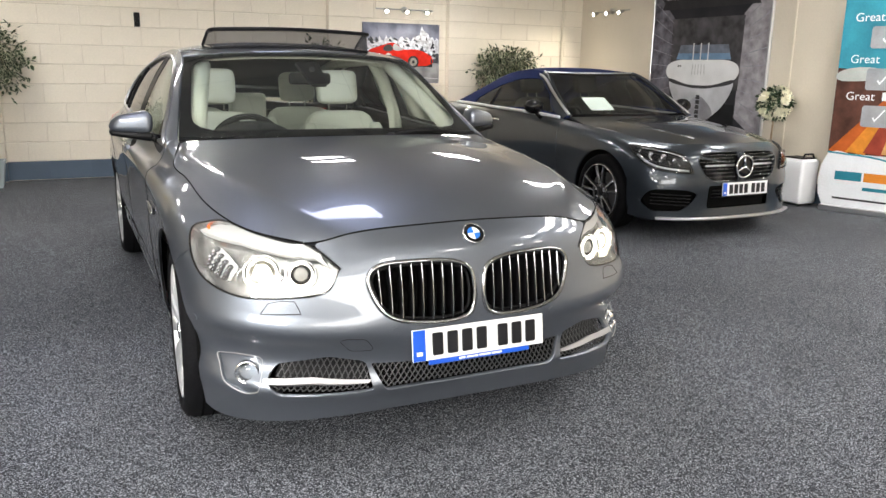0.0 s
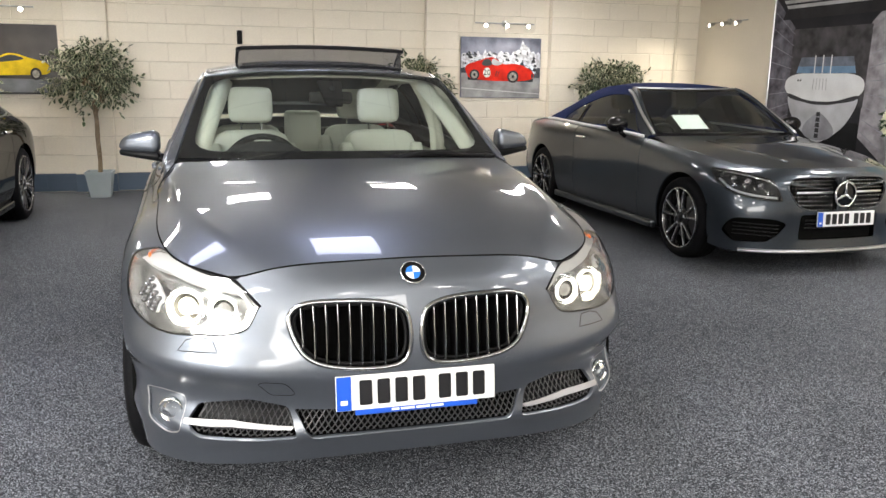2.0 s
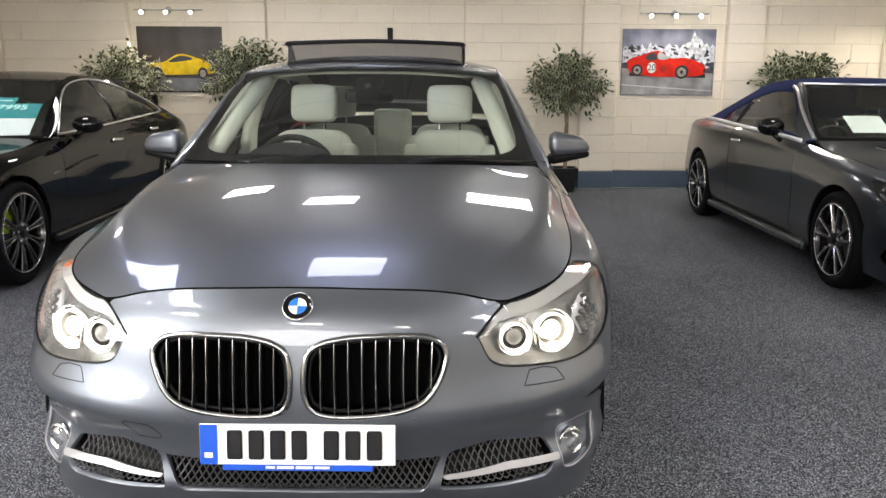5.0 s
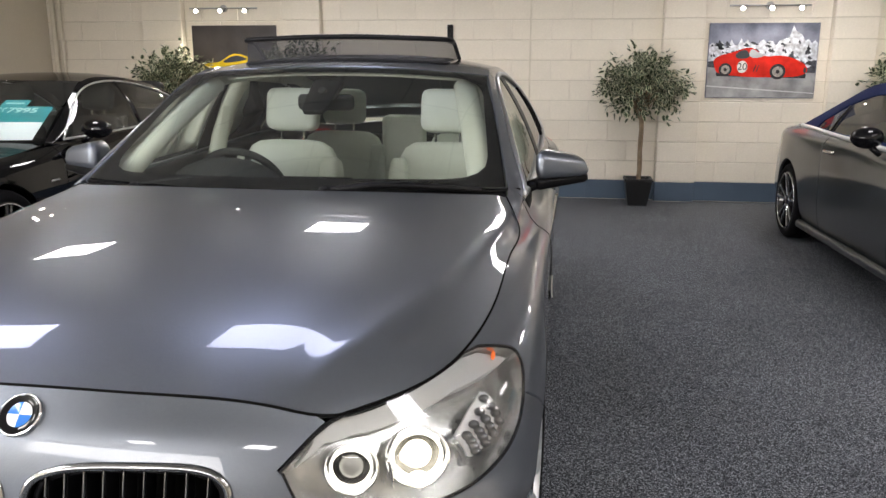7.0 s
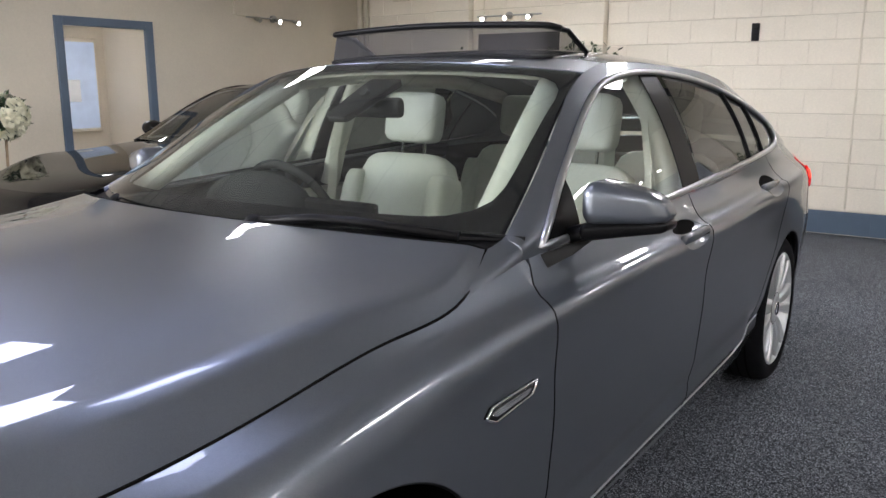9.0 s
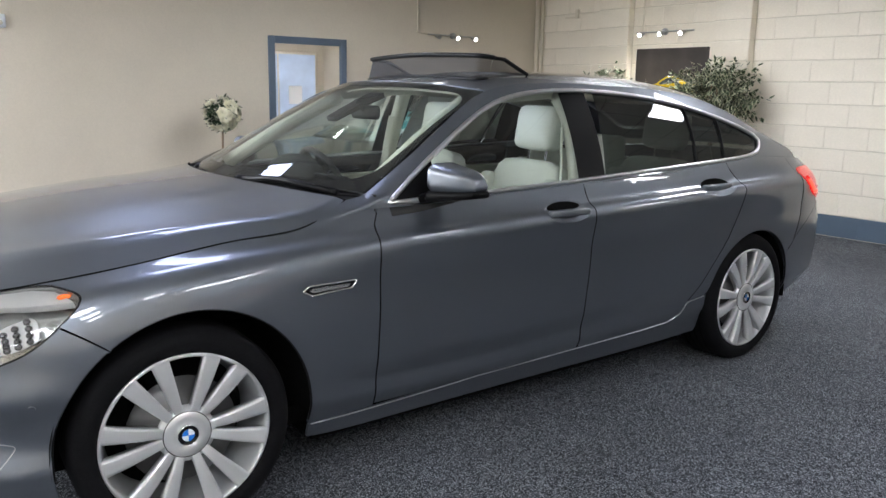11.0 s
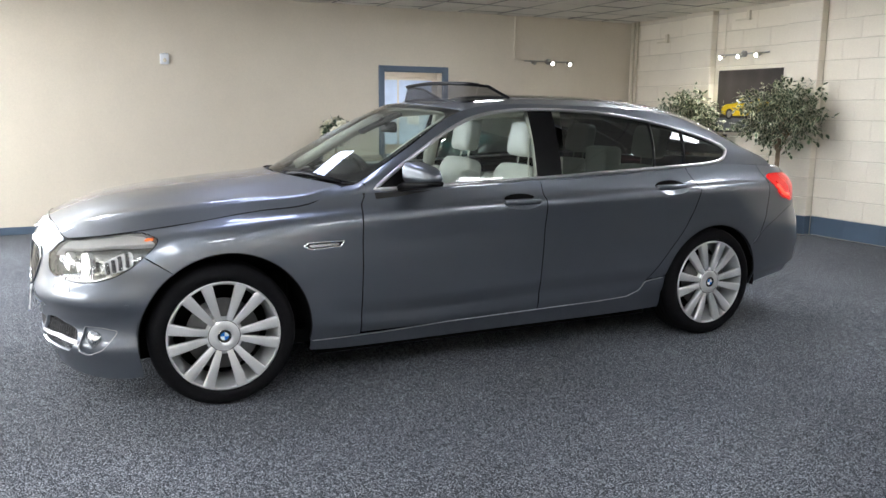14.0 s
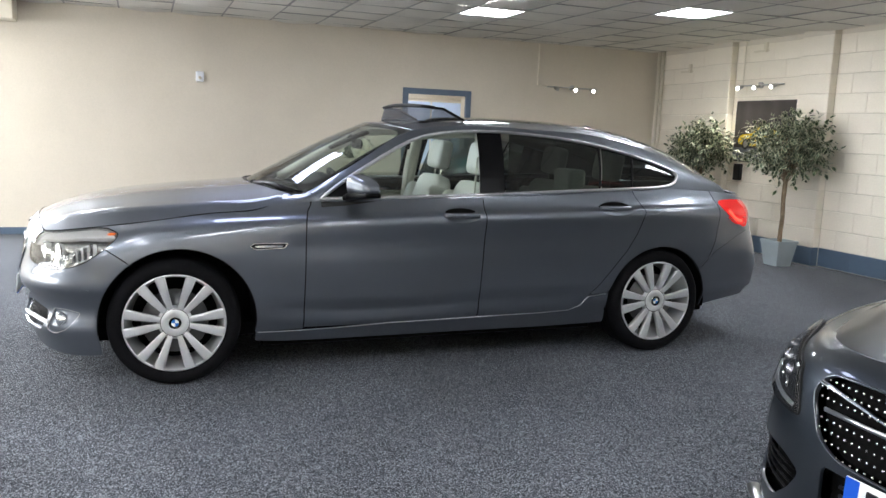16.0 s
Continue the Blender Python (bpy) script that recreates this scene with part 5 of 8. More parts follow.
part("mirror_stem", cyl_bm((0, 1.21, 1.33), (0, 1.16, 1.37), .016, seg=10), M_CABIN, mir)
panel("sensor_housing", screen, [rounded([(-.045, screen.vmax - .30), (.045, screen.vmax - .30), (.075, screen.vmax - .03), (-.075, screen.vmax - .03)], .02, .03)], M_BLACK, bmw, lift=-.045, depth=.02)
# cowl, wipers
q = screen.at(np.linspace(-screen.umax + .01, screen.umax - .01, 24), np.full(24, .0))
hq = hood.at(np.linspace(-hood.umax + .01, hood.umax - .01, 24), np.full(24, hood.vmax))
link_mesh("cowl_panel", [tuple(p + np.array((0, 0.0, -.022))) for p in hq] + [tuple(p + np.array((0, .02, -.006))) for p in q], [(i, i + 1, 25 + i, 24 + i) for i in range(23)], M_BLACK, bmw)
for pivot, tip in (((-.52, .60, 1.045), (.06, .56, 1.075)), ((.20, .50, 1.06), (.70, .66, 1.05))):
    p0, p1 = Vector(pivot), Vector(tip)
    mid = (p0 + p1) / 2 + Vector((0, .0, .018))
    wi = part("wiper", tube_bm([p0, p0 * .7 + p1 * .3 + Vector((0, 0, .018)), mid, p1], .012, 6), M_BLACK, bmw, smooth=True)
    part("wiper_blade", tube_bm([p0 * .75 + p1 * .25 + Vector((0, .03, .0)), p0 * .3 + p1 * .7 + Vector((0, .03, .006)), p1 * 1.0 + (p1 - p0) * .25 + Vector((0, .05, -.004))], .007, 6, flat=.6), M_BLACK, wi)
    part("wiper_pivot", ball_bm(p0, (.022, .026, .018), u=12, v=8), M_BLACK, wi, smooth=True)
# wind deflector over the open roof: a bar with a dark net under it
top = bend([(-.465, 1.60, 1.572), (-.455, 1.545, 1.577), (-.40, 1.528, 1.580), (-.2, 1.512, 1.587), (0, 1.505, 1.590), (.2, 1.512, 1.587), (.40, 1.528, 1.580), (.455, 1.545, 1.577), (.465, 1.60, 1.572)], 6)
wd = part("wind_deflector", tube_bm(top, .011, 8, flat=1.6), M_BLACK, bmw, "raised black wind deflector with a net", smooth=True)
foot = []
for p in top:
    fy = p[1] - .03
    q = roof.find([(abs(p[0]), fy)], (0, 1))
    foot.append((p[0] * .99, fy, float(roof.at(*q.T)[0, 2]) + .004))
M_NET = mat("deflector_net", (.035, .034, .036), rough=.9, vary=.1, alpha=.74)
link_mesh("net", [tuple(p) for p in top] + foot, [(i, i + 1, len(top) + i + 1, len(top) + i) for i in range(len(top) - 1)], M_NET, wd)
for s in (1, -1):
    back = roof.find([(.475, 1.80)], (0, 1))
    zb = float(roof.at(*back.T)[0, 2]) + .006
    part("deflector_arm", tube_bm([(s * .465, 1.60, 1.570), (s * .470, 1.66, 1.566), (s * .475, 1.80, zb)], .009, 6), M_BLACK, wd)
    link_mesh("side_net", [(s * .465, 1.60, 1.568), (s * .470, 1.66, 1.564), (s * .475, 1.80, zb), foot[0 if s < 0 else -1][:1] + foot[0][1:]], [(0, 1, 2, 3)], M_NET, wd)
part("deflector_foot", tube_bm([Vector(q) for q in foot], .007, 6), M_BLACK, wd, smooth=True)
bm = bmesh.new()
fin = [(2.83, .0), (3.05, .0), (3.04, .045), (3.0, .055), (2.93, .035)]
v0 = [bm.verts.new((sx * (.028 if k < 2 else .006), y, 1.478 - (y - 2.83) * .16 + z)) for sx in (-1, 1) for k, (y, z) in enumerate(fin)]
bm.faces.new(v0[:5][::-1])
bm.faces.new(v0[5:])
for k in range(5):
    bm.faces.new((v0[k], v0[(k + 1) % 5], v0[5 + (k + 1) % 5], v0[5 + k]))
part("roof_aerial", bm, M_BMW, bmw)

# ---------- tools for the two other cars ----------
class Half:
    """One side of a patch that is modelled on the car's left."""

    def __init__(self, patch, s):
        self.p, self.s, self.umax, self.vmax, self.u = patch, s, patch.umax, patch.vmax, patch.u

    def at(self, U, V):
        return self.p.at(U, V) * np.array((self.s, 1, 1))

    def normal(self, U, V, e=.002):
        return self.p.normal(U, V, e) * np.array((self.s, 1, 1))


class Bodywork:
    """A car's lower skin with its arches, cut into upright panels."""

    def __init__(self, rows, arches):
        self.side, self.arches = Patch(rows), arches

    def uv(self, pts, lo=0.55):
        return self.side.find(pts, (1, 2), (lo, self.side.umax - .25))

    def span(self, y0, y1, top=None, lean0=0.0, lean1=0.0):
        """The outline between two stations; the lower edge follows the arches."""
        vm = self.side.vmax
        ys = np.unique(np.concatenate([np.linspace(y0, y1, 30)] + [np.clip(cy - r * np.cos(np.linspace(0, math.pi, 41)), y0, y1) for cy, cz, r in self.arches]))
        low = []
        for y in ys:
            z = 0.0
            for cy, cz, r in self.arches:
                if abs(y - cy) <= r + 1e-6:
                    z = max(z, cz + math.sqrt(max(0, r * r - (y - cy) ** 2)))
            low.append((y, z))
        L = self.uv([(y, max(z, .05)) for y, z in low])
        for i, (y, z) in enumerate(low):
            if z == 0:
                L[i, 1] = 0.0
        ut = [self.top_u(y) for y in np.linspace(y1, y0, 26)]
        return steps(np.concatenate([L, [(u, vm) for u in ut]]), .035)

    def top_u(self, y):
        q = np.linspace(0.3, self.side.umax - .2, 600)
        p = self.side.at(q, np.full_like(q, self.side.vmax))
        return float(q[np.abs(p[:, 1] - y).argmin()])

    def edge(self, y):
        return self.side.at([self.top_u(y)], [self.side.vmax])[0]


def both(loop, s):
    return np.asarray(loop) if s > 0 else flip_u(loop)

# ---------- the dark grey convertible ----------
MX, MY = 3.905, 2.555
merc = thing("grey_convertible", pose(MX, MY, 0, 0, 0, 1.0), "dark grey two-door convertible with a closed navy fabric roof", "car")
RM = [
    [(0, -.80, .17), (.26, -.79, .17), (.48, -.75, .17), (.69, -.65, .17), (.82, -.50, .18), (.86, -.28, .20), (.855, .1, .20), (.855, .45, .20), (.85, .72, .20), (.85, 1.8, .20), (.85, 2.2, .21), (.85, 2.84, .23), (.82, 3.3, .27), (.70, 3.65, .28), (.4, 3.78, .28), (0, 3.81, .28)],
    [(0, -.78, .32), (.26, -.77, .32), (.48, -.74, .32), (.70, -.64, .33), (.835, -.49, .33), (.89, -.28, .34), (.90, .1, .34), (.888, .45, .34), (.882, .72, .34), (.885, 1.8, .35), (.89, 2.2, .36), (.90, 2.84, .37), (.86, 3.3, .40), (.72, 3.72, .41), (.4, 3.86, .41), (0, 3.89, .41)],
    [(0, -.785, .46), (.26, -.775, .46), (.48, -.74, .465), (.69, -.645, .47), (.83, -.49, .48), (.89, -.27, .49), (.905, .1, .49), (.892, .45, .495), (.887, .72, .50), (.893, 1.8, .51), (.90, 2.2, .52), (.91, 2.84, .53), (.865, 3.3, .54), (.72, 3.70, .55), (.4, 3.84, .55), (0, 3.87, .55)],
    [(0, -.77, .60), (.26, -.76, .60), (.48, -.72, .60), (.68, -.62, .605), (.815, -.47, .61), (.885, -.25, .62), (.905, .1, .63), (.895, .45, .64), (.89, .72, .65), (.897, 1.8, .66), (.905, 2.2, .67), (.912, 2.84, .68), (.865, 3.3, .70), (.715, 3.66, .70), (.4, 3.80, .71), (0, 3.83, .71)],
    [(0, -.745, .715), (.26, -.735, .715), (.48, -.69, .71), (.655, -.59, .71), (.79, -.43, .72), (.868, -.22, .745), (.893, .1, .75), (.89, .45, .765), (.888, .72, .78), (.895, 1.8, .80), (.905, 2.2, .81), (.908, 2.84, .82), (.855, 3.3, .84), (.70, 3.60, .85), (.4, 3.72, .86), (0, 3.75, .86)],
    [(0, -.715, .765), (.26, -.705, .765), (.47, -.655, .76), (.635, -.545, .76), (.75, -.37, .775), (.825, -.18, .805), (.85, .1, .83), (.86, .45, .855), (.865, .72, .87), (.88, 1.8, .90), (.89, 2.2, .91), (.885, 2.84, .92), (.83, 3.3, .93), (.68, 3.55, .935), (.4, 3.67, .945), (0, 3.70, .945)]]
RM.append([(0, -.67, .80), (.26, -.66, .80), (.45, -.61, .798), (.59, -.49, .80), (.685, -.32, .815), (.745, -.12, .845), (.77, .1, .872), (.785, .45, .90), (.80, .72, .925), (.825, 1.8, .965), (.82, 2.2, .975), (.79, 2.84, .985), (.72, 3.3, .975), (.62, 3.45, .97), (.38, 3.55, .975), (0, 3.58, .98)])
MB = Bodywork(RM, [(0.0, .335, .375), (2.84, .335, .37)])
ms, MVM = MB.side, MB.side.vmax


def m_xz(pts):
    return ms.find(pts, (0, 2), (0.0, .95))


GRILLE = rounded(list(m_xz([(.005, .742), (.40, .732)])) + [tuple(p) for p in m_xz([(.455, .66), (.385, .535), (.30, .495), (.005, .485)])], .05, .02)
GRILLE = GRILLE[GRILLE[:, 0] > .002]
G_FULL = np.concatenate([GRILLE, flip_u(GRILLE)[::-1]])
order = np.argsort(np.arctan2(G_FULL[:, 1] - G_FULL[:, 1].mean(), G_FULL[:, 0]))
G_FULL = G_FULL[order]
HL = rounded([(.490, .405), (.520, .50), (.562, .585), (.68, .625), (.79, .650), (.90, .648), (1.03, .628), (.968, .530), (.90, .478), (.815, .435), (.65, .410)], .018, .02)
M_SIDE_IN = rounded([(.91, .14), (.86, .215), (.80, .252), (.66, .262), (.535, .258), (.445, .226), (.50, .145), (.58, .078), (.81, .068)], .03, .02)
M_MID_IN = np.array([(p[0], p[1]) for p in rounded([(-.35, .30), (.35, .30), (.36, .10), (-.36, .10)], .03, .02)])
# nose
hm = [(0.0, MVM)] + [(u, MVM) for u in np.linspace(.03, MB.top_u(-.34), 16)]
nose_low = MB.span(-.34, -.3)
nose = np.array(hm + [tuple(p) for p in MB.uv([(-.34, .70), (-.345, .55), (-.352, .45), (-.36, .36), (-.362, .30)], .4)] + [(float(MB.uv([(-.36, .22)], .4)[0, 0]), 0.0)] + [(u, 0.0) for u in np.linspace(.95, .02, 26)])
nose_loop = np.concatenate([nose, flip_u(nose)[::-1][:-1]])
m_bump = panel("front_bumper", ms, [steps(nose_loop, .03), G_FULL, M_SIDE_IN, flip_u(M_SIDE_IN), M_MID_IN], M_MERC, merc, step=.035)
front_m = np.array([0, .3, .58, .82, 1]) * (MB.top_u(-.46))
hood_m = Patch([[tuple(p) for p in ms.at(front_m, np.full(5, MVM))], cross_row(-.52, .84, MB.edge(-.36), 2.6), cross_row(-.25, .88, MB.edge(-.18), 2.8), cross_row(.1, .92, MB.edge(.12), 3), cross_row(.42, .94, MB.edge(.45), 3.2), cross_row(.55, .955, (.735, .68, .945), 3)])
panel("bonnet", hood_m, [box_loop(-hood_m.umax + .003, hood_m.umax - .003, .003, hood_m.vmax)], M_MERC, merc, depth=.02)
for sg in (1, -1):
    b = tube_bm([(sg * .30, -.50, .828), (sg * .40, -.1, .886), (sg * .46, .35, .922)], .010, 6, flat=3)
    part("bonnet_ridge", b, M_MERC, merc, smooth=True)
M_BELT = [(.80, .72, .925), (.815, 1.2, .945), (.825, 1.8, .965), (.82, 2.2, .975), (.79, 2.7, .985), (.74, 3.05, .98)]
M_RAIL = [(.745, .70, .95), (.665, 1.10, 1.20), (.575, 1.42, 1.355), (.55, 1.9, 1.37), (.575, 2.4, 1.26), (.70, 2.95, 1.01)]


def m_between(f, bulge):
    return [tuple(np.array(a) * (1 - f) + np.array(b) * f + np.array((bulge, 0, bulge * .5)) * 4 * f * (1 - f)) for a, b in zip(M_BELT, M_RAIL)]


m_up = Patch([M_BELT, m_between(.35, .02), m_between(.7, .02), M_RAIL], mirror=False)


def m_rail(y):
    q = np.linspace(0, m_up.umax, 400)
    p = m_up.at(q, np.full_like(q, m_up.vmax))
    return p[np.abs(p[:, 1] - y).argmin()]


M_FABRIC = mat("navy_roof_fabric", (.005, .014, .075), spec=.2, rough=.9, vary=.12, scale=8, grain=.2, grain_scale=500, bump=.3)
M_BLACKRIM = mat("black_wheel_lacquer", (.010, .010, .011), rough=.18, vary=.05, coat=1)
scr_m = Patch([cross_row(.56, .95, m_rail(.70), 2.2), cross_row(.90, 1.14, m_rail(1.0), 2.2), cross_row(1.30, 1.345, m_rail(1.42), 2.2)])
panel("windscreen", scr_m, [box_loop(-scr_m.umax + .03, scr_m.umax - .03, .03, scr_m.vmax - .03)], M_GLASS, merc, depth=.004)
panel("screen_frame", scr_m, [box_loop(-scr_m.umax, scr_m.umax, 0, scr_m.vmax), rounded([(-scr_m.umax + .035, .04), (scr_m.umax - .035, .04), (scr_m.umax - .035, scr_m.vmax - .035), (-scr_m.umax + .035, scr_m.vmax - .035)], .05, .03)], M_GLOSSBLK, merc, lift=.002, depth=.006)
top_m = Patch([cross_row(1.30, 1.348, m_rail(1.425), 2.2), cross_row(1.6, 1.395, m_rail(1.62), 2.6), cross_row(1.95, 1.405, m_rail(1.92), 2.6), cross_row(2.4, 1.335, m_rail(2.35), 2.6), cross_row(2.85, 1.14, m_rail(2.72), 2.4), cross_row(3.12, 1.0, (.70, 2.95, 1.01), 2.0)])
soft = panel("fabric_roof", top_m, [box_loop(-top_m.umax, top_m.umax, 0, top_m.vmax)], M_FABRIC, merc, "closed navy blue fabric roof", depth=.02)
trim_line("header_trim", top_m, [(u, .01) for u in np.linspace(-top_m.umax, top_m.umax, 30)], .011, M_SATIN, merc, lift=.002)
deck = Patch([cross_row(3.10, .99, (.72, 2.97, .985), 2.2), cross_row(3.35, .985, (.70, 3.3, .978), 2.2), cross_row(3.58, .98, (.60, 3.47, .97), 2.2)])
panel("boot_lid", deck, [box_loop(-deck.umax, deck.umax, 0, deck.vmax)], M_MERC, merc)
for s in (1, -1):
    lo = MB.span(-.336, .703)
    # the headlamp's rear tip lies in the wing
    panel("front_wing", ms, [both(lo, s)], M_MERC, merc, lift=-.0005)
    dr = panel("door", ms, [both(MB.span(.709, 2.03), s)], M_MERC, merc)
    panel("rear_quarter", ms, [both(MB.span(2.036, 3.38), s)], M_MERC, merc)
    rear = box_loop(MB.top_u(3.38) + .02, ms.umax - .001, 0, MVM, .04)
    panel("rear_bumper", ms, [both(rear, s)], M_MERC, merc, lift=-.001)
    up = Half(m_up, s)
    win = rounded(m_up.find([(.86, .965), (1.10, 1.14), (1.38, 1.285), (1.80, 1.285), (2.15, 1.20), (2.47, 1.06), (2.52, 1.005), (1.8, .99)], (1, 2)), .03, .03)
    lower_part = m_up.find([(.80, .945), (1.35, 1.31), (1.45, 1.335)], (1, 2))
    panel("roof_side", up, [box_loop(0, m_up.umax, 0, m_up.vmax), win], M_FABRIC, soft, lift=.001)
    panel("side_window", up, [win], M_SIDEGLASS, dr, lift=-.006, depth=.003)
    trim_line("belt_trim", ms, [(u, MVM) for u in np.linspace(MB.top_u(.78), MB.top_u(2.95), 40)], .017, M_BELT_BRIGHT, merc, side=s, lift=.008, label="satin bright belt line")
    band = [(u, m_up.vmax) for u in np.linspace(0, m_up.u[2] + .03, 14)] + [tuple(p) for p in m_up.find([(1.43, 1.300), (1.39, 1.296), (1.10, 1.150), (.855, .968)], (1, 2))] + [(0.0, .01)]
    panel("pillar_skin", up, [steps(np.array(band), .03)], M_MERC, merc, lift=.004, depth=.006)
    trim_line("pillar_frame", up, [(u, m_up.vmax) for u in np.linspace(0, m_up.u[2], 16)], .020, M_MERC, merc, lift=-.006)
    trim_line("pillar_trim", up, [(u, m_up.vmax - .03) for u in np.linspace(0.01, m_up.u[2], 16)], .013, M_SATIN, merc, lift=.012)
    divide = m_up.find([(2.12, .98), (2.10, 1.10), (2.08, 1.19)], (1, 2))
    trim_line("window_divider", up, divide, .008, M_BLACK, merc)
    # mirror
    hub = new("door_mirror")
    hub.parent = merc
    hub.matrix_basis = pose(s * .955, 1.02, 1.03)
    b = ball_bm((0, 0, 0), (.105, .07, .072), u=20, v=14)
    for v in b.verts:
        v.co.y = max(v.co.y, -.075) if v.co.y < 0 else min(v.co.y, .035)
    part("shell", b, M_GLOSSBLK, hub, "gloss black mirror shell", smooth=True)
    part("stem", tube_bm([(-s * .03, .0, -.06), (-s * .09, .0, -.11)], .02, 8), M_GLOSSBLK, hub, smooth=True)
    b = box_bm(-.012, .012, -.10, .10, -.014, .014, .010, 3)
    b.transform(pose(s * .905, 1.86, .855, 0, s * 8, 0))
    part("door_handle", b, M_CHROME, dr, smooth=True)
    # sill blade
    b = box_bm(-.03, .03, .40, 2.45, .17, .235, .02, 2)
    bmesh.ops.translate(b, vec=(s * .885, 0, 0), verts=b.verts)
    part("side_skirt", b, M_MERC, merc)
    # arches
    for cy, cz, r in MB.arches:
        prof = arc(cy, cz, r + .006, -20, 200, 26)
        n = len(prof)
        link_mesh("arch_liner", [(s * .87, y, z) for y, z in prof] + [(s * .55, y, z) for y, z in prof] + [(s * .55, cy, cz)], [(i, i + 1, n + i + 1, n + i) for i in range(n - 1)] + [(n + i, n + i + 1, 2 * n) for i in range(n - 1)], M_DARK, merc)
    # headlamp
    P = ms.at(HL[:, 0], HL[:, 1])
    lamp = panel("headlamp", ms, [both(HL, s)], M_LENS, merc, "clear headlamp with dark inside", lift=.020, depth=.024)
    panel("housing", ms, [both(HL, s)], M_LAMPBLACK, lamp, lift=.005, depth=.0)
    trim_line("lamp_gasket", ms, HL, .005, M_BLACK, lamp, closed=True, lift=.002, side=s)
    for u_, v_, rr in ((.640, .520, .036), (.735, .548, .040), (.835, .570, .034), (.925, .592, .022)):
        c = ms.at([u_ * s], [v_])[0]
        nn = ms.normal([u_ * s], [v_])[0]
        nn = nn * (1 if nn[1] < 0 else -1)
        part("projector", ball_bm(Vector(c), (rr * .9, rr * .45, rr * .8), u=16, v=10), M_LAMPDARK, lamp, smooth=True)
    trim_line("light_strip", ms, bend([(.530, .428), (.66, .438), (.80, .462), (.89, .508), (.945, .552)], 6), .0075, M_SATIN, lamp, side=s, lift=.008)
    trim_line("light_brow", ms, bend([(.575, .562), (.68, .600), (.80, .622), (.92, .622)], 6), .006, M_CHROME, lamp, side=s, lift=.009)
    for k in range(5):
        trim_line("reflector_fin", ms, [(.60 + k * .075, .468 + k * .014), (.625 + k * .075, .50 + k * .015)], .006, M_CHROME, lamp, side=s, lift=.007)
    intake = panel("side_intake", ms, [both(M_SIDE_IN, s)], M_DARK, merc, "dark side intake with slats", lift=-.05, depth=0)
    for k in range(4):
        vv = .125 + k * .028
        trim_line("intake_slat", ms, [(u, vv) for u in np.linspace(.50, .82, 8)], .004, M_BLACK, intake, side=s, lift=-.02)
part("splitter", tube_bm([(x, -.805 + .46 * abs(x) ** 3.2, .19) for x in np.linspace(-.765, .765, 30)], .012, 6, flat=2.2), M_SATIN, merc, "bright edge of the front splitter", smooth=True)
gr = panel("grille", ms, [G_FULL], M_DARK, merc, "black grille with bright pins and a blade", lift=-.04, depth=0)
trim_line("grille_frame", ms, G_FULL, .0045, M_MERC, gr, closed=True, lift=.0)
bm = bmesh.new()
from_v, to_v = G_FULL[:, 1].min() + .014, G_FULL[:, 1].max() - .012
rows_n = 9
for i in range(rows_n):
    v = from_v + (to_v - from_v) * i / (rows_n - 1)
    half_w = max([p[0] for p in GRILLE if abs(p[1] - v) < .02] or [.3]) - .016
    if i == 4:
        continue
    for u in np.arange(-half_w, half_w, .027):
        c = ms.at([u + (.0135 if i % 2 else 0)], [v])[0]
        if abs(c[0]) < .085 and abs(c[2] - .615) < .088:
            continue
        ball_bm((c[0], c[1] + .008, c[2]), (.0052, .005, .0046), bm=bm, u=6, v=4)
tagged(part("grille_studding", bm, M_CHROME, gr, "many small chrome pins", smooth=True), kind="stuff")
for sx in (-1, 1):
    p0 = ms.at([sx * .085], [(from_v + to_v) / 2])[0]
    p1 = ms.at([sx * .38], [(from_v + to_v) / 2])[0]
    part("grille_blade", tube_bm([p0, (p0 + p1) / 2 + np.array((0, -.004, 0)), p1], .0075, 8, flat=.6), M_SATIN, gr, smooth=True)
star_c = Vector((0, ms.at([0.0], [(from_v + to_v) / 2])[0][1] - .034, .615))
part("emblem_back", cyl_bm(star_c + Vector((0, .030, 0)), star_c + Vector((0, .006, 0)), .090, seg=32), M_GLOSSBLK, gr)
b = tube_bm([star_c + Vector((.092 * math.cos(a), -.002, .092 * math.sin(a))) for a in np.linspace(0, 2 * math.pi, 36, endpoint=False)], .007, 8, closed=True)
em = part("emblem", b, M_CHROME, gr, "round chrome emblem", smooth=True)
for a in (90, 210, 330):
    tip = star_c + Vector((.09 * math.cos(radians(a)), 0, .09 * math.sin(radians(a))))
    part("emblem_arm", cyl_bm(star_c, tip, .013, .003, 8), M_CHROME, em, smooth=True)
lower = panel("lower_intake", ms, [M_MID_IN], M_DARK, merc, lift=-.05, depth=0)
for v in (.19, .22, .25):
    trim_line("intake_bar", ms, [(u, v) for u in np.linspace(-.29, .29, 12)], .006, M_BLACK, lower, lift=-.02)
number_plate(merc, pose(.03, -.800, .43, -3), (4, 3))
part("underbody", box_bm(-.80, .80, -.55, 3.5, .16, .24, .02), M_DARK, merc)
part("engine_bay", box_bm(-.56, .56, -.5, .45, .24, .6, .02), M_DARK, merc)
link_mesh("dashboard", [(x, y, z) for x in (-.70, .70) for y, z in ((.62, .90), (1.0, .955), (1.15, .90), (1.1, .5), (.62, .5))], [(0, 1, 6, 5), (1, 2, 7, 6), (2, 3, 8, 7), (0, 5, 9, 4)], M_CABIN, merc)
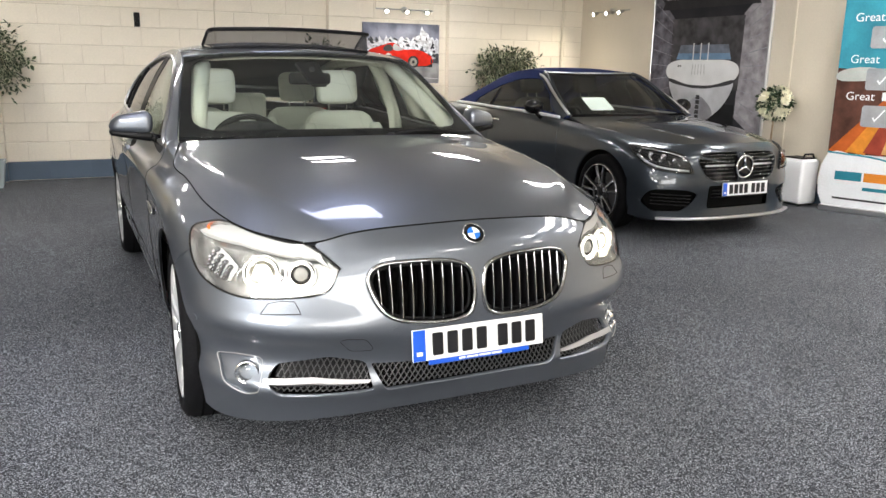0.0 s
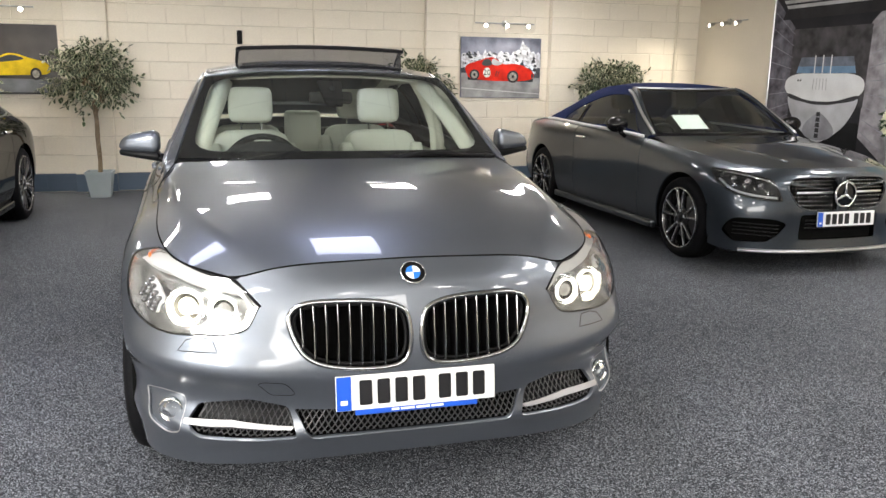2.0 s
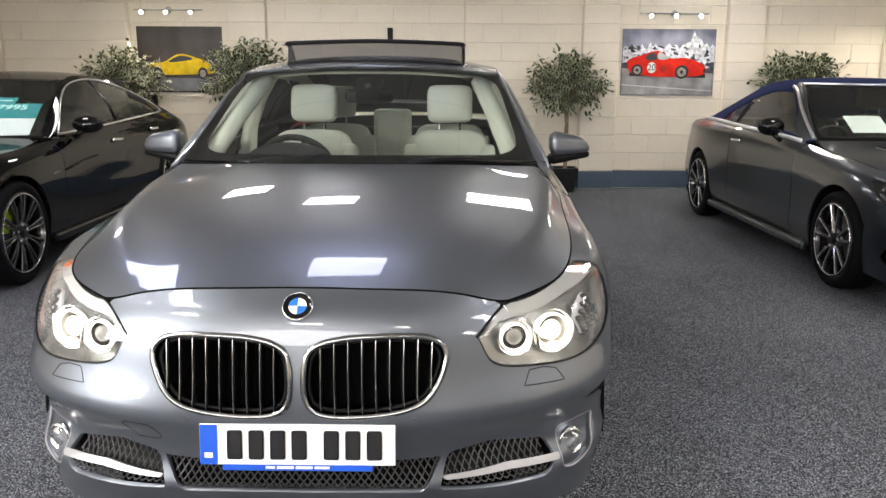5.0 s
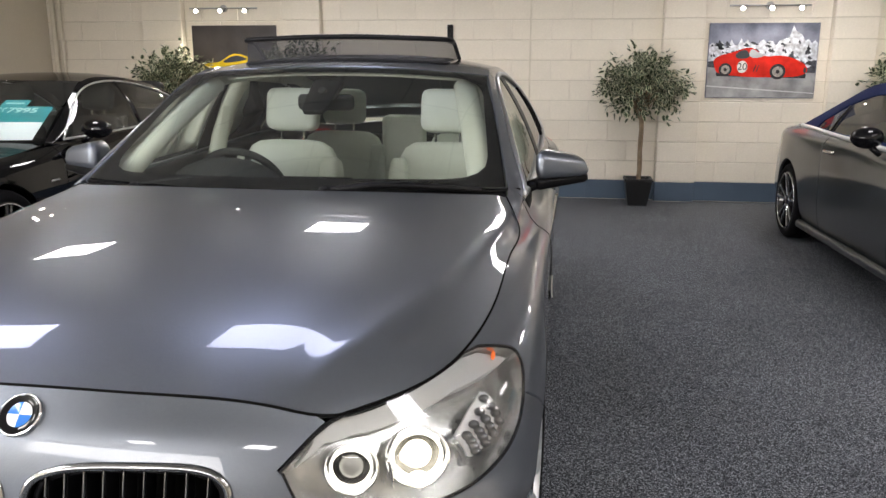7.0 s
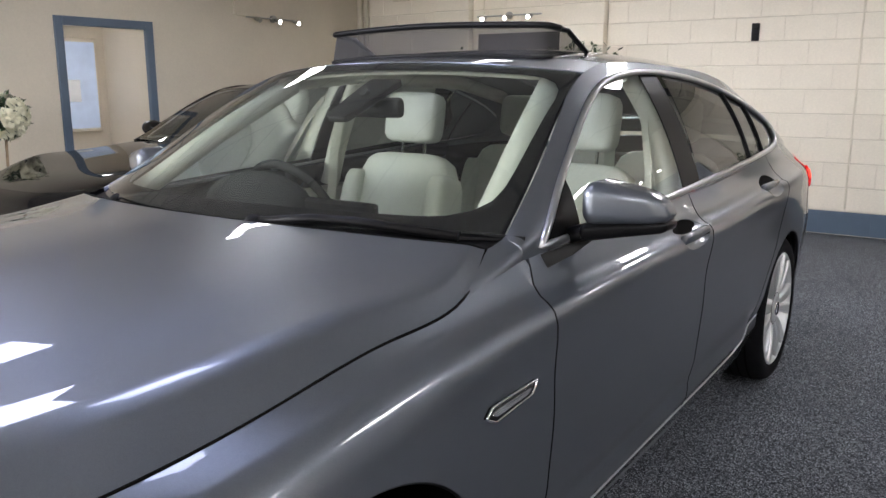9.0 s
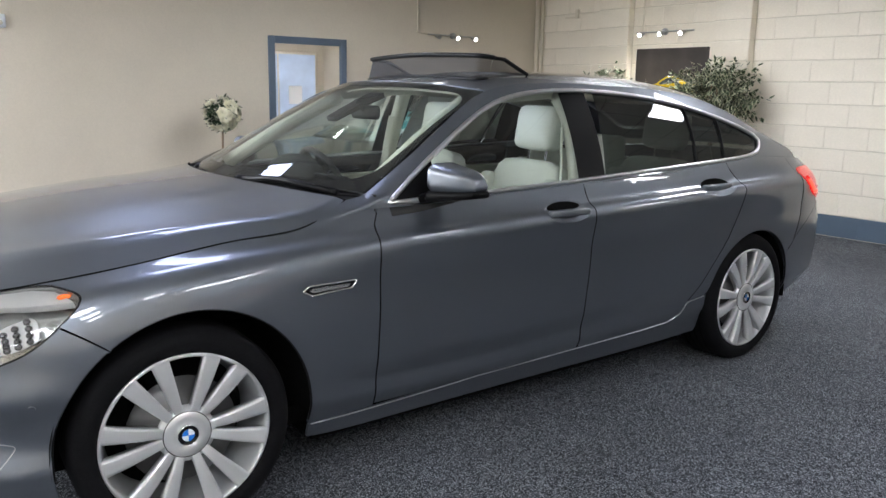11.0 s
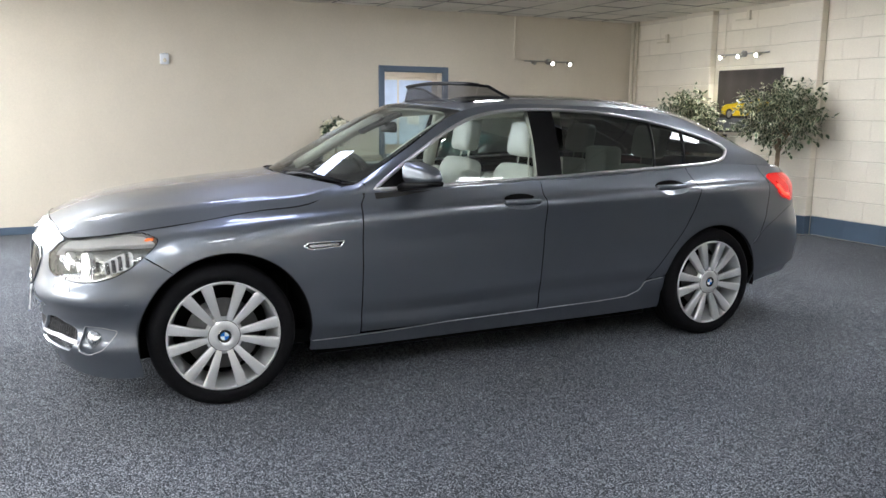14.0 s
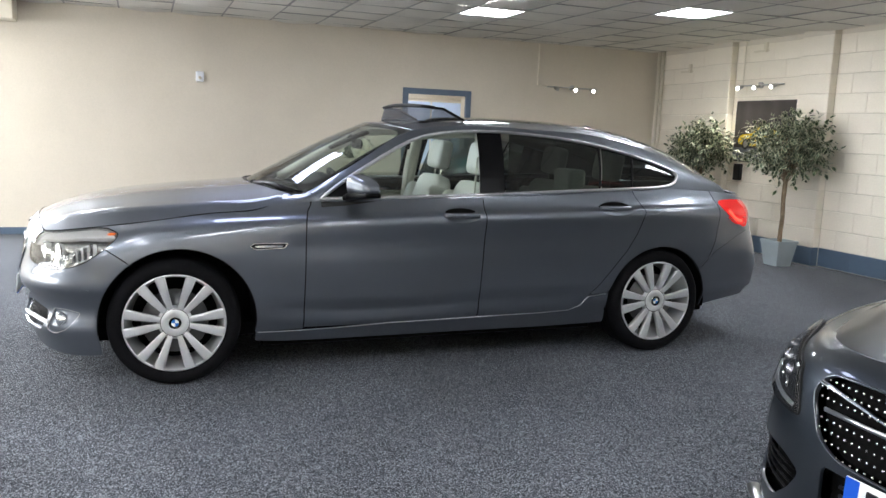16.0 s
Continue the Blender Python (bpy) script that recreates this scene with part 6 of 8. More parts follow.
b = tube_bm([pose(-.36, 1.30, .86, -62) @ Vector((.18 * math.cos(a), .18 * math.sin(a), 0)) for a in np.linspace(0, 2 * math.pi, 30, endpoint=False)], .015, 8, closed=True)
part("steering_wheel", b, M_CABIN, merc, smooth=True)
for sx in (-.36, .36):
    car_seat(merc, sx, 1.60, .46, M_CABIN, .5)
part("rear_bench", box_bm(-.6, .6, 2.3, 2.75, .4, .93, .08), M_CABIN, merc)
b = box_bm(-.15, .15, -.105, .105, 0, .002)
b.transform(pose(MX - .26, MY + .93, 1.055, 34, 0, 4))
tagged(part("paper_sheet", b, M_WHITE), "white price paper behind the convertible windscreen", "paper")
M_YPAIR = [(k * 72 + d, .012, .020) for k in range(5) for d in (-13, 13)]
for y in (0, 2.84):
    for s in (1, -1):
        w_ = wheel(merc, s * .893, y, .333, .247, .225, s, [(a, .020, .030) for a, _, _ in M_YPAIR], M_BLACKRIM, False, M_DISC, spin=20)
        rim_ob = [c for c in w_.children if c.name.startswith("rim")][0]
        for a, w0, w1 in M_YPAIR:
            a = radians(a + 20)
            p0, p1 = (-.008, .06 * math.cos(a), .06 * math.sin(a)), (.002, .232 * math.cos(a), .232 * math.sin(a))
            part("polished_edge", cyl_bm(p0, p1, .0035, .0055, 6), M_CHROME, rim_ob)
        part("polished_lip", tube_bm([(.004, .243 * math.cos(a), .243 * math.sin(a)) for a in np.linspace(0, 2 * math.pi, 48, endpoint=False)], .004, 6, closed=True), M_CHROME, rim_ob, smooth=True)

# ---------- the black saloon ----------
PX, PY = -3.42, 2.47
blk = thing("black_saloon", pose(PX, PY, 0), "gloss black sports saloon with a teal price sticker", "car")
RP = [
    [(0, -.93, .19), (.26, -.92, .19), (.48, -.88, .19), (.70, -.76, .19), (.85, -.58, .20), (.90, -.30, .22), (.905, .1, .22), (.90, .72, .22), (.895, 1.8, .22), (.90, 2.5, .23), (.92, 3.0, .25), (.88, 3.6, .28), (.72, 3.92, .30), (.4, 4.04, .30), (0, 4.06, .30)],
    [(0, -.95, .36), (.26, -.94, .36), (.48, -.89, .36), (.71, -.77, .36), (.86, -.57, .37), (.925, -.30, .38), (.945, .1, .38), (.925, .72, .38), (.92, 1.8, .38), (.935, 2.5, .39), (.96, 3.0, .40), (.91, 3.6, .43), (.75, 3.98, .44), (.4, 4.10, .44), (0, 4.12, .44)],
    [(0, -.93, .52), (.26, -.92, .52), (.48, -.87, .52), (.70, -.74, .53), (.85, -.53, .54), (.925, -.27, .55), (.955, .1, .55), (.925, .72, .56), (.915, 1.8, .56), (.935, 2.5, .57), (.967, 3.0, .58), (.915, 3.6, .60), (.75, 3.96, .61), (.4, 4.08, .61), (0, 4.10, .61)],
    [(0, -.88, .64), (.26, -.87, .64), (.46, -.82, .645), (.67, -.68, .66), (.81, -.47, .69), (.90, -.24, .71), (.945, .1, .72), (.92, .72, .72), (.918, 1.8, .73), (.938, 2.5, .74), (.965, 3.0, .75), (.905, 3.6, .77), (.73, 3.92, .78), (.4, 4.03, .78), (0, 4.05, .78)],
    [(0, -.82, .71), (.26, -.81, .71), (.45, -.75, .715), (.63, -.61, .74), (.76, -.41, .79), (.855, -.2, .83), (.90, .1, .845), (.895, .72, .85), (.90, 1.8, .87), (.915, 2.5, .89), (.92, 3.0, .90), (.85, 3.6, .91), (.68, 3.84, .91), (.4, 3.95, .92), (0, 3.97, .92)],
    [(0, -.77, .74), (.26, -.76, .74), (.43, -.70, .745), (.59, -.56, .77), (.70, -.37, .82), (.78, -.16, .87), (.815, .1, .885), (.82, .72, .92), (.845, 1.8, .96), (.845, 2.5, .985), (.82, 3.0, 1.0), (.75, 3.55, .99), (.62, 3.75, .985), (.38, 3.86, .99), (0, 3.88, .99)]]
PB = Bodywork(RP, [(0.0, .355, .39), (2.95, .36, .39)])
ps, PVM = PB.side, PB.side.vmax
pn = [(0.0, PVM)] + [(u, PVM) for u in np.linspace(.03, PB.top_u(-.36), 16)] + [tuple(p) for p in PB.uv([(-.36, .70), (-.37, .55), (-.38, .40)], .4)] + [(float(PB.uv([(-.38, .24)], .4)[0, 0]), 0)] + [(u, 0.0) for u in np.linspace(1.0, .02, 20)]
pn = np.array(pn)
panel("front_bumper", ps, [steps(np.concatenate([pn, flip_u(pn)[::-1][:-1]]), .035)], M_BLACKCAR, blk)
fp = np.array([0, .3, .58, .82, 1]) * PB.top_u(-.54)
hood_p = Patch([[tuple(p) for p in ps.at(fp, np.full(5, PVM))], cross_row(-.60, .79, PB.edge(-.40), 2.4), cross_row(-.25, .85, PB.edge(-.15), 2.2), cross_row(.15, .905, PB.edge(.2), 2.4), cross_row(.52, .95, (.77, .70, .935), 2.6)])
panel("bonnet", hood_p, [box_loop(-hood_p.umax + .003, hood_p.umax - .003, .003, hood_p.vmax)], M_BLACKCAR, blk, depth=.02)
P_BELT = [(.82, .72, .92), (.835, 1.2, .94), (.845, 1.8, .96), (.845, 2.5, .985), (.82, 3.0, 1.0), (.76, 3.5, .99)]
P_RAIL = [(.775, .70, .945), (.685, 1.12, 1.19), (.60, 1.48, 1.355), (.575, 1.95, 1.385), (.60, 2.65, 1.30), (.70, 3.4, 1.02)]


def p_between(f, bulge):
    return [tuple(np.array(a) * (1 - f) + np.array(b) * f + np.array((bulge, 0, bulge * .5)) * 4 * f * (1 - f)) for a, b in zip(P_BELT, P_RAIL)]


p_up = Patch([P_BELT, p_between(.35, .02), p_between(.7, .02), P_RAIL], mirror=False)


def p_rail(y):
    q = np.linspace(0, p_up.umax, 400)
    p = p_up.at(q, np.full_like(q, p_up.vmax))
    return p[np.abs(p[:, 1] - y).argmin()]


scr_p = Patch([cross_row(.54, .945, p_rail(.70), 2.2), cross_row(.93, 1.155, p_rail(1.05), 2.2), cross_row(1.38, 1.36, p_rail(1.48), 2.2)])
panel("windscreen", scr_p, [box_loop(-scr_p.umax + .02, scr_p.umax - .02, .02, scr_p.vmax)], M_SIDEGLASS, blk, depth=.004)
top_p = Patch([cross_row(1.38, 1.362, p_rail(1.485), 2.2), cross_row(1.9, 1.42, p_rail(1.9), 2.6), cross_row(2.4, 1.40, p_rail(2.35), 2.6), cross_row(2.95, 1.27, p_rail(2.8), 2.6), cross_row(3.45, 1.08, p_rail(3.15), 2.4), cross_row(3.86, .99, (.70, 3.45, 1.0), 2.0)])
panel("roof_skin", top_p, [box_loop(-top_p.umax, top_p.umax, 0, top_p.vmax)], M_BLACKCAR, blk)
for s in (1, -1):
    panel("front_wing", ps, [both(PB.span(-.356, .70), s)], M_BLACKCAR, blk)
    dr = panel("front_door", ps, [both(PB.span(.705, 1.86), s)], M_BLACKCAR, blk)
    dq = panel("rear_door", ps, [both(PB.span(1.866, 2.62), s)], M_BLACKCAR, blk)
    panel("rear_quarter", ps, [both(PB.span(2.626, 3.62), s)], M_BLACKCAR, blk)
    panel("rear_bumper", ps, [both(box_loop(PB.top_u(3.62) + .02, ps.umax - .001, 0, PVM, .05), s)], M_BLACKCAR, blk, lift=-.001)
    up = Half(p_up, s)
    win_line = bend([(.84, .955), (1.08, 1.12), (1.35, 1.275), (1.65, 1.345), (2.0, 1.352), (2.4, 1.30), (2.8, 1.19), (3.10, 1.075), (3.16, 1.035)], 5)
    win = p_up.find(np.concatenate([win_line, [(3.05, 1.018), (2.5, 1.003), (1.8, .98), (1.2, .96)]]), (1, 2))
    panel("window_frame_panel", up, [box_loop(0, p_up.umax, 0, p_up.vmax), win], M_BLACKCAR, blk)
    panel("side_window", up, [win], M_SIDEGLASS, dr, lift=-.007, depth=.003)
    trim_line("door_pillar", up, p_up.find([(1.93, .98), (1.95, 1.15), (1.93, 1.36)], (1, 2)), .028, M_GLOSSBLK, blk, lift=-.02)
    trim_line("window_surround", up, win, .008, M_SATIN, blk, closed=True, lift=.001, label="satin bright window surround")
    hub = new("door_mirror")
    hub.parent = blk
    hub.matrix_basis = pose(s * .98, 1.02, 1.02)
    b = ball_bm((0, 0, 0), (.12, .08, .068), u=20, v=14)
    part("shell", b, M_BLACKCAR, hub, smooth=True)
    part("stem", tube_bm([(-s * .04, 0, -.05), (-s * .12, .0, -.095)], .018, 8), M_BLACKCAR, hub, smooth=True)
    for d_, y, z in ((dr, 1.72, .845), (dq, 2.56, .885)):
        b = box_bm(-.014, .014, -.10, .10, -.016, .016, .012, 3)
        x_ = float(ps.at(*PB.uv([(y, z)]).T)[0][0])
        b.transform(pose(s * (x_ + .010), y, z))
        part("door_handle", b, M_CHROME, d_, smooth=True)
    for cy, cz, r in PB.arches:
        prof = arc(cy, cz, r + .006, -20, 200, 26)
        n = len(prof)
        link_mesh("arch_liner", [(s * .90, y, z) for y, z in prof] + [(s * .58, y, z) for y, z in prof] + [(s * .58, cy, cz)], [(i, i + 1, n + i + 1, n + i) for i in range(n - 1)] + [(n + i, n + i + 1, 2 * n) for i in range(n - 1)], M_DARK, blk)
    b = box_bm(-.03, .03, .45, 2.5, .19, .26, .02, 2)
    bmesh.ops.translate(b, vec=(s * .91, 0, 0), verts=b.verts)
    part("side_skirt", b, M_BLACKCAR, blk)
    # small bright script on the wing, unreadable
    for k in range(3):
        c = PB.uv([(.50 + k * .035, .70)])
        trim_line("script_bar", ps, [c[0], c[0] + np.array((.026, .002))], .006, M_SATIN, blk, side=s, lift=.002)
    trim_line("wing_blade", ps, PB.uv([(.72, .70), (1.0, .73), (1.3, .75)]), .007, M_GLOSSBLK, blk, side=s)
M_LIME = mat("lime_caliper_paint", (.45, .75, .02), rough=.35, vary=.05)
CROSS = [(k * 36 + d, .012, .018) for k in range(10) for d in (-5, 5)]
for y in (0, 2.95):
    for s in (1, -1):
        w_ = wheel(blk, s * .945, y, .355, .272, .26, s, CROSS, M_BLACKRIM, False, M_DISC, spin=8, caliper=(M_LIME, 100 if s > 0 else 10))
        rim_ob = [c for c in w_.children if c.name.startswith("rim")][0]
        part("polished_lip", tube_bm([(.004, .266 * math.cos(a), .266 * math.sin(a)) for a in np.linspace(0, 2 * math.pi, 48, endpoint=False)], .0035, 6, closed=True), M_CHROME, rim_ob, smooth=True)
part("underbody", box_bm(-.85, .85, -.6, 3.7, .18, .26, .02), M_DARK, blk)
part("engine_bay", box_bm(-.6, .6, -.6, .45, .26, .62, .02), M_DARK, blk)
link_mesh("dashboard", [(x, y, z) for x in (-.74, .74) for y, z in ((.60, .90), (1.0, .945), (1.15, .88), (1.1, .5), (.60, .5))], [(0, 1, 6, 5), (1, 2, 7, 6), (2, 3, 8, 7), (0, 5, 9, 4)], M_CABIN, blk)
for sx in (-.38, .38):
    car_seat(blk, sx, 1.65, .44, M_CABIN, .5)
    car_seat(blk, sx, 2.55, .46, M_CABIN, .5)
# price sticker behind the windscreen
M_TEAL = mat("teal_sticker", (.01, .30, .34), rough=.4, vary=.05)
M_PALE = mat("pale_teal_print", (.55, .80, .80), rough=.4, vary=0)


def on_screen(name, material, u0, u1, v0, v1, parent, lift):
    return panel(name, scr_p, [box_loop(u0, u1, v0, v1, .05)], material, parent, lift=lift, depth=.001)


sticker = on_screen("price_sticker", M_TEAL, .10, .62, .17, .50, blk, -.010)
on_screen("sticker_tab", M_TEAL, .22, .42, .50, .60, sticker, -.010)
on_screen("lettering_bar", M_PALE, .25, .39, .535, .555, sticker, -.0075)
cu = bpy.data.curves.new("price_figures", "FONT")
cu.body, cu.size, cu.align_x, cu.align_y, cu.space_character = "£67995", .10, "CENTER", "CENTER", 1.0
cu.offset = .0035
tmp = new("price_text", cu)
me = bpy.data.meshes.new_from_object(tmp.evaluated_get(bpy.context.evaluated_depsgraph_get()))
bpy.data.objects.remove(tmp)
me.materials.clear()
me.materials.append(M_PALE)
pc, pr, pu = [Vector(scr_p.at([u_], [v_])[0]) for u_, v_ in ((.37, .425), (.41, .425), (.37, .465))]
du, dv = .04 / (pr - pc).length, .04 / (pu - pc).length
for v in me.vertices:
    at_u, at_v = [.37 + v.co.x * 1.1 * du], [.425 + v.co.y * dv]
    out_ = Vector(scr_p.normal(at_u, at_v)[0])
    v.co = Vector(scr_p.at(at_u, at_v)[0]) - out_ * (.002 if out_.z > 0 else -.002)
digits = new("price_figures", me)
digits.parent = sticker
on_screen("lettering_bar", M_PALE, .14, .30, .27, .29, sticker, -.0075)
on_screen("paper_slip", M_WHITE, .32, .62, .04, .27, blk, -.0065)

# ---------- fittings and loose things of the showroom ----------
PILASTERS = [(-4.06, -3.56), (-2.33, -1.86), (2.03, 2.47), (3.79, 4.24)]
YP = Y1 - 0.11
piers = []
for a, b in PILASTERS:
    piers.append((tagged(part("pilaster", box_bm(a + .004, b - .004, YP + .008, Y1 + .02, 0, H + .02), M_MORTAR), "square cream blockwork pilaster with a blue-grey base", "pilaster", kind="structure"), a, b))

# skirting and door surround on the plain walls
setting("baseboard_west", box_bm(X0 - .002, X0 + .014, Y0, DOOR_A - .075, 0, .085, .004, 1), M_BLUE, "low blue-grey painted skirting board", "skirting")
setting("baseboard_west_far", box_bm(X0 - .002, X0 + .014, DOOR_B + .075, Y1, 0, .085, .004, 1), M_BLUE, "low blue-grey painted skirting board", "skirting")
setting("baseboard_east", box_bm(X1 - .014, X1 + .002, Y0, Y1, 0, .22, .004, 1), M_BLUE, "tall blue-grey painted skirting", "skirting")
M_FRAMEBLUE = mat("door_frame_blue_paint", (.10, .14, .20), rough=.4, vary=.06, scale=5, grain=.04, bump=.1)
bm = box_bm(X0 - .03, X0 + .022, DOOR_A - .07, DOOR_A + .01, 0, DOOR_T + .07, .005, 1)
box_bm(X0 - .03, X0 + .022, DOOR_B - .01, DOOR_B + .07, 0, DOOR_T + .07, .005, 1, bm=bm)
box_bm(X0 - .03, X0 + .024, DOOR_A + .01, DOOR_B - .01, DOOR_T - .01, DOOR_T + .07, .005, 1, bm=bm)
setting("door_1", bm, M_FRAMEBLUE, "blue-grey painted door surround round an open doorway", "door frame")
# the room beyond the doorway
bm = box_bm(X0 - 2.6, X0 - 2.5, 2.2, 6.2, 0, 2.6)
box_bm(X0 - 2.5, X0 - .2, 2.2, 2.3, 0, 2.6, bm=bm)
box_bm(X0 - 2.5, X0 - .2, 5.3, 5.4, 0, 2.6, bm=bm)
setting("back_room_wall", bm, M_CREAM, "cream walls of the room behind the doorway", "wall")
setting("back_room_floor", box_bm(X0 - 2.6, X0 - .2, 2.2, 5.4, -.1, 0), M_CARPET, "grey carpet of the room behind", "carpet")
setting("back_room_ceiling", box_bm(X0 - 2.6, X0 - .2, 2.2, 5.4, 2.45, 2.55), M_TILE, "plain ceiling of the room behind", "ceiling")
M_OFFICEGLASS = mat("office_window_light", (.34, .40, .50), rough=.25, vary=.25, scale=3, emit=(.62, .76, 1.0), power=.28)
wn = tagged(part("window_1", box_bm(X0 - 2.5, X0 - 2.46, 3.86, 5.18, .8, 1.96, .01, 1), M_CREAM), "blue-grey framed office window with daylight", "window", kind="structure")
for k in range(2):
    part("pane", box_bm(X0 - 2.456, X0 - 2.45, 3.90 + k * .63, 4.50 + k * .63, .85, 1.91), M_OFFICEGLASS, wn, "bright daylit pane")
    part("notice", box_bm(X0 - 2.448, X0 - 2.446, 4.02 + k * .66, 4.24 + k * .66, 1.18, 1.45), M_WHITE, wn, "white paper notice")
# unseen lamp, added so that the back room is lit
back = thing("ceiling_light", pose(X0 - 1.3, 3.9, 2.45), "unseen square white light added to brighten the back room", "ceiling light")
part("diffuser", box_bm(-.28, .28, -.28, .28, -.02, -.012), M_PANEL, back)
part("frame", box_bm(-.30, .30, -.30, .30, -.012, 0), M_WHITE, back)

# spotlights on the walls
M_SPOT = mat("spot_glow", (1, 1, 1), rough=.4, vary=0, emit=(1, .96, .86), power=26)
M_GREYMETAL = mat("brushed_spot_metal", (.45, .45, .44), rough=.35, metal=.9, vary=.06)
M_CONDUIT = mat("cream_painted_trunking", (.74, .68, .56), rough=.5, vary=.05)


def spot_bar(m, offset=0, power=6, reach=.16):
    """A rail on the wall with three swivelling spots; the wall is at y = 0, the room at y < 0."""
    t = thing("spotlight_rail", m, "grey metal wall rail with three small lit spotlights", "spotlights", "wall spotlights")
    part("rail", cyl_bm((-.42, -.035, 0), (.42, -.035, 0), .009, seg=10), M_GREYMETAL, t)
    part("rose", cyl_bm((0, 0, 0), (0, -.035, 0), .04, seg=20), M_GREYMETAL, t)
    for k, x in enumerate((-.30, 0, .30)):
        h = part("spot_head", cyl_bm((x, -.05, -.01), (x, -.13, -.035), .020, .028, 16), M_GREYMETAL, t)
        if k >= offset:
            lamp_ = bpy.data.lights.new("spot_beam", "SPOT")
            lamp_.energy, lamp_.color, lamp_.spot_size, lamp_.spot_blend, lamp_.shadow_soft_size = power, (1, .93, .80), radians(120), .9, .02
            beam = new("spot_beam", lamp_)
            beam.matrix_world = m @ look((x, -.15, -.04), (x, -.13 - reach, -.9))
            part("spot_lens", ball_bm((x, -.131, -.035), (.024, .010, .024), u=14, v=8), M_SPOT, h, "glowing spot lens", smooth=True)
        part("swivel", cyl_bm((x, -.035, 0), (x, -.06, -.012), .008, seg=8), M_GREYMETAL, h)
    return t


spot_bar(pose(-3.06, Y1, 2.165), power=34, reach=.45)
spot_bar(pose(3.14, Y1, 2.15), power=16, reach=.3)
spot_bar(pose(X0, 5.86, 2.13, 0, 0, 90), offset=1, power=15, reach=.9)
spot_bar(pose(X1, 6.60, 2.22, 0, 0, -90), power=32, reach=.6)


def trunking(points, r=.012):
    return tagged(part("cable_conduit", tube_bm(points, r, 6), M_CONDUIT), "thin cream cable conduit fixed to the wall", "conduit", "wall conduits")


trunking([(-3.40, Y1 - .014, 2.18), (-3.40, Y1 - .014, 2.74)], .008)
trunking([(X0 + .014, 5.29, 2.745), (X0 + .014, 5.29, 2.15), (X0 + .014, 5.55, 2.13)], .014)
trunking([(2.72, Y1 - .014, 2.16), (2.72, Y1 - .014, 2.74)], .008)
trunking([(.58, Y1 - .012, .25), (.58, Y1 - .012, 2.74)], .009)
trunking([(X1 - .012, 3.32, .3), (X1 - .012, 3.32, 2.74)], .010)
trunking([(5.75, Y1 - .02, .24), (5.75, Y1 - .02, 2.74)], .02)
for dx, r in ((.10, .030), (.20, .022)):
    tagged(part("corner_pipe", cyl_bm((X0 + dx, Y1 - .045, .23), (X0 + dx, Y1 - .045, H), r, seg=16), M_CONDUIT, smooth=True), "cream painted upright pipe in the corner", "pipe", "corner pipes")
for x, z in ((-3.12, 2.60), (-4.62, 2.42)):
    br = thing("wall_bracket", pose(x, Y1, z), "small cream metal bracket on the wall", "bracket", "wall brackets")
    part("plate", box_bm(-.14, .14, -.012, 0, -.012, .012, .003, 1), M_CONDUIT, br)
    part("peg", box_bm(.08, .13, -.05, -.012, -.02, .10, .004, 1), M_CONDUIT, br)
# black switch box, sensor, dark box, trunking at the far end
sw_ = thing("black_wall_box", pose(-.337, Y1, 1.80), "small black wall-mounted switch box", "switch box")
part("case", box_bm(-.032, .032, -.05, 0, 0, .165, .006, 2), M_BLACK, sw_)
part("lever", box_bm(-.014, .014, -.07, -.05, .05, .12, .004, 1), M_BLACK, sw_)
sn = thing("alarm_sensor", pose(X0, .53, 1.99, 0, 0, 90), "small white alarm sensor on the cream wall", "sensor")
part("case", box_bm(-.05, .05, -.05, 0, -.065, .06, .014, 3), M_WHITE, sn, smooth=True)
part("eye", ball_bm((0, -.05, -.02), (.022, .012, .022), u=12, v=8), M_CONDUIT, sn, smooth=True)
part("mount", cyl_bm((0, 0, .04), (0, -.03, .05), .018, seg=10), M_WHITE, sn)
bx = thing("dark_wall_box", pose(-3.33, Y1, .92), "small dark box below the picture", "wall box")
part("case", box_bm(-.06, .06, -.06, 0, 0, .22, .008, 2), M_BLACK, bx)
part("lid", box_bm(-.05, .05, -.066, -.06, .02, .2, .002, 1), M_CABIN, bx)
tagged(part("ceiling_duct", box_bm(X0, X0 + .35, -3.4, -1.5, 2.49, H - .004, .01, 1), M_CONDUIT), "boxed cream duct under the ceiling at the wall", "duct")


# ---------- pictures ----------
def flat_shape(name, outline, x_off, material, parent, m, hole=None):
    """A filled outline in the picture's plane: x to the right, z up, a little in front of the canvas."""
    from mathutils.geometry import delaunay_2d_cdt
    o = np.asarray(outline, float)
    a = 0.5 * np.sum(o[:, 0] * np.roll(o[:, 1], -1) - o[:, 1] * np.roll(o[:, 0], -1))
    if a < 0:
        o = o[::-1]
    vs, _, fs, *_ = delaunay_2d_cdt([Vector(p) for p in o], [], [list(range(len(o)))], 1, 1e-6)
    ob = link_mesh(name, [(v.x, -x_off, v.y) for v in vs], [tuple(f) for f in fs], material, parent)
    return ob


def disc(cx, cz, r, n=28, sx=1.0):
    return [(cx + sx * r * math.cos(a), cz + r * math.sin(a)) for a in np.linspace(0, 2 * math.pi, n, endpoint=False)]


def pic_mat(name, colour, vary=.15, scale=5):
    return mat(name, colour, rough=.6, vary=vary, scale=scale, grain=.05, grain_scale=80, spec=.2)


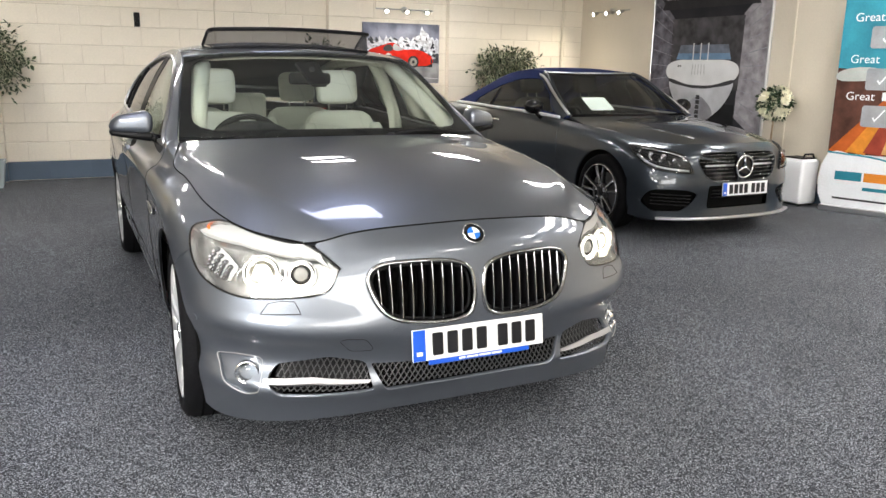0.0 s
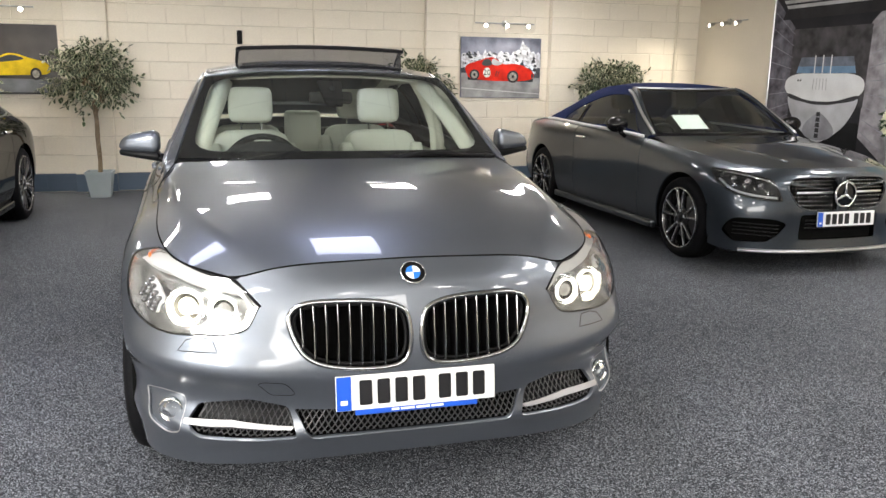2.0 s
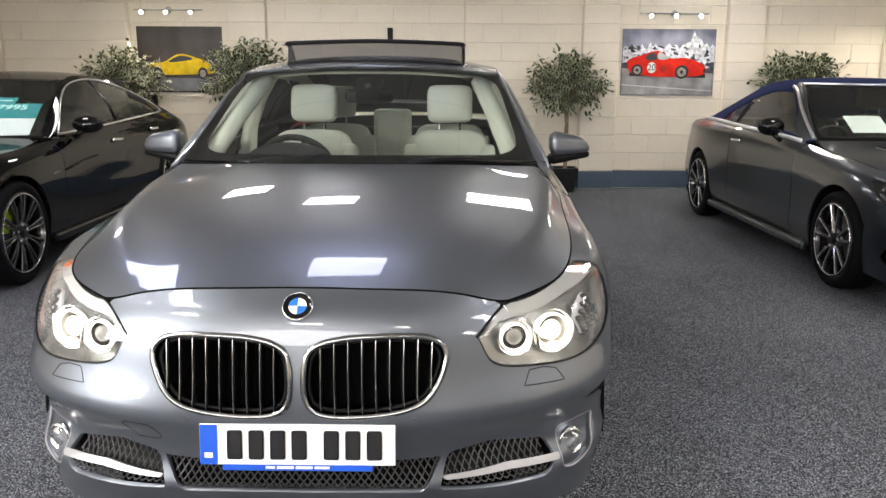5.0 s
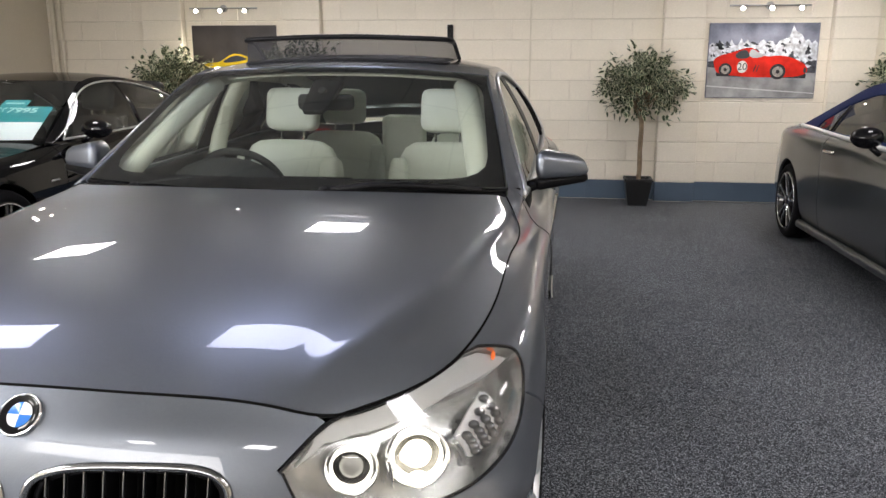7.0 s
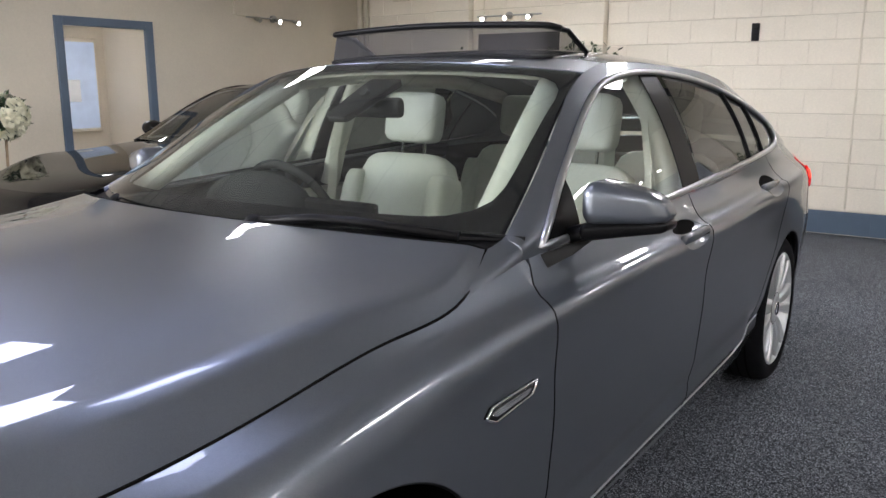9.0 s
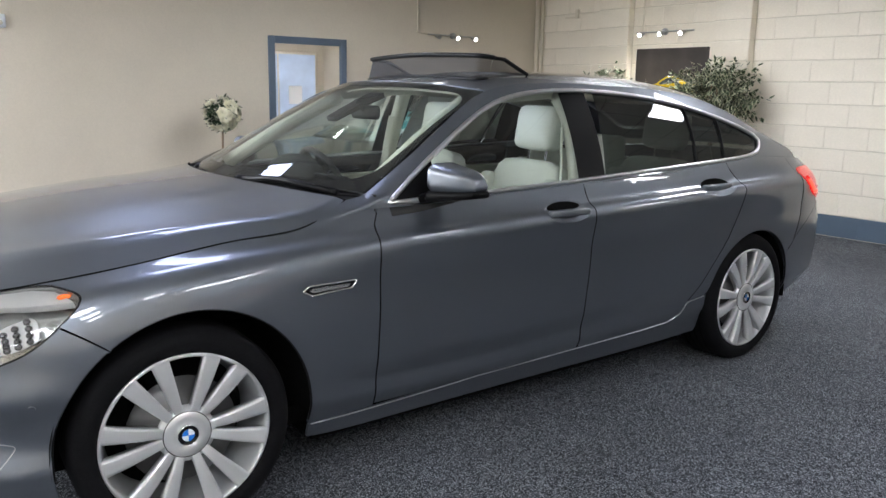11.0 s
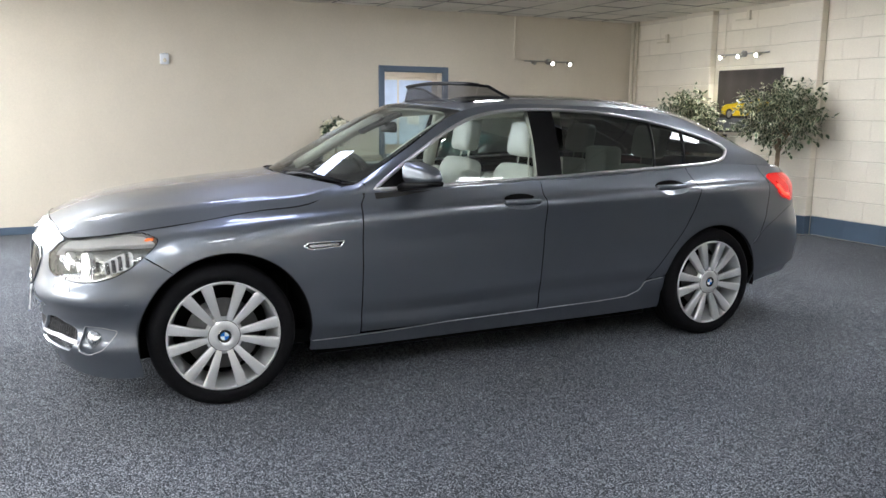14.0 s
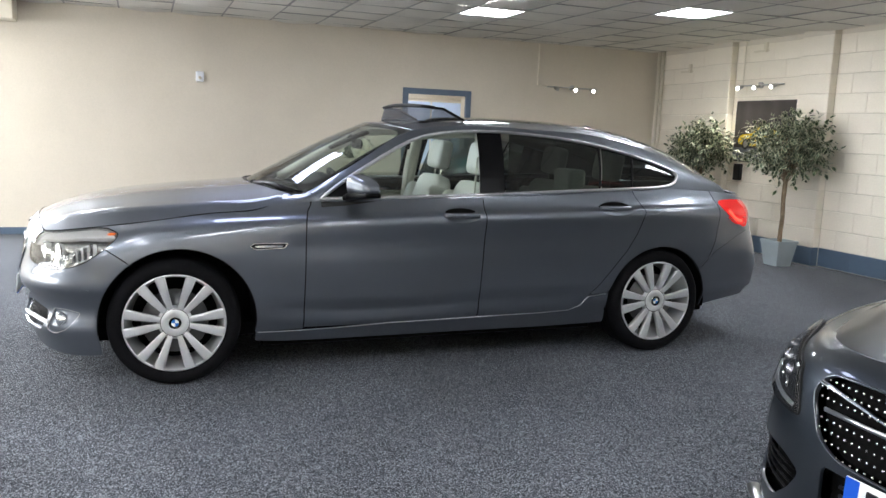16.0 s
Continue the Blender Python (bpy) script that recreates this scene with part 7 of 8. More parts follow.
def red_car_picture():
    t = thing("red_car_picture", pose(2.53, Y1, 1.168), "unframed print of a red racing car before snowy mountains", "picture")
    W, HH = 1.145, .80
    part("canvas", box_bm(0, W, -.03, 0, 0, HH, .003, 1), pic_mat("picture_sky_grey", (.20, .215, .28), .7, 4), t)
    rng = random.Random(7)

    def ridge(z0, amp, n, seed):
        r = random.Random(seed)
        top = [(W * (.006 + .988 * i / n), z0 + amp * (r.random() - .2) + (amp * 1.6 * max(0, 1 - abs(i / n - .77) * 9))) for i in range(n + 1)]
        return top + [(W * .994, .26), (W * .006, .26)]
    far = flat_shape("far_mountain_ridge", ridge(.56, .10, 34, 3), .0315, pic_mat("picture_snow", (.60, .63, .69), .55, 24), t, None)
    flat_shape("near_mountain_ridge", ridge(.37, .05, 40, 5), .0325, pic_mat("picture_rock", (.065, .07, .085), .6, 22), t, None)
    for k in range(44):
        x, z = rng.uniform(.02, W - .12), rng.uniform(.33, .55)
        w, h = rng.uniform(.03, .10), rng.uniform(.015, .05)
        flat_shape("snow_patch", [(x, z), (x + w * .4, z + h), (x + w, z + h * .3), (x + w * .6, z - h * .5)], .0335, bpy.data.materials["picture_snow"], t, None)
    for k in range(70):
        x, z = rng.uniform(.02, W - .09), rng.uniform(.40, .60)
        w, h = rng.uniform(.02, .07), rng.uniform(.010, .035)
        flat_shape("rock_patch", [(x, z), (x + w * .3, z + h), (x + w, z - h * .2), (x + w * .5, z - h * .6)], .0330, bpy.data.materials["picture_rock"], t, None)
    flat_shape("road", [(.007, .007), (W - .007, .007), (W - .007, .27), (.007, .33)], .0335, pic_mat("picture_road", (.30, .305, .315), .45, 6), t, None)
    flat_shape("road_line", [(.007, .12), (W - .007, .05), (W - .007, .06), (.007, .135)], .0345, pic_mat("picture_line", (.55, .56, .58), .1), t, None)
    body = bend([(.07, .36), (.065, .405), (.13, .455), (.22, .48), (.31, .51), (.43, .54), (.51, .51), (.60, .452), (.72, .455), (.85, .442), (.95, .405), (1.02, .36), (1.05, .30), (1.0, .25), (.72, .225), (.46, .225), (.2, .25), (.10, .285)], 5, closed=True)
    flat_shape("car_shadow", [(.10, .235), (1.04, .215), (1.04, .265), (.10, .29)], .035, pic_mat("picture_shadow", (.035, .035, .04), .1), t, None)
    flat_shape("red_bodywork", body, .036, pic_mat("picture_red", (.60, .022, .012), .35, 9), t, None)
    flat_shape("car_window", bend([(.30, .435), (.31, .485), (.40, .512), (.435, .47), (.43, .435)], 4, closed=True), .037, pic_mat("picture_glass", (.05, .055, .06), .2), t, None)
    flat_shape("windscreen", bend([(.445, .445), (.455, .52), (.52, .495), (.585, .452)], 4, closed=True), .037, pic_mat("picture_screen", (.42, .44, .47), .2), t, None)
    flat_shape("grille_mouth", disc(1.025, .30, .03, sx=.5), .037, bpy.data.materials["picture_glass"], t, None)
    for cx, cz, r in ((.193, .305, .070), (.745, .285, .083)):
        flat_shape("tyre", disc(cx, cz, r), .0372, bpy.data.materials["picture_shadow"], t, None)
        flat_shape("wire_wheel", disc(cx, cz, r * .68), .0378, pic_mat("picture_spokes", (.30, .29, .27), .5, 60), t, None)
        flat_shape("hub", disc(cx, cz, r * .25), .0383, bpy.data.materials["picture_shadow"], t, None)
    flat_shape("roundel", disc(.370, .335, .066, sx=.82), .0385, pic_mat("picture_white", (.75, .75, .74), .05), t, None)
    for k in (0, 1):
        flat_shape("vent_slot", [(.485 + k * .032, .285), (.497 + k * .032, .285), (.520 + k * .032, .355), (.507 + k * .032, .355)], .0385, bpy.data.materials["picture_shadow"], t, None)
    cu = bpy.data.curves.new("race_number", "FONT")
    cu.body, cu.size, cu.align_x, cu.align_y = "20", .105, "CENTER", "CENTER"
    tmp = new("race_number_text", cu)
    dg = bpy.context.evaluated_depsgraph_get()
    me = bpy.data.meshes.new_from_object(tmp.evaluated_get(dg))
    bpy.data.objects.remove(tmp)
    me.materials.clear()
    me.materials.append(bpy.data.materials["picture_shadow"])
    ob = new("race_number", me)
    ob.parent = t
    ob.matrix_basis = pose(.370, -.0395, .335, 90)
    return t


def yellow_car_picture():
    t = thing("yellow_car_picture", pose(-3.48, Y1, 1.17), "dark rippled canvas print of a yellow sports car", "picture")
    W, HH = 1.06, .80
    n = 26
    verts = [(W * i / n, -.012 - .002 * math.sin(i * 1.1) * (j / 10) - .0015 * math.sin(i * .5 + j), HH * j / 10) for j in range(11) for i in range(n + 1)]
    faces = [(j * (n + 1) + i, j * (n + 1) + i + 1, (j + 1) * (n + 1) + i + 1, (j + 1) * (n + 1) + i) for j in range(10) for i in range(n)]
    link_mesh("canvas", verts, faces, mat("picture_charcoal", (.045, .038, .036), rough=.38, vary=.4, scale=3, grain=.05), t, "", True)
    flat_shape("floor_band", [(.004, .0), (W - .004, .0), (W - .004, .17), (.004, .19)], .0225, pic_mat("picture_floor", (.17, .18, .20), .3, 5), t, None)
    flat_shape("hem", [(.004, .0), (W - .004, .0), (W - .004, .02), (.004, .02)], .0235, bpy.data.materials["picture_shadow"], t, None)
    body = bend([(.10, .26), (.12, .33), (.22, .365), (.34, .38), (.47, .455), (.60, .465), (.74, .42), (.88, .38), (.95, .33), (.95, .255), (.8, .225), (.4, .215), (.2, .22)], 5, closed=True)
    flat_shape("yellow_bodywork", body, .0245, pic_mat("picture_yellow", (.62, .44, .02), .3, 9), t, None)
    flat_shape("car_window", bend([(.38, .375), (.49, .44), (.60, .445), (.68, .41), (.58, .385)], 4, closed=True), .0255, bpy.data.materials["picture_glass"], t, None)
    for cx in (.24, .80):
        flat_shape("tyre", disc(cx, .235, .072, sx=.85), .0258, bpy.data.materials["picture_shadow"], t, None)
        flat_shape("alloy", disc(cx, .235, .046, sx=.85), .0264, bpy.data.materials["picture_spokes"], t, None)
    return t


red_car_picture()
yellow_car_picture()


def boat_poster():
    t = thing("boat_poster", pose(X1, 5.66, .55, 0, 0, -90), "large unframed print of a white boat in a brick garage", "poster")
    W, HH = 2.02, 2.0
    part("canvas", box_bm(0, W, -.02, 0, 0, HH, .003, 1), pic_mat("poster_dark", (.022, .022, .026), .4, 2), t)
    flat_shape("left_brick_wall", [(.02, .02), (.42, .30), (.40, 1.52), (.02, 1.88)], .0215, pic_mat("poster_brick", (.13, .125, .15), .7, 9), t, None)
    flat_shape("right_brick_wall", [(W - .02, .02), (1.58, .30), (1.60, 1.52), (W - .02, 1.88)], .0215, pic_mat("poster_brick_lit", (.30, .285, .31), .5, 8), t, None)
    for k in range(9):
        for sx in (0, 1):
            za, zb = .12 + k * .20, .36 + k * .135
            q = [(.02, za), (.41, zb), (.41, zb + .006), (.02, za + .012)]
            flat_shape("mortar_line", [((W - x) if sx else x, z) for x, z in q], .0225, pic_mat("poster_mortar", (.27, .27, .31), .35, 9) if (k, sx) == (0, 0) else bpy.data.materials["poster_mortar"], t, None)
    flat_shape("back_curtain", [(.40, .62), (1.60, .62), (1.62, 1.50), (.38, 1.50)], .0218, pic_mat("poster_curtain", (.060, .057, .062), .8, 6), t, None)
    flat_shape("floor_dark", [(.42, .02), (1.58, .02), (1.58, .45), (.42, .45)], .0219, pic_mat("poster_floor", (.012, .012, .014), .3, 5), t, None)
    flat_shape("dark_lintel", [(.16, 1.62), (1.84, 1.62), (1.78, 1.74), (.22, 1.74)], .0222, pic_mat("poster_lintel", (.028, .027, .03), .3, 5), t, None)
    for k in range(4):
        z = 1.745 + k * .062
        flat_shape("shutter_slat", [(.24 - k * .05, z), (W - .24 + k * .05, z), (W - .21 + k * .05, z + .040), (.21 - k * .05, z + .040)], .0235, pic_mat("poster_slat", (.46, .46, .47), .25) if k == 0 else bpy.data.materials["poster_slat"], t, None)
    low = bend([(.40, .72), (.47, .52), (.62, .36), (.80, .25), (.96, .205), (1.12, .25), (1.30, .36), (1.45, .52), (1.52, .72), (1.25, .66), (.96, .63), (.66, .66)], 5, closed=True)
    flat_shape("lower_hull", low, .0240, pic_mat("poster_hull_shade", (.50, .51, .54), .3, 3), t, None)
    flat_shape("keel_shade", bend([(.70, .33), (.90, .52), (1.02, .52), (1.22, .33), (.96, .22)], 5, closed=True), .0243, pic_mat("poster_shade", (.30, .30, .33), .3), t, None)
    deck = bend([(.32, .84), (.37, .93), (.60, .985), (.96, 1.0), (1.34, .985), (1.56, .93), (1.60, .84), (1.53, .745), (1.25, .685), (.96, .665), (.66, .685), (.39, .745)], 5, closed=True)
    flat_shape("hull", deck, .0246, pic_mat("poster_hull_white", (.74, .75, .76), .1, 4), t, None)
    flat_shape("rub_rail", bend([(.385, .745), (.66, .69), (.96, .668), (1.25, .69), (1.535, .745), (1.525, .715), (1.25, .655), (.96, .632), (.66, .655), (.395, .715)], 4, closed=True), .0255, pic_mat("poster_rail", (.045, .045, .05), .1), t, None)
    flat_shape("windshield", [(.50, .985), (.57, 1.17), (1.40, 1.17), (1.46, .985)], .0252, pic_mat("poster_windshield", (.15, .17, .21), .5, 7), t, None)
    flat_shape("blue_screen_band", [(.505, .99), (.53, 1.065), (1.43, 1.065), (1.455, .99)], .0256, pic_mat("poster_blue", (.16, .27, .42), .3, 7), t, None)
    for x in (.80, .93, 1.06):
        flat_shape("rail_post", [(x, .97), (x + .018, .97), (x + .018, 1.19), (x, 1.19)], .0262, bpy.data.materials["poster_hull_white"], t, None)
    for k in range(5):
        flat_shape("deck_slot", [(.80 + k * .055, .80), (.812 + k * .055, .80), (.822 + k * .05, .93), (.81 + k * .05, .93)], .0262, bpy.data.materials["poster_slat"], t, None)
    for k in range(2):
        flat_shape("hull_opening", disc(.55 + k * .04, .905, .014, 12), .0262, bpy.data.materials["poster_rail"], t, None)
    for k in range(5):
        flat_shape("outboard_block", [(.915, .25 + k * .062), (.985, .25 + k * .062), (.98, .30 + k * .062), (.92, .30 + k * .062)], .0265, bpy.data.materials["poster_rail"], t, None)
    part("left_batten", box_bm(-.012, .012, -.032, 0, 0, HH, .003, 1), M_SATIN, t)
    part("right_batten", box_bm(W - .012, W + .012, -.032, 0, 0, HH, .003, 1), M_SATIN, t)


boat_poster()


def banner():
    """A pull-up banner on a floor cassette."""
    t = thing("pull_up_banner", pose(5.90, 2.54, 0, 0, 0, -72), "pull-up banner with teal and orange print on a stand", "banner")
    W, HH = .85, 2.15
    part("cassette", box_bm(-.02, W + .02, -.05, .09, 0, .06, .012, 2), M_SATIN, t)
    part("rear_pole", cyl_bm((W / 2, .03, .05), (W / 2, .03, HH), .010, seg=8), M_SATIN, t)
    bm = bmesh.new()
    n = 12
    vs = [[bm.verts.new((W * i / n, .004 * math.sin(i), .05 + (HH - .05) * j / 12)) for i in range(n + 1)] for j in range(13)]
    for j in range(12):
        for i in range(n):
            bm.faces.new((vs[j][i], vs[j][i + 1], vs[j + 1][i + 1], vs[j + 1][i]))
    part("banner_sheet", bm, pic_mat("banner_white", (.72, .74, .77), .05), t)
    sky = pic_mat("banner_teal", (.03, .24, .32), .35, 2.5)
    flat_shape("dusk_print", [(.0, .6), (W, .6), (W, 1.46), (0, 1.46)], .007, pic_mat("banner_dusk", (.085, .035, .025), .6, 5), t, None)
    flat_shape("sky_print", [(.0, 1.45), (W, 1.40), (W, HH), (0, HH)], .008, sky, t, None)
    flat_shape("cloud_print", bend([(.0, 1.40), (.3, 1.46), (.6, 1.43), (W, 1.48), (W, 1.36), (.4, 1.33), (0, 1.34)], 4, closed=True), .0095, pic_mat("banner_haze", (.40, .42, .40), .2, 4), t, None)
    cols = [(.45, .10, .02), (.60, .22, .03), (.30, .05, .03), (.55, .30, .12), (.22, .03, .05)]
    for k in range(5):
        mt = pic_mat("banner_streak_%s" % "abcde"[k], cols[k], .3, 8)
        x0 = k * .17
        flat_shape("light_streak", [(x0, .62), (x0 + .19, .60), (.55 + k * .05, 1.18), (.50 + k * .05, 1.18)], .0105 + k * .0008, mt, t, None)
    flat_shape("white_foot", bend([(0, .58), (.2, .605), (.5, .56), (W, .45), (W, .06), (.45, .06), (0, .06)], 4, closed=True), .016, bpy.data.materials["banner_white"], t, None)
    flat_shape("teal_curve", [(x, .615 - .02 * math.sin(x * 3) - max(0, x - .3) ** 2 * .4) for x in np.linspace(0, W, 14)] + [(x, .598 - .02 * math.sin(x * 3) - max(0, x - .3) ** 2 * .4) for x in np.linspace(W, 0, 14)], .017, sky, t, None)
    logo_a, logo_b = pic_mat("banner_logo_teal", (.02, .20, .27), 0), pic_mat("banner_logo_orange", (.65, .22, .03), 0)
    flat_shape("logo_shape", [(.10, .33), (.36, .33), (.36, .42), (.10, .42)], .018, logo_a, t, None)
    flat_shape("logo_shape", [(.38, .33), (.66, .33), (.66, .42), (.38, .42)], .018, logo_b, t, None)
    flat_shape("logo_line", [(.38, .24), (.62, .24), (.62, .275), (.38, .275)], .018, logo_a, t, None)
    flat_shape("address_line", [(.10, .13), (.62, .13), (.62, .15), (.10, .15)], .018, bpy.data.materials["poster_rail"], t, None)
    for k, z in enumerate((1.90, 1.50, 1.14)):
        cu = bpy.data.curves.new("headline", "FONT")
        cu.body, cu.size = "Great", .115
        tmp = new("headline_text", cu)
        me = bpy.data.meshes.new_from_object(tmp.evaluated_get(bpy.context.evaluated_depsgraph_get()))
        bpy.data.objects.remove(tmp)
        me.materials.clear()
        me.materials.append(bpy.data.materials["banner_white"])
        ob = new("headline", me)
        ob.parent = t
        ob.matrix_basis = pose(.11 + .0 * k, -.0185, z, 90)
        flat_shape("headline_bar", [(.45, z), (.75, z), (.75, z + .08), (.45, z + .08)], .0185, bpy.data.materials["banner_white"], t, None)
        tick = rounded([(.28, z - .26), (.62, z - .26), (.62, z - .05), (.28, z - .05)], .03, .05)
        flat_shape("grey_button", tick, .0185, pic_mat("banner_button", (.30, .31, .33), .2) if k == 0 else bpy.data.materials["banner_button"], t, None)
        flat_shape("tick_mark", [(.38, z - .17), (.41, z - .21), (.50, z - .09), (.485, z - .085), (.41, z - .185), (.395, z - .16)], .0195, bpy.data.materials["banner_white"], t, None)


banner()

# ---------- plants ----------
M_LEAF = mat("ficus_leaf_green", (.034, .058, .022), rough=.5, vary=.35, scale=9, grain=.1)
M_LEAFEDGE = mat("ficus_leaf_cream_edge", (.66, .66, .48), rough=.5, vary=.2, scale=9)
M_BARK = mat("brown_twisted_bark", (.27, .20, .13), rough=.85, vary=.35, scale=14, grain=.3, grain_scale=90, bump=.5)
M_SOIL = mat("dry_moss", (.10, .075, .035), rough=.95, vary=.4, scale=30, bump=.5)
M_POTGREY = mat("grey_plant_pot", (.36, .41, .43), rough=.5, vary=.08, scale=5, bump=.1)
M_POTBLACK = mat("black_plant_pot", (.012, .012, .013), rough=.35, vary=.1, scale=6)


def leaf_cloud(centre, radii, count, size, seed, droop=.35, hollow=.45):
    """Pointed two-tone leaves set in sprigs through an uneven crown."""
    rng = random.Random(seed)
    green, edge = ([], []), ([], [])
    sprigs = []
    while len(sprigs) < count // 9:
        d = Vector((rng.gauss(0, 1), rng.gauss(0, 1), rng.gauss(0, 1))).normalized()
        k = hollow + (1 - hollow) * rng.random() ** .6
        lump = .78 + .34 * noise.noise(d * 2.3 + Vector((seed, 0, 0)))
        if d.z < -.55 and rng.random() < .6:
            continue
        sprigs.append((Vector((d.x * radii[0], d.y * radii[1], d.z * radii[2])) * k * lump + Vector(centre), d))
    for p, d in sprigs:
        stem = (d + Vector((rng.uniform(-.5, .5), rng.uniform(-.5, .5), rng.uniform(-.4, .5)))).normalized()
        for i in range(9):
            base = p + stem * (i * size * .42)
            out = (stem * .5 + Vector((rng.uniform(-1, 1), rng.uniform(-1, 1), rng.uniform(-.6 - droop, .7)))).normalized()
            L = size * rng.uniform(.75, 1.25)
            side_ = out.cross(Vector((rng.uniform(-.4, .4), rng.uniform(-.4, .4), 1))).normalized()
            nrm = side_.cross(out)
            for (V, F), wid, z0 in ((edge, .30, 0), (green, .20, .0012)):
                k = len(V)
                bend_ = nrm * (-.10 * L)
                o = nrm * z0
                s0 = 0 if wid > .2 else .06
                V += [base + out * L * s0 + o, base + out * L * .35 + side_ * L * wid + o, base + out * L * .70 + side_ * L * wid * .75 + bend_ * .5 + o,
                      base + out * L * (1 - s0) + bend_ + o, base + out * L * .70 - side_ * L * wid * .75 + bend_ * .5 + o, base + out * L * .35 - side_ * L * wid + o]
                F += [(k, k + 1, k + 5), (k + 1, k + 2, k + 4, k + 5), (k + 2, k + 3, k + 4)]
                if z0:
                    k2 = len(V)
                    V += [v - 2 * o for v in V[k:k + 6]]
                    F += [(k2 + 5, k2 + 1, k2), (k2 + 5, k2 + 4, k2 + 2, k2 + 1), (k2 + 4, k2 + 3, k2 + 2)]
    return green, edge, sprigs


def ficus(name, x, y, trunk_top, centre_z, radii, pot, seed, label):
    t = thing(name, pose(x, y, 0), label, "potted tree", "potted ficus trees")
    rng = random.Random(seed)
    if pot is not None:
        bm = bmesh.new()
        lo, hi, hh = .105, .15, .30
        ring = [[(-a, -a, z), (a, -a, z), (a, a, z), (-a, a, z)] for a, z in ((lo, 0), (hi - .008, hh - .03), (hi, hh - .03), (hi, hh), (hi - .018, hh), (hi - .022, hh - .05))]
        V = [[bm.verts.new(p) for p in r_] for r_ in ring]
        bm.faces.new(V[0][::-1])
        for a, b in zip(V, V[1:]):
            for k in range(4):
                bm.faces.new((a[k], a[(k + 1) % 4], b[(k + 1) % 4], b[k]))
        part("pot", bm, pot, t, "square tapered pot")
        part("soil", box_bm(-.125, .125, -.125, .125, .24, .262, .005, 1), M_SOIL, t, "dry moss")
    for k in range(3):
        ph = k * 2.1
        pts = [(.016 * math.cos(ph + z * 5) + .01 * math.sin(z * 3), .016 * math.sin(ph + z * 5), z) for z in np.linspace(.24, trunk_top, 18)]
        part("trunk", tube_bm(pts, .014 - .0015 * k, 8), M_BARK, t, "twisted bare stem", smooth=True)
    bm = bmesh.new()
    g_, e_, sp = leaf_cloud((0, 0, centre_z), radii, 2300, .074, seed, hollow=.15)
    for p, d in sp[::5]:
        a = Vector((0, 0, trunk_top - .05 - .1 * rng.random()))
        mid = a.lerp(p, .5) + Vector((0, 0, .04))
        tube_bm([a, mid, p], .0045, 5, bm=bm)
    part("limb", bm, M_BARK, t, smooth=True)
    crown = link_mesh("crown", g_[0], g_[1], M_LEAF, t, "dark green leaves with cream edges")
    link_mesh("leaf_edges", e_[0], e_[1], M_LEAFEDGE, crown)
    return t


ficus("ficus_tree", -2.0, 6.88, 1.08, 1.375, (.40, .37, .31), M_POTGREY, 11, "variegated ficus with a twisted trunk in a grey pot")
ficus("ficus_tree", 1.82, 7.0, 1.02, 1.27, (.37, .33, .27), M_POTBLACK, 5, "variegated ficus with a twisted trunk in a black pot")
ficus("ficus_tree", -3.50, 6.85, 1.05, 1.31, (.36, .33, .28), M_POTGREY, 23, "variegated ficus standing behind the black saloon")
ficus("ficus_tree", 4.62, 7.0, 1.12, 1.33, (.40, .32, .22), M_POTBLACK, 31, "variegated ficus standing behind the convertible")

M_ROSE = mat("white_rose_petals", (.90, .87, .70), rough=.6, vary=.1, scale=12)
M_ROSELEAF = mat("dark_rose_leaf", (.020, .045, .016), rough=.5, vary=.3, scale=10)


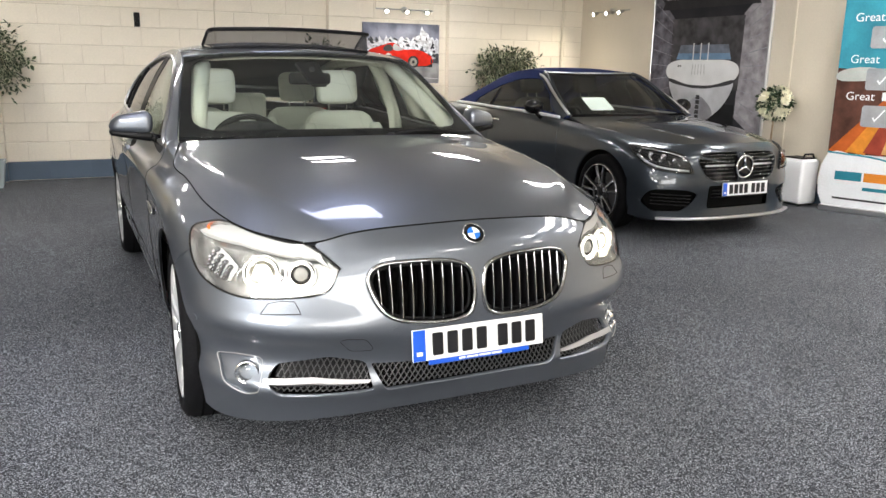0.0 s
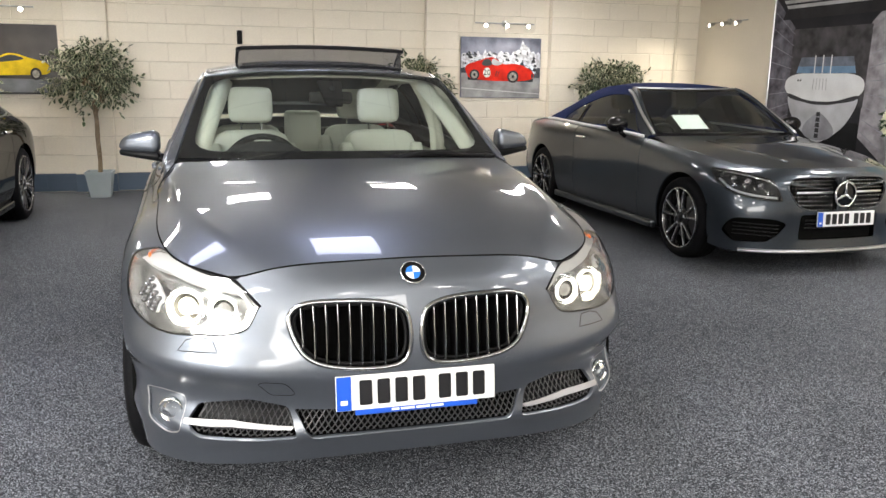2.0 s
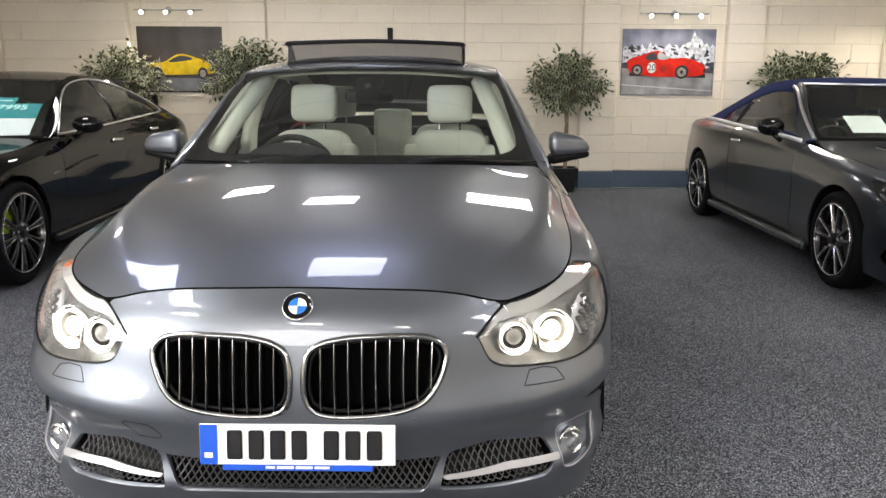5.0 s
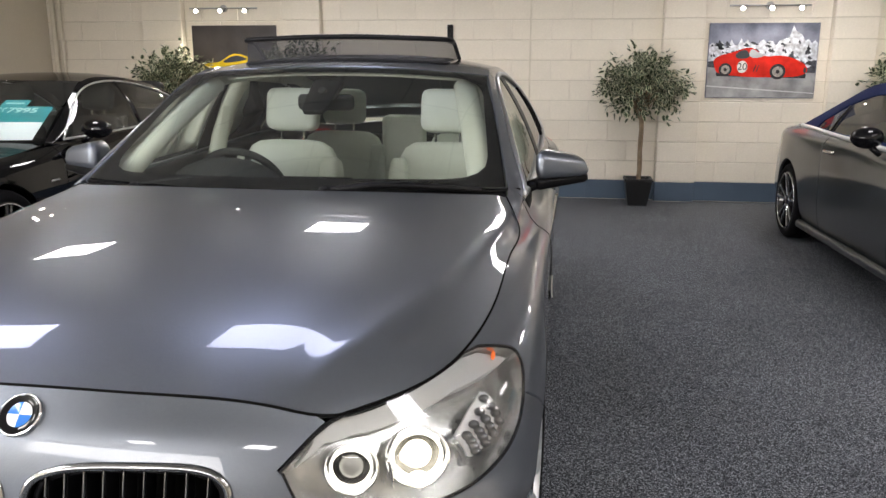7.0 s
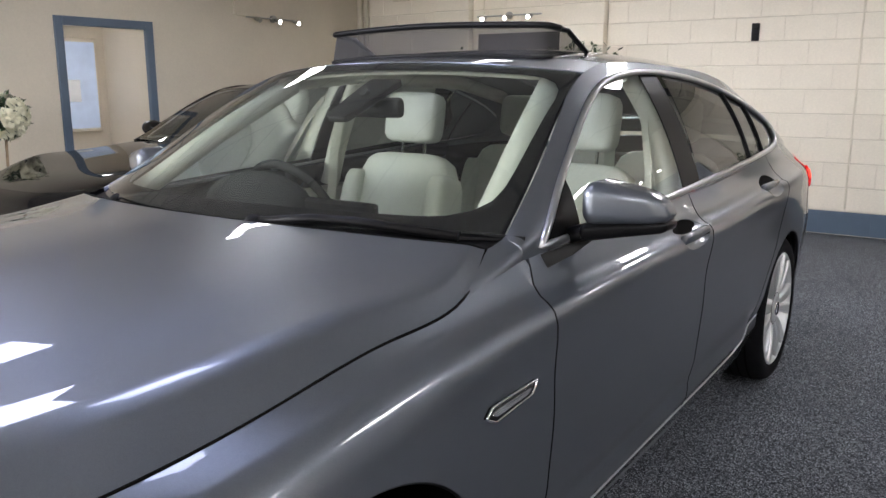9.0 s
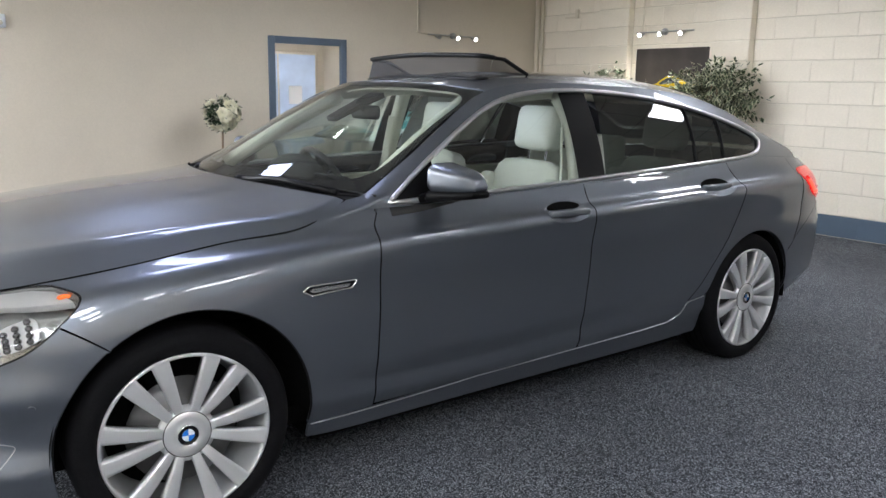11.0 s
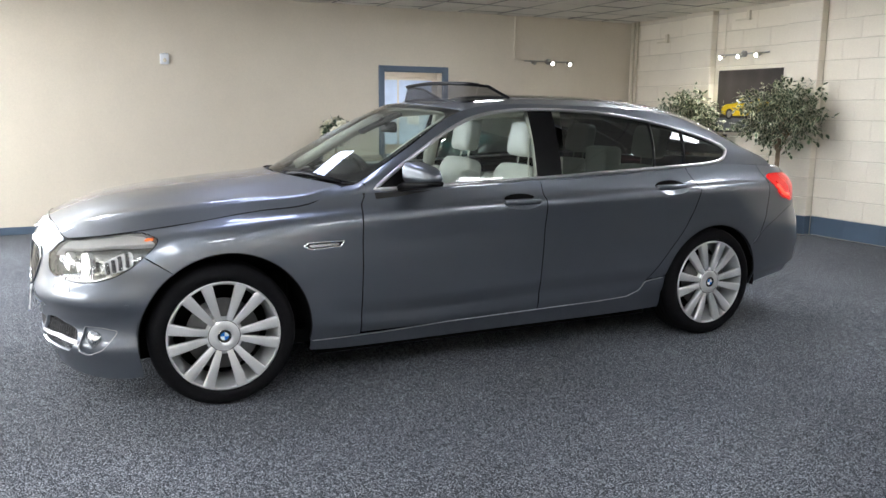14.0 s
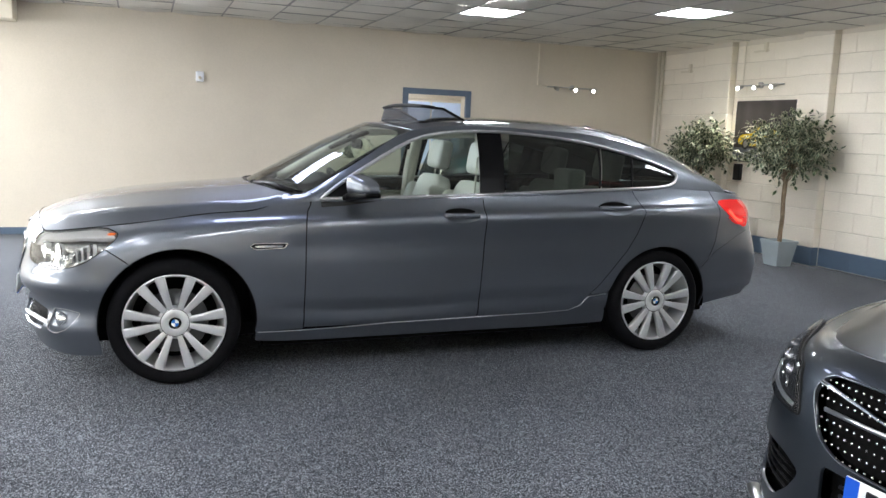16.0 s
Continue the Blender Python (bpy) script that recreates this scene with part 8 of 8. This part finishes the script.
def rose_tree(x, y, centre_z, seed, label):
    t = thing("rose_ball_tree", pose(x, y, 0), label, "artificial flowers", "white rose trees")
    rng = random.Random(seed)
    part("pot", lathe_upright([(.0, 0), (.10, 0), (.13, .24), (.14, .25), (.125, .25), (.11, .2)]), M_POTGREY, t, smooth=True)
    part("stem", tube_bm([(0, 0, .2), (.01, 0, .5), (.03, .01, centre_z - .1)], .012, 8), M_BARK, t, smooth=True)
    V, F = [], []
    for k in range(420):
        d = Vector((rng.gauss(0, 1), rng.gauss(0, 1), rng.gauss(0, 1))).normalized()
        p = d * rng.uniform(.10, .175) + Vector((.03, .01, centre_z))
        s_ = d.cross(Vector((rng.random(), rng.random(), rng.random()))).normalized()
        o = (d * .6 + Vector((rng.uniform(-1, 1), rng.uniform(-1, 1), rng.uniform(-1, .6)))).normalized()
        i = len(V)
        V += [p, p + o * .03 + s_ * .014, p + o * .065, p + o * .03 - s_ * .014]
        F += [(i, i + 1, i + 2), (i, i + 2, i + 3)]
    link_mesh("leaves", V, F, M_ROSELEAF, t, "dark green leaves")
    for k in range(38):
        d = Vector((rng.gauss(0, 1), rng.gauss(0, 1), rng.gauss(-.15, .8))).normalized()
        c = d * .15 + Vector((.03, .01, centre_z))
        bm = bmesh.new()
        mx_ = Matrix.Translation(c) @ d.to_track_quat("Z", "Y").to_matrix().to_4x4()
        for ringk, (r_, n_, h_, op) in enumerate(((.016, 4, .052, .2), (.031, 5, .047, .5), (.046, 6, .035, 1.0), (.055, 6, .016, 1.0))):
            for q in range(n_):
                a0 = 2 * math.pi * q / n_ + ringk
                pts = [(0, 0, 0), (r_ * math.cos(a0 - .6), r_ * math.sin(a0 - .6), h_ * .7), (r_ * (1 + .25 * op) * math.cos(a0), r_ * (1 + .25 * op) * math.sin(a0), h_), (r_ * math.cos(a0 + .6), r_ * math.sin(a0 + .6), h_ * .7)]
                vs = [bm.verts.new(mx_ @ Vector(p_)) for p_ in pts]
                bm.faces.new(vs)
        part("rose", bm, M_ROSE, t, "white rose", smooth=True)
    return t


def lathe_upright(profile, seg=28):
    bm = lathe_bm(profile, seg)
    bm.transform(Matrix(((0, 1, 0, 0), (0, 0, 1, 0), (1, 0, 0, 0), (0, 0, 0, 1))))
    return bm


rose_tree(5.80, 3.22, 1.07, 3, "ball of artificial white roses on a stem by the poster")
rose_tree(-4.95, 2.47, 1.14, 9, "ball of artificial white roses by the cream wall")
# white appliance by the wall
ap = thing("white_dehumidifier", pose(5.90, 2.87, 0), "white plastic dehumidifier with a dark top vent", "dehumidifier")
part("case", box_bm(-.13, .13, -.15, .15, .02, .50, .035, 4), M_WHITE, ap, smooth=True)
part("top_vent", box_bm(-.10, .10, -.12, .12, .50, .515, .006, 2), M_BLACK, ap)
part("handle", tube_bm([(-.08, -.10, .515), (-.06, -.10, .55), (.06, -.10, .55), (.08, -.10, .515)], .010, 8), M_BLACK, ap, smooth=True)
for a in (-.09, .09):
    for b in (-.11, .11):
        part("foot", cyl_bm((a, b, 0), (a, b, .03), .018, seg=10), M_BLACK, ap)
# shop window in the south wall
wn = tagged(part("window_2", box_bm(-4.1, -4.04, Y0 - .15, Y0 - .05, 1.3, 2.6), M_FRAMEBLUE), "wide shop window with blue-grey frame", "window", kind="structure")
for x in (-2.3, -.5, 1.24):
    part("mullion", box_bm(x, x + .06, Y0 - .15, Y0 - .05, 1.3, 2.6), M_FRAMEBLUE, wn)
# unseen side window, added round the opening of the fill light
wn = tagged(part("window_3", box_bm(X0 - .15, X0 - .05, -5.6, -5.54, 1.2, 2.5), M_FRAMEBLUE), "unseen side window with blue-grey frame, added for fill light", "window", kind="structure")
for y in (-4.03, -2.46):
    part("mullion", box_bm(X0 - .15, X0 - .05, y, y + .06, 1.2, 2.5), M_FRAMEBLUE, wn)
out_bm = box_bm(X0 - 3.1, X0 - 3, -9, 1.5, -.5, 5)
tagged(part("backdrop", box_bm(-6, 8, Y0 - 3.1, Y0 - 3, -.5, 5, bm=out_bm), mat("daylight_outside", (.6, .65, .7), rough=1, vary=.2, scale=.4, emit=(.8, .9, 1), power=1.5)), "pale daylight outside the shop window and the added side window", "backdrop", kind="structure")

# ---------- blocks of the north wall, last ----------
COURSE, BLOCK = .2245, .445
block_cache = {}


def block_mesh(w, d, h, material):
    key = (round(w, 3), round(d, 3), material.name)
    if key not in block_cache:
        e = .004
        me = bpy.data.meshes.new("block")
        x, z = w / 2, h / 2
        me.from_pydata([(-x, 0, -z), (x, 0, -z), (x, 0, z), (-x, 0, z), (-x + e, -d, -z + e), (x - e, -d, -z + e), (x - e, -d, z - e), (-x + e, -d, z - e)], [],
                       [(4, 5, 6, 7), (0, 1, 5, 4), (1, 2, 6, 5), (2, 3, 7, 6), (3, 0, 4, 7)])
        me.materials.append(material)
        block_cache[key] = me
    return block_cache[key]


def lay(parent, a, b, y, z, h, odd, material, gap=.002):
    """One course of blocks from x = a to b."""
    xs, x = [a], a + (BLOCK / 2 if odd else BLOCK)
    while x < b - .12:
        xs.append(x)
        x += BLOCK
    xs.append(b)
    for p, q in zip(xs, xs[1:]):
        ob = new("block", block_mesh(q - p - gap, .006, h - .008, material))
        ob.parent = parent
        ob.location = ((p + q) / 2, y, z + h / 2)


edges = [X0] + [v for ab in PILASTERS for v in ab] + [X1]
for k in range(12):
    mt = M_BLUE if k == 0 else M_BLOCK
    for i in range(0, len(edges), 2):
        lay(wall_n, edges[i] + .002, edges[i + 1] - .002, Y1, k * COURSE, COURSE, k % 2, mt, .002 if k else -.006)
    for ob, a, b in piers:
        lay(ob, a, b, YP + .008, k * COURSE, COURSE, False, mt)
        for xx, sg in ((a + .004, -1), (b - .004, 1)):
            blk_side = new("block", block_mesh(Y1 - YP - .02, .005, COURSE - .004, mt))
            blk_side.parent = ob
            blk_side.matrix_basis = pose(xx, (Y1 + YP) / 2, k * COURSE + COURSE / 2, 0, 0, 90 if sg > 0 else -90)
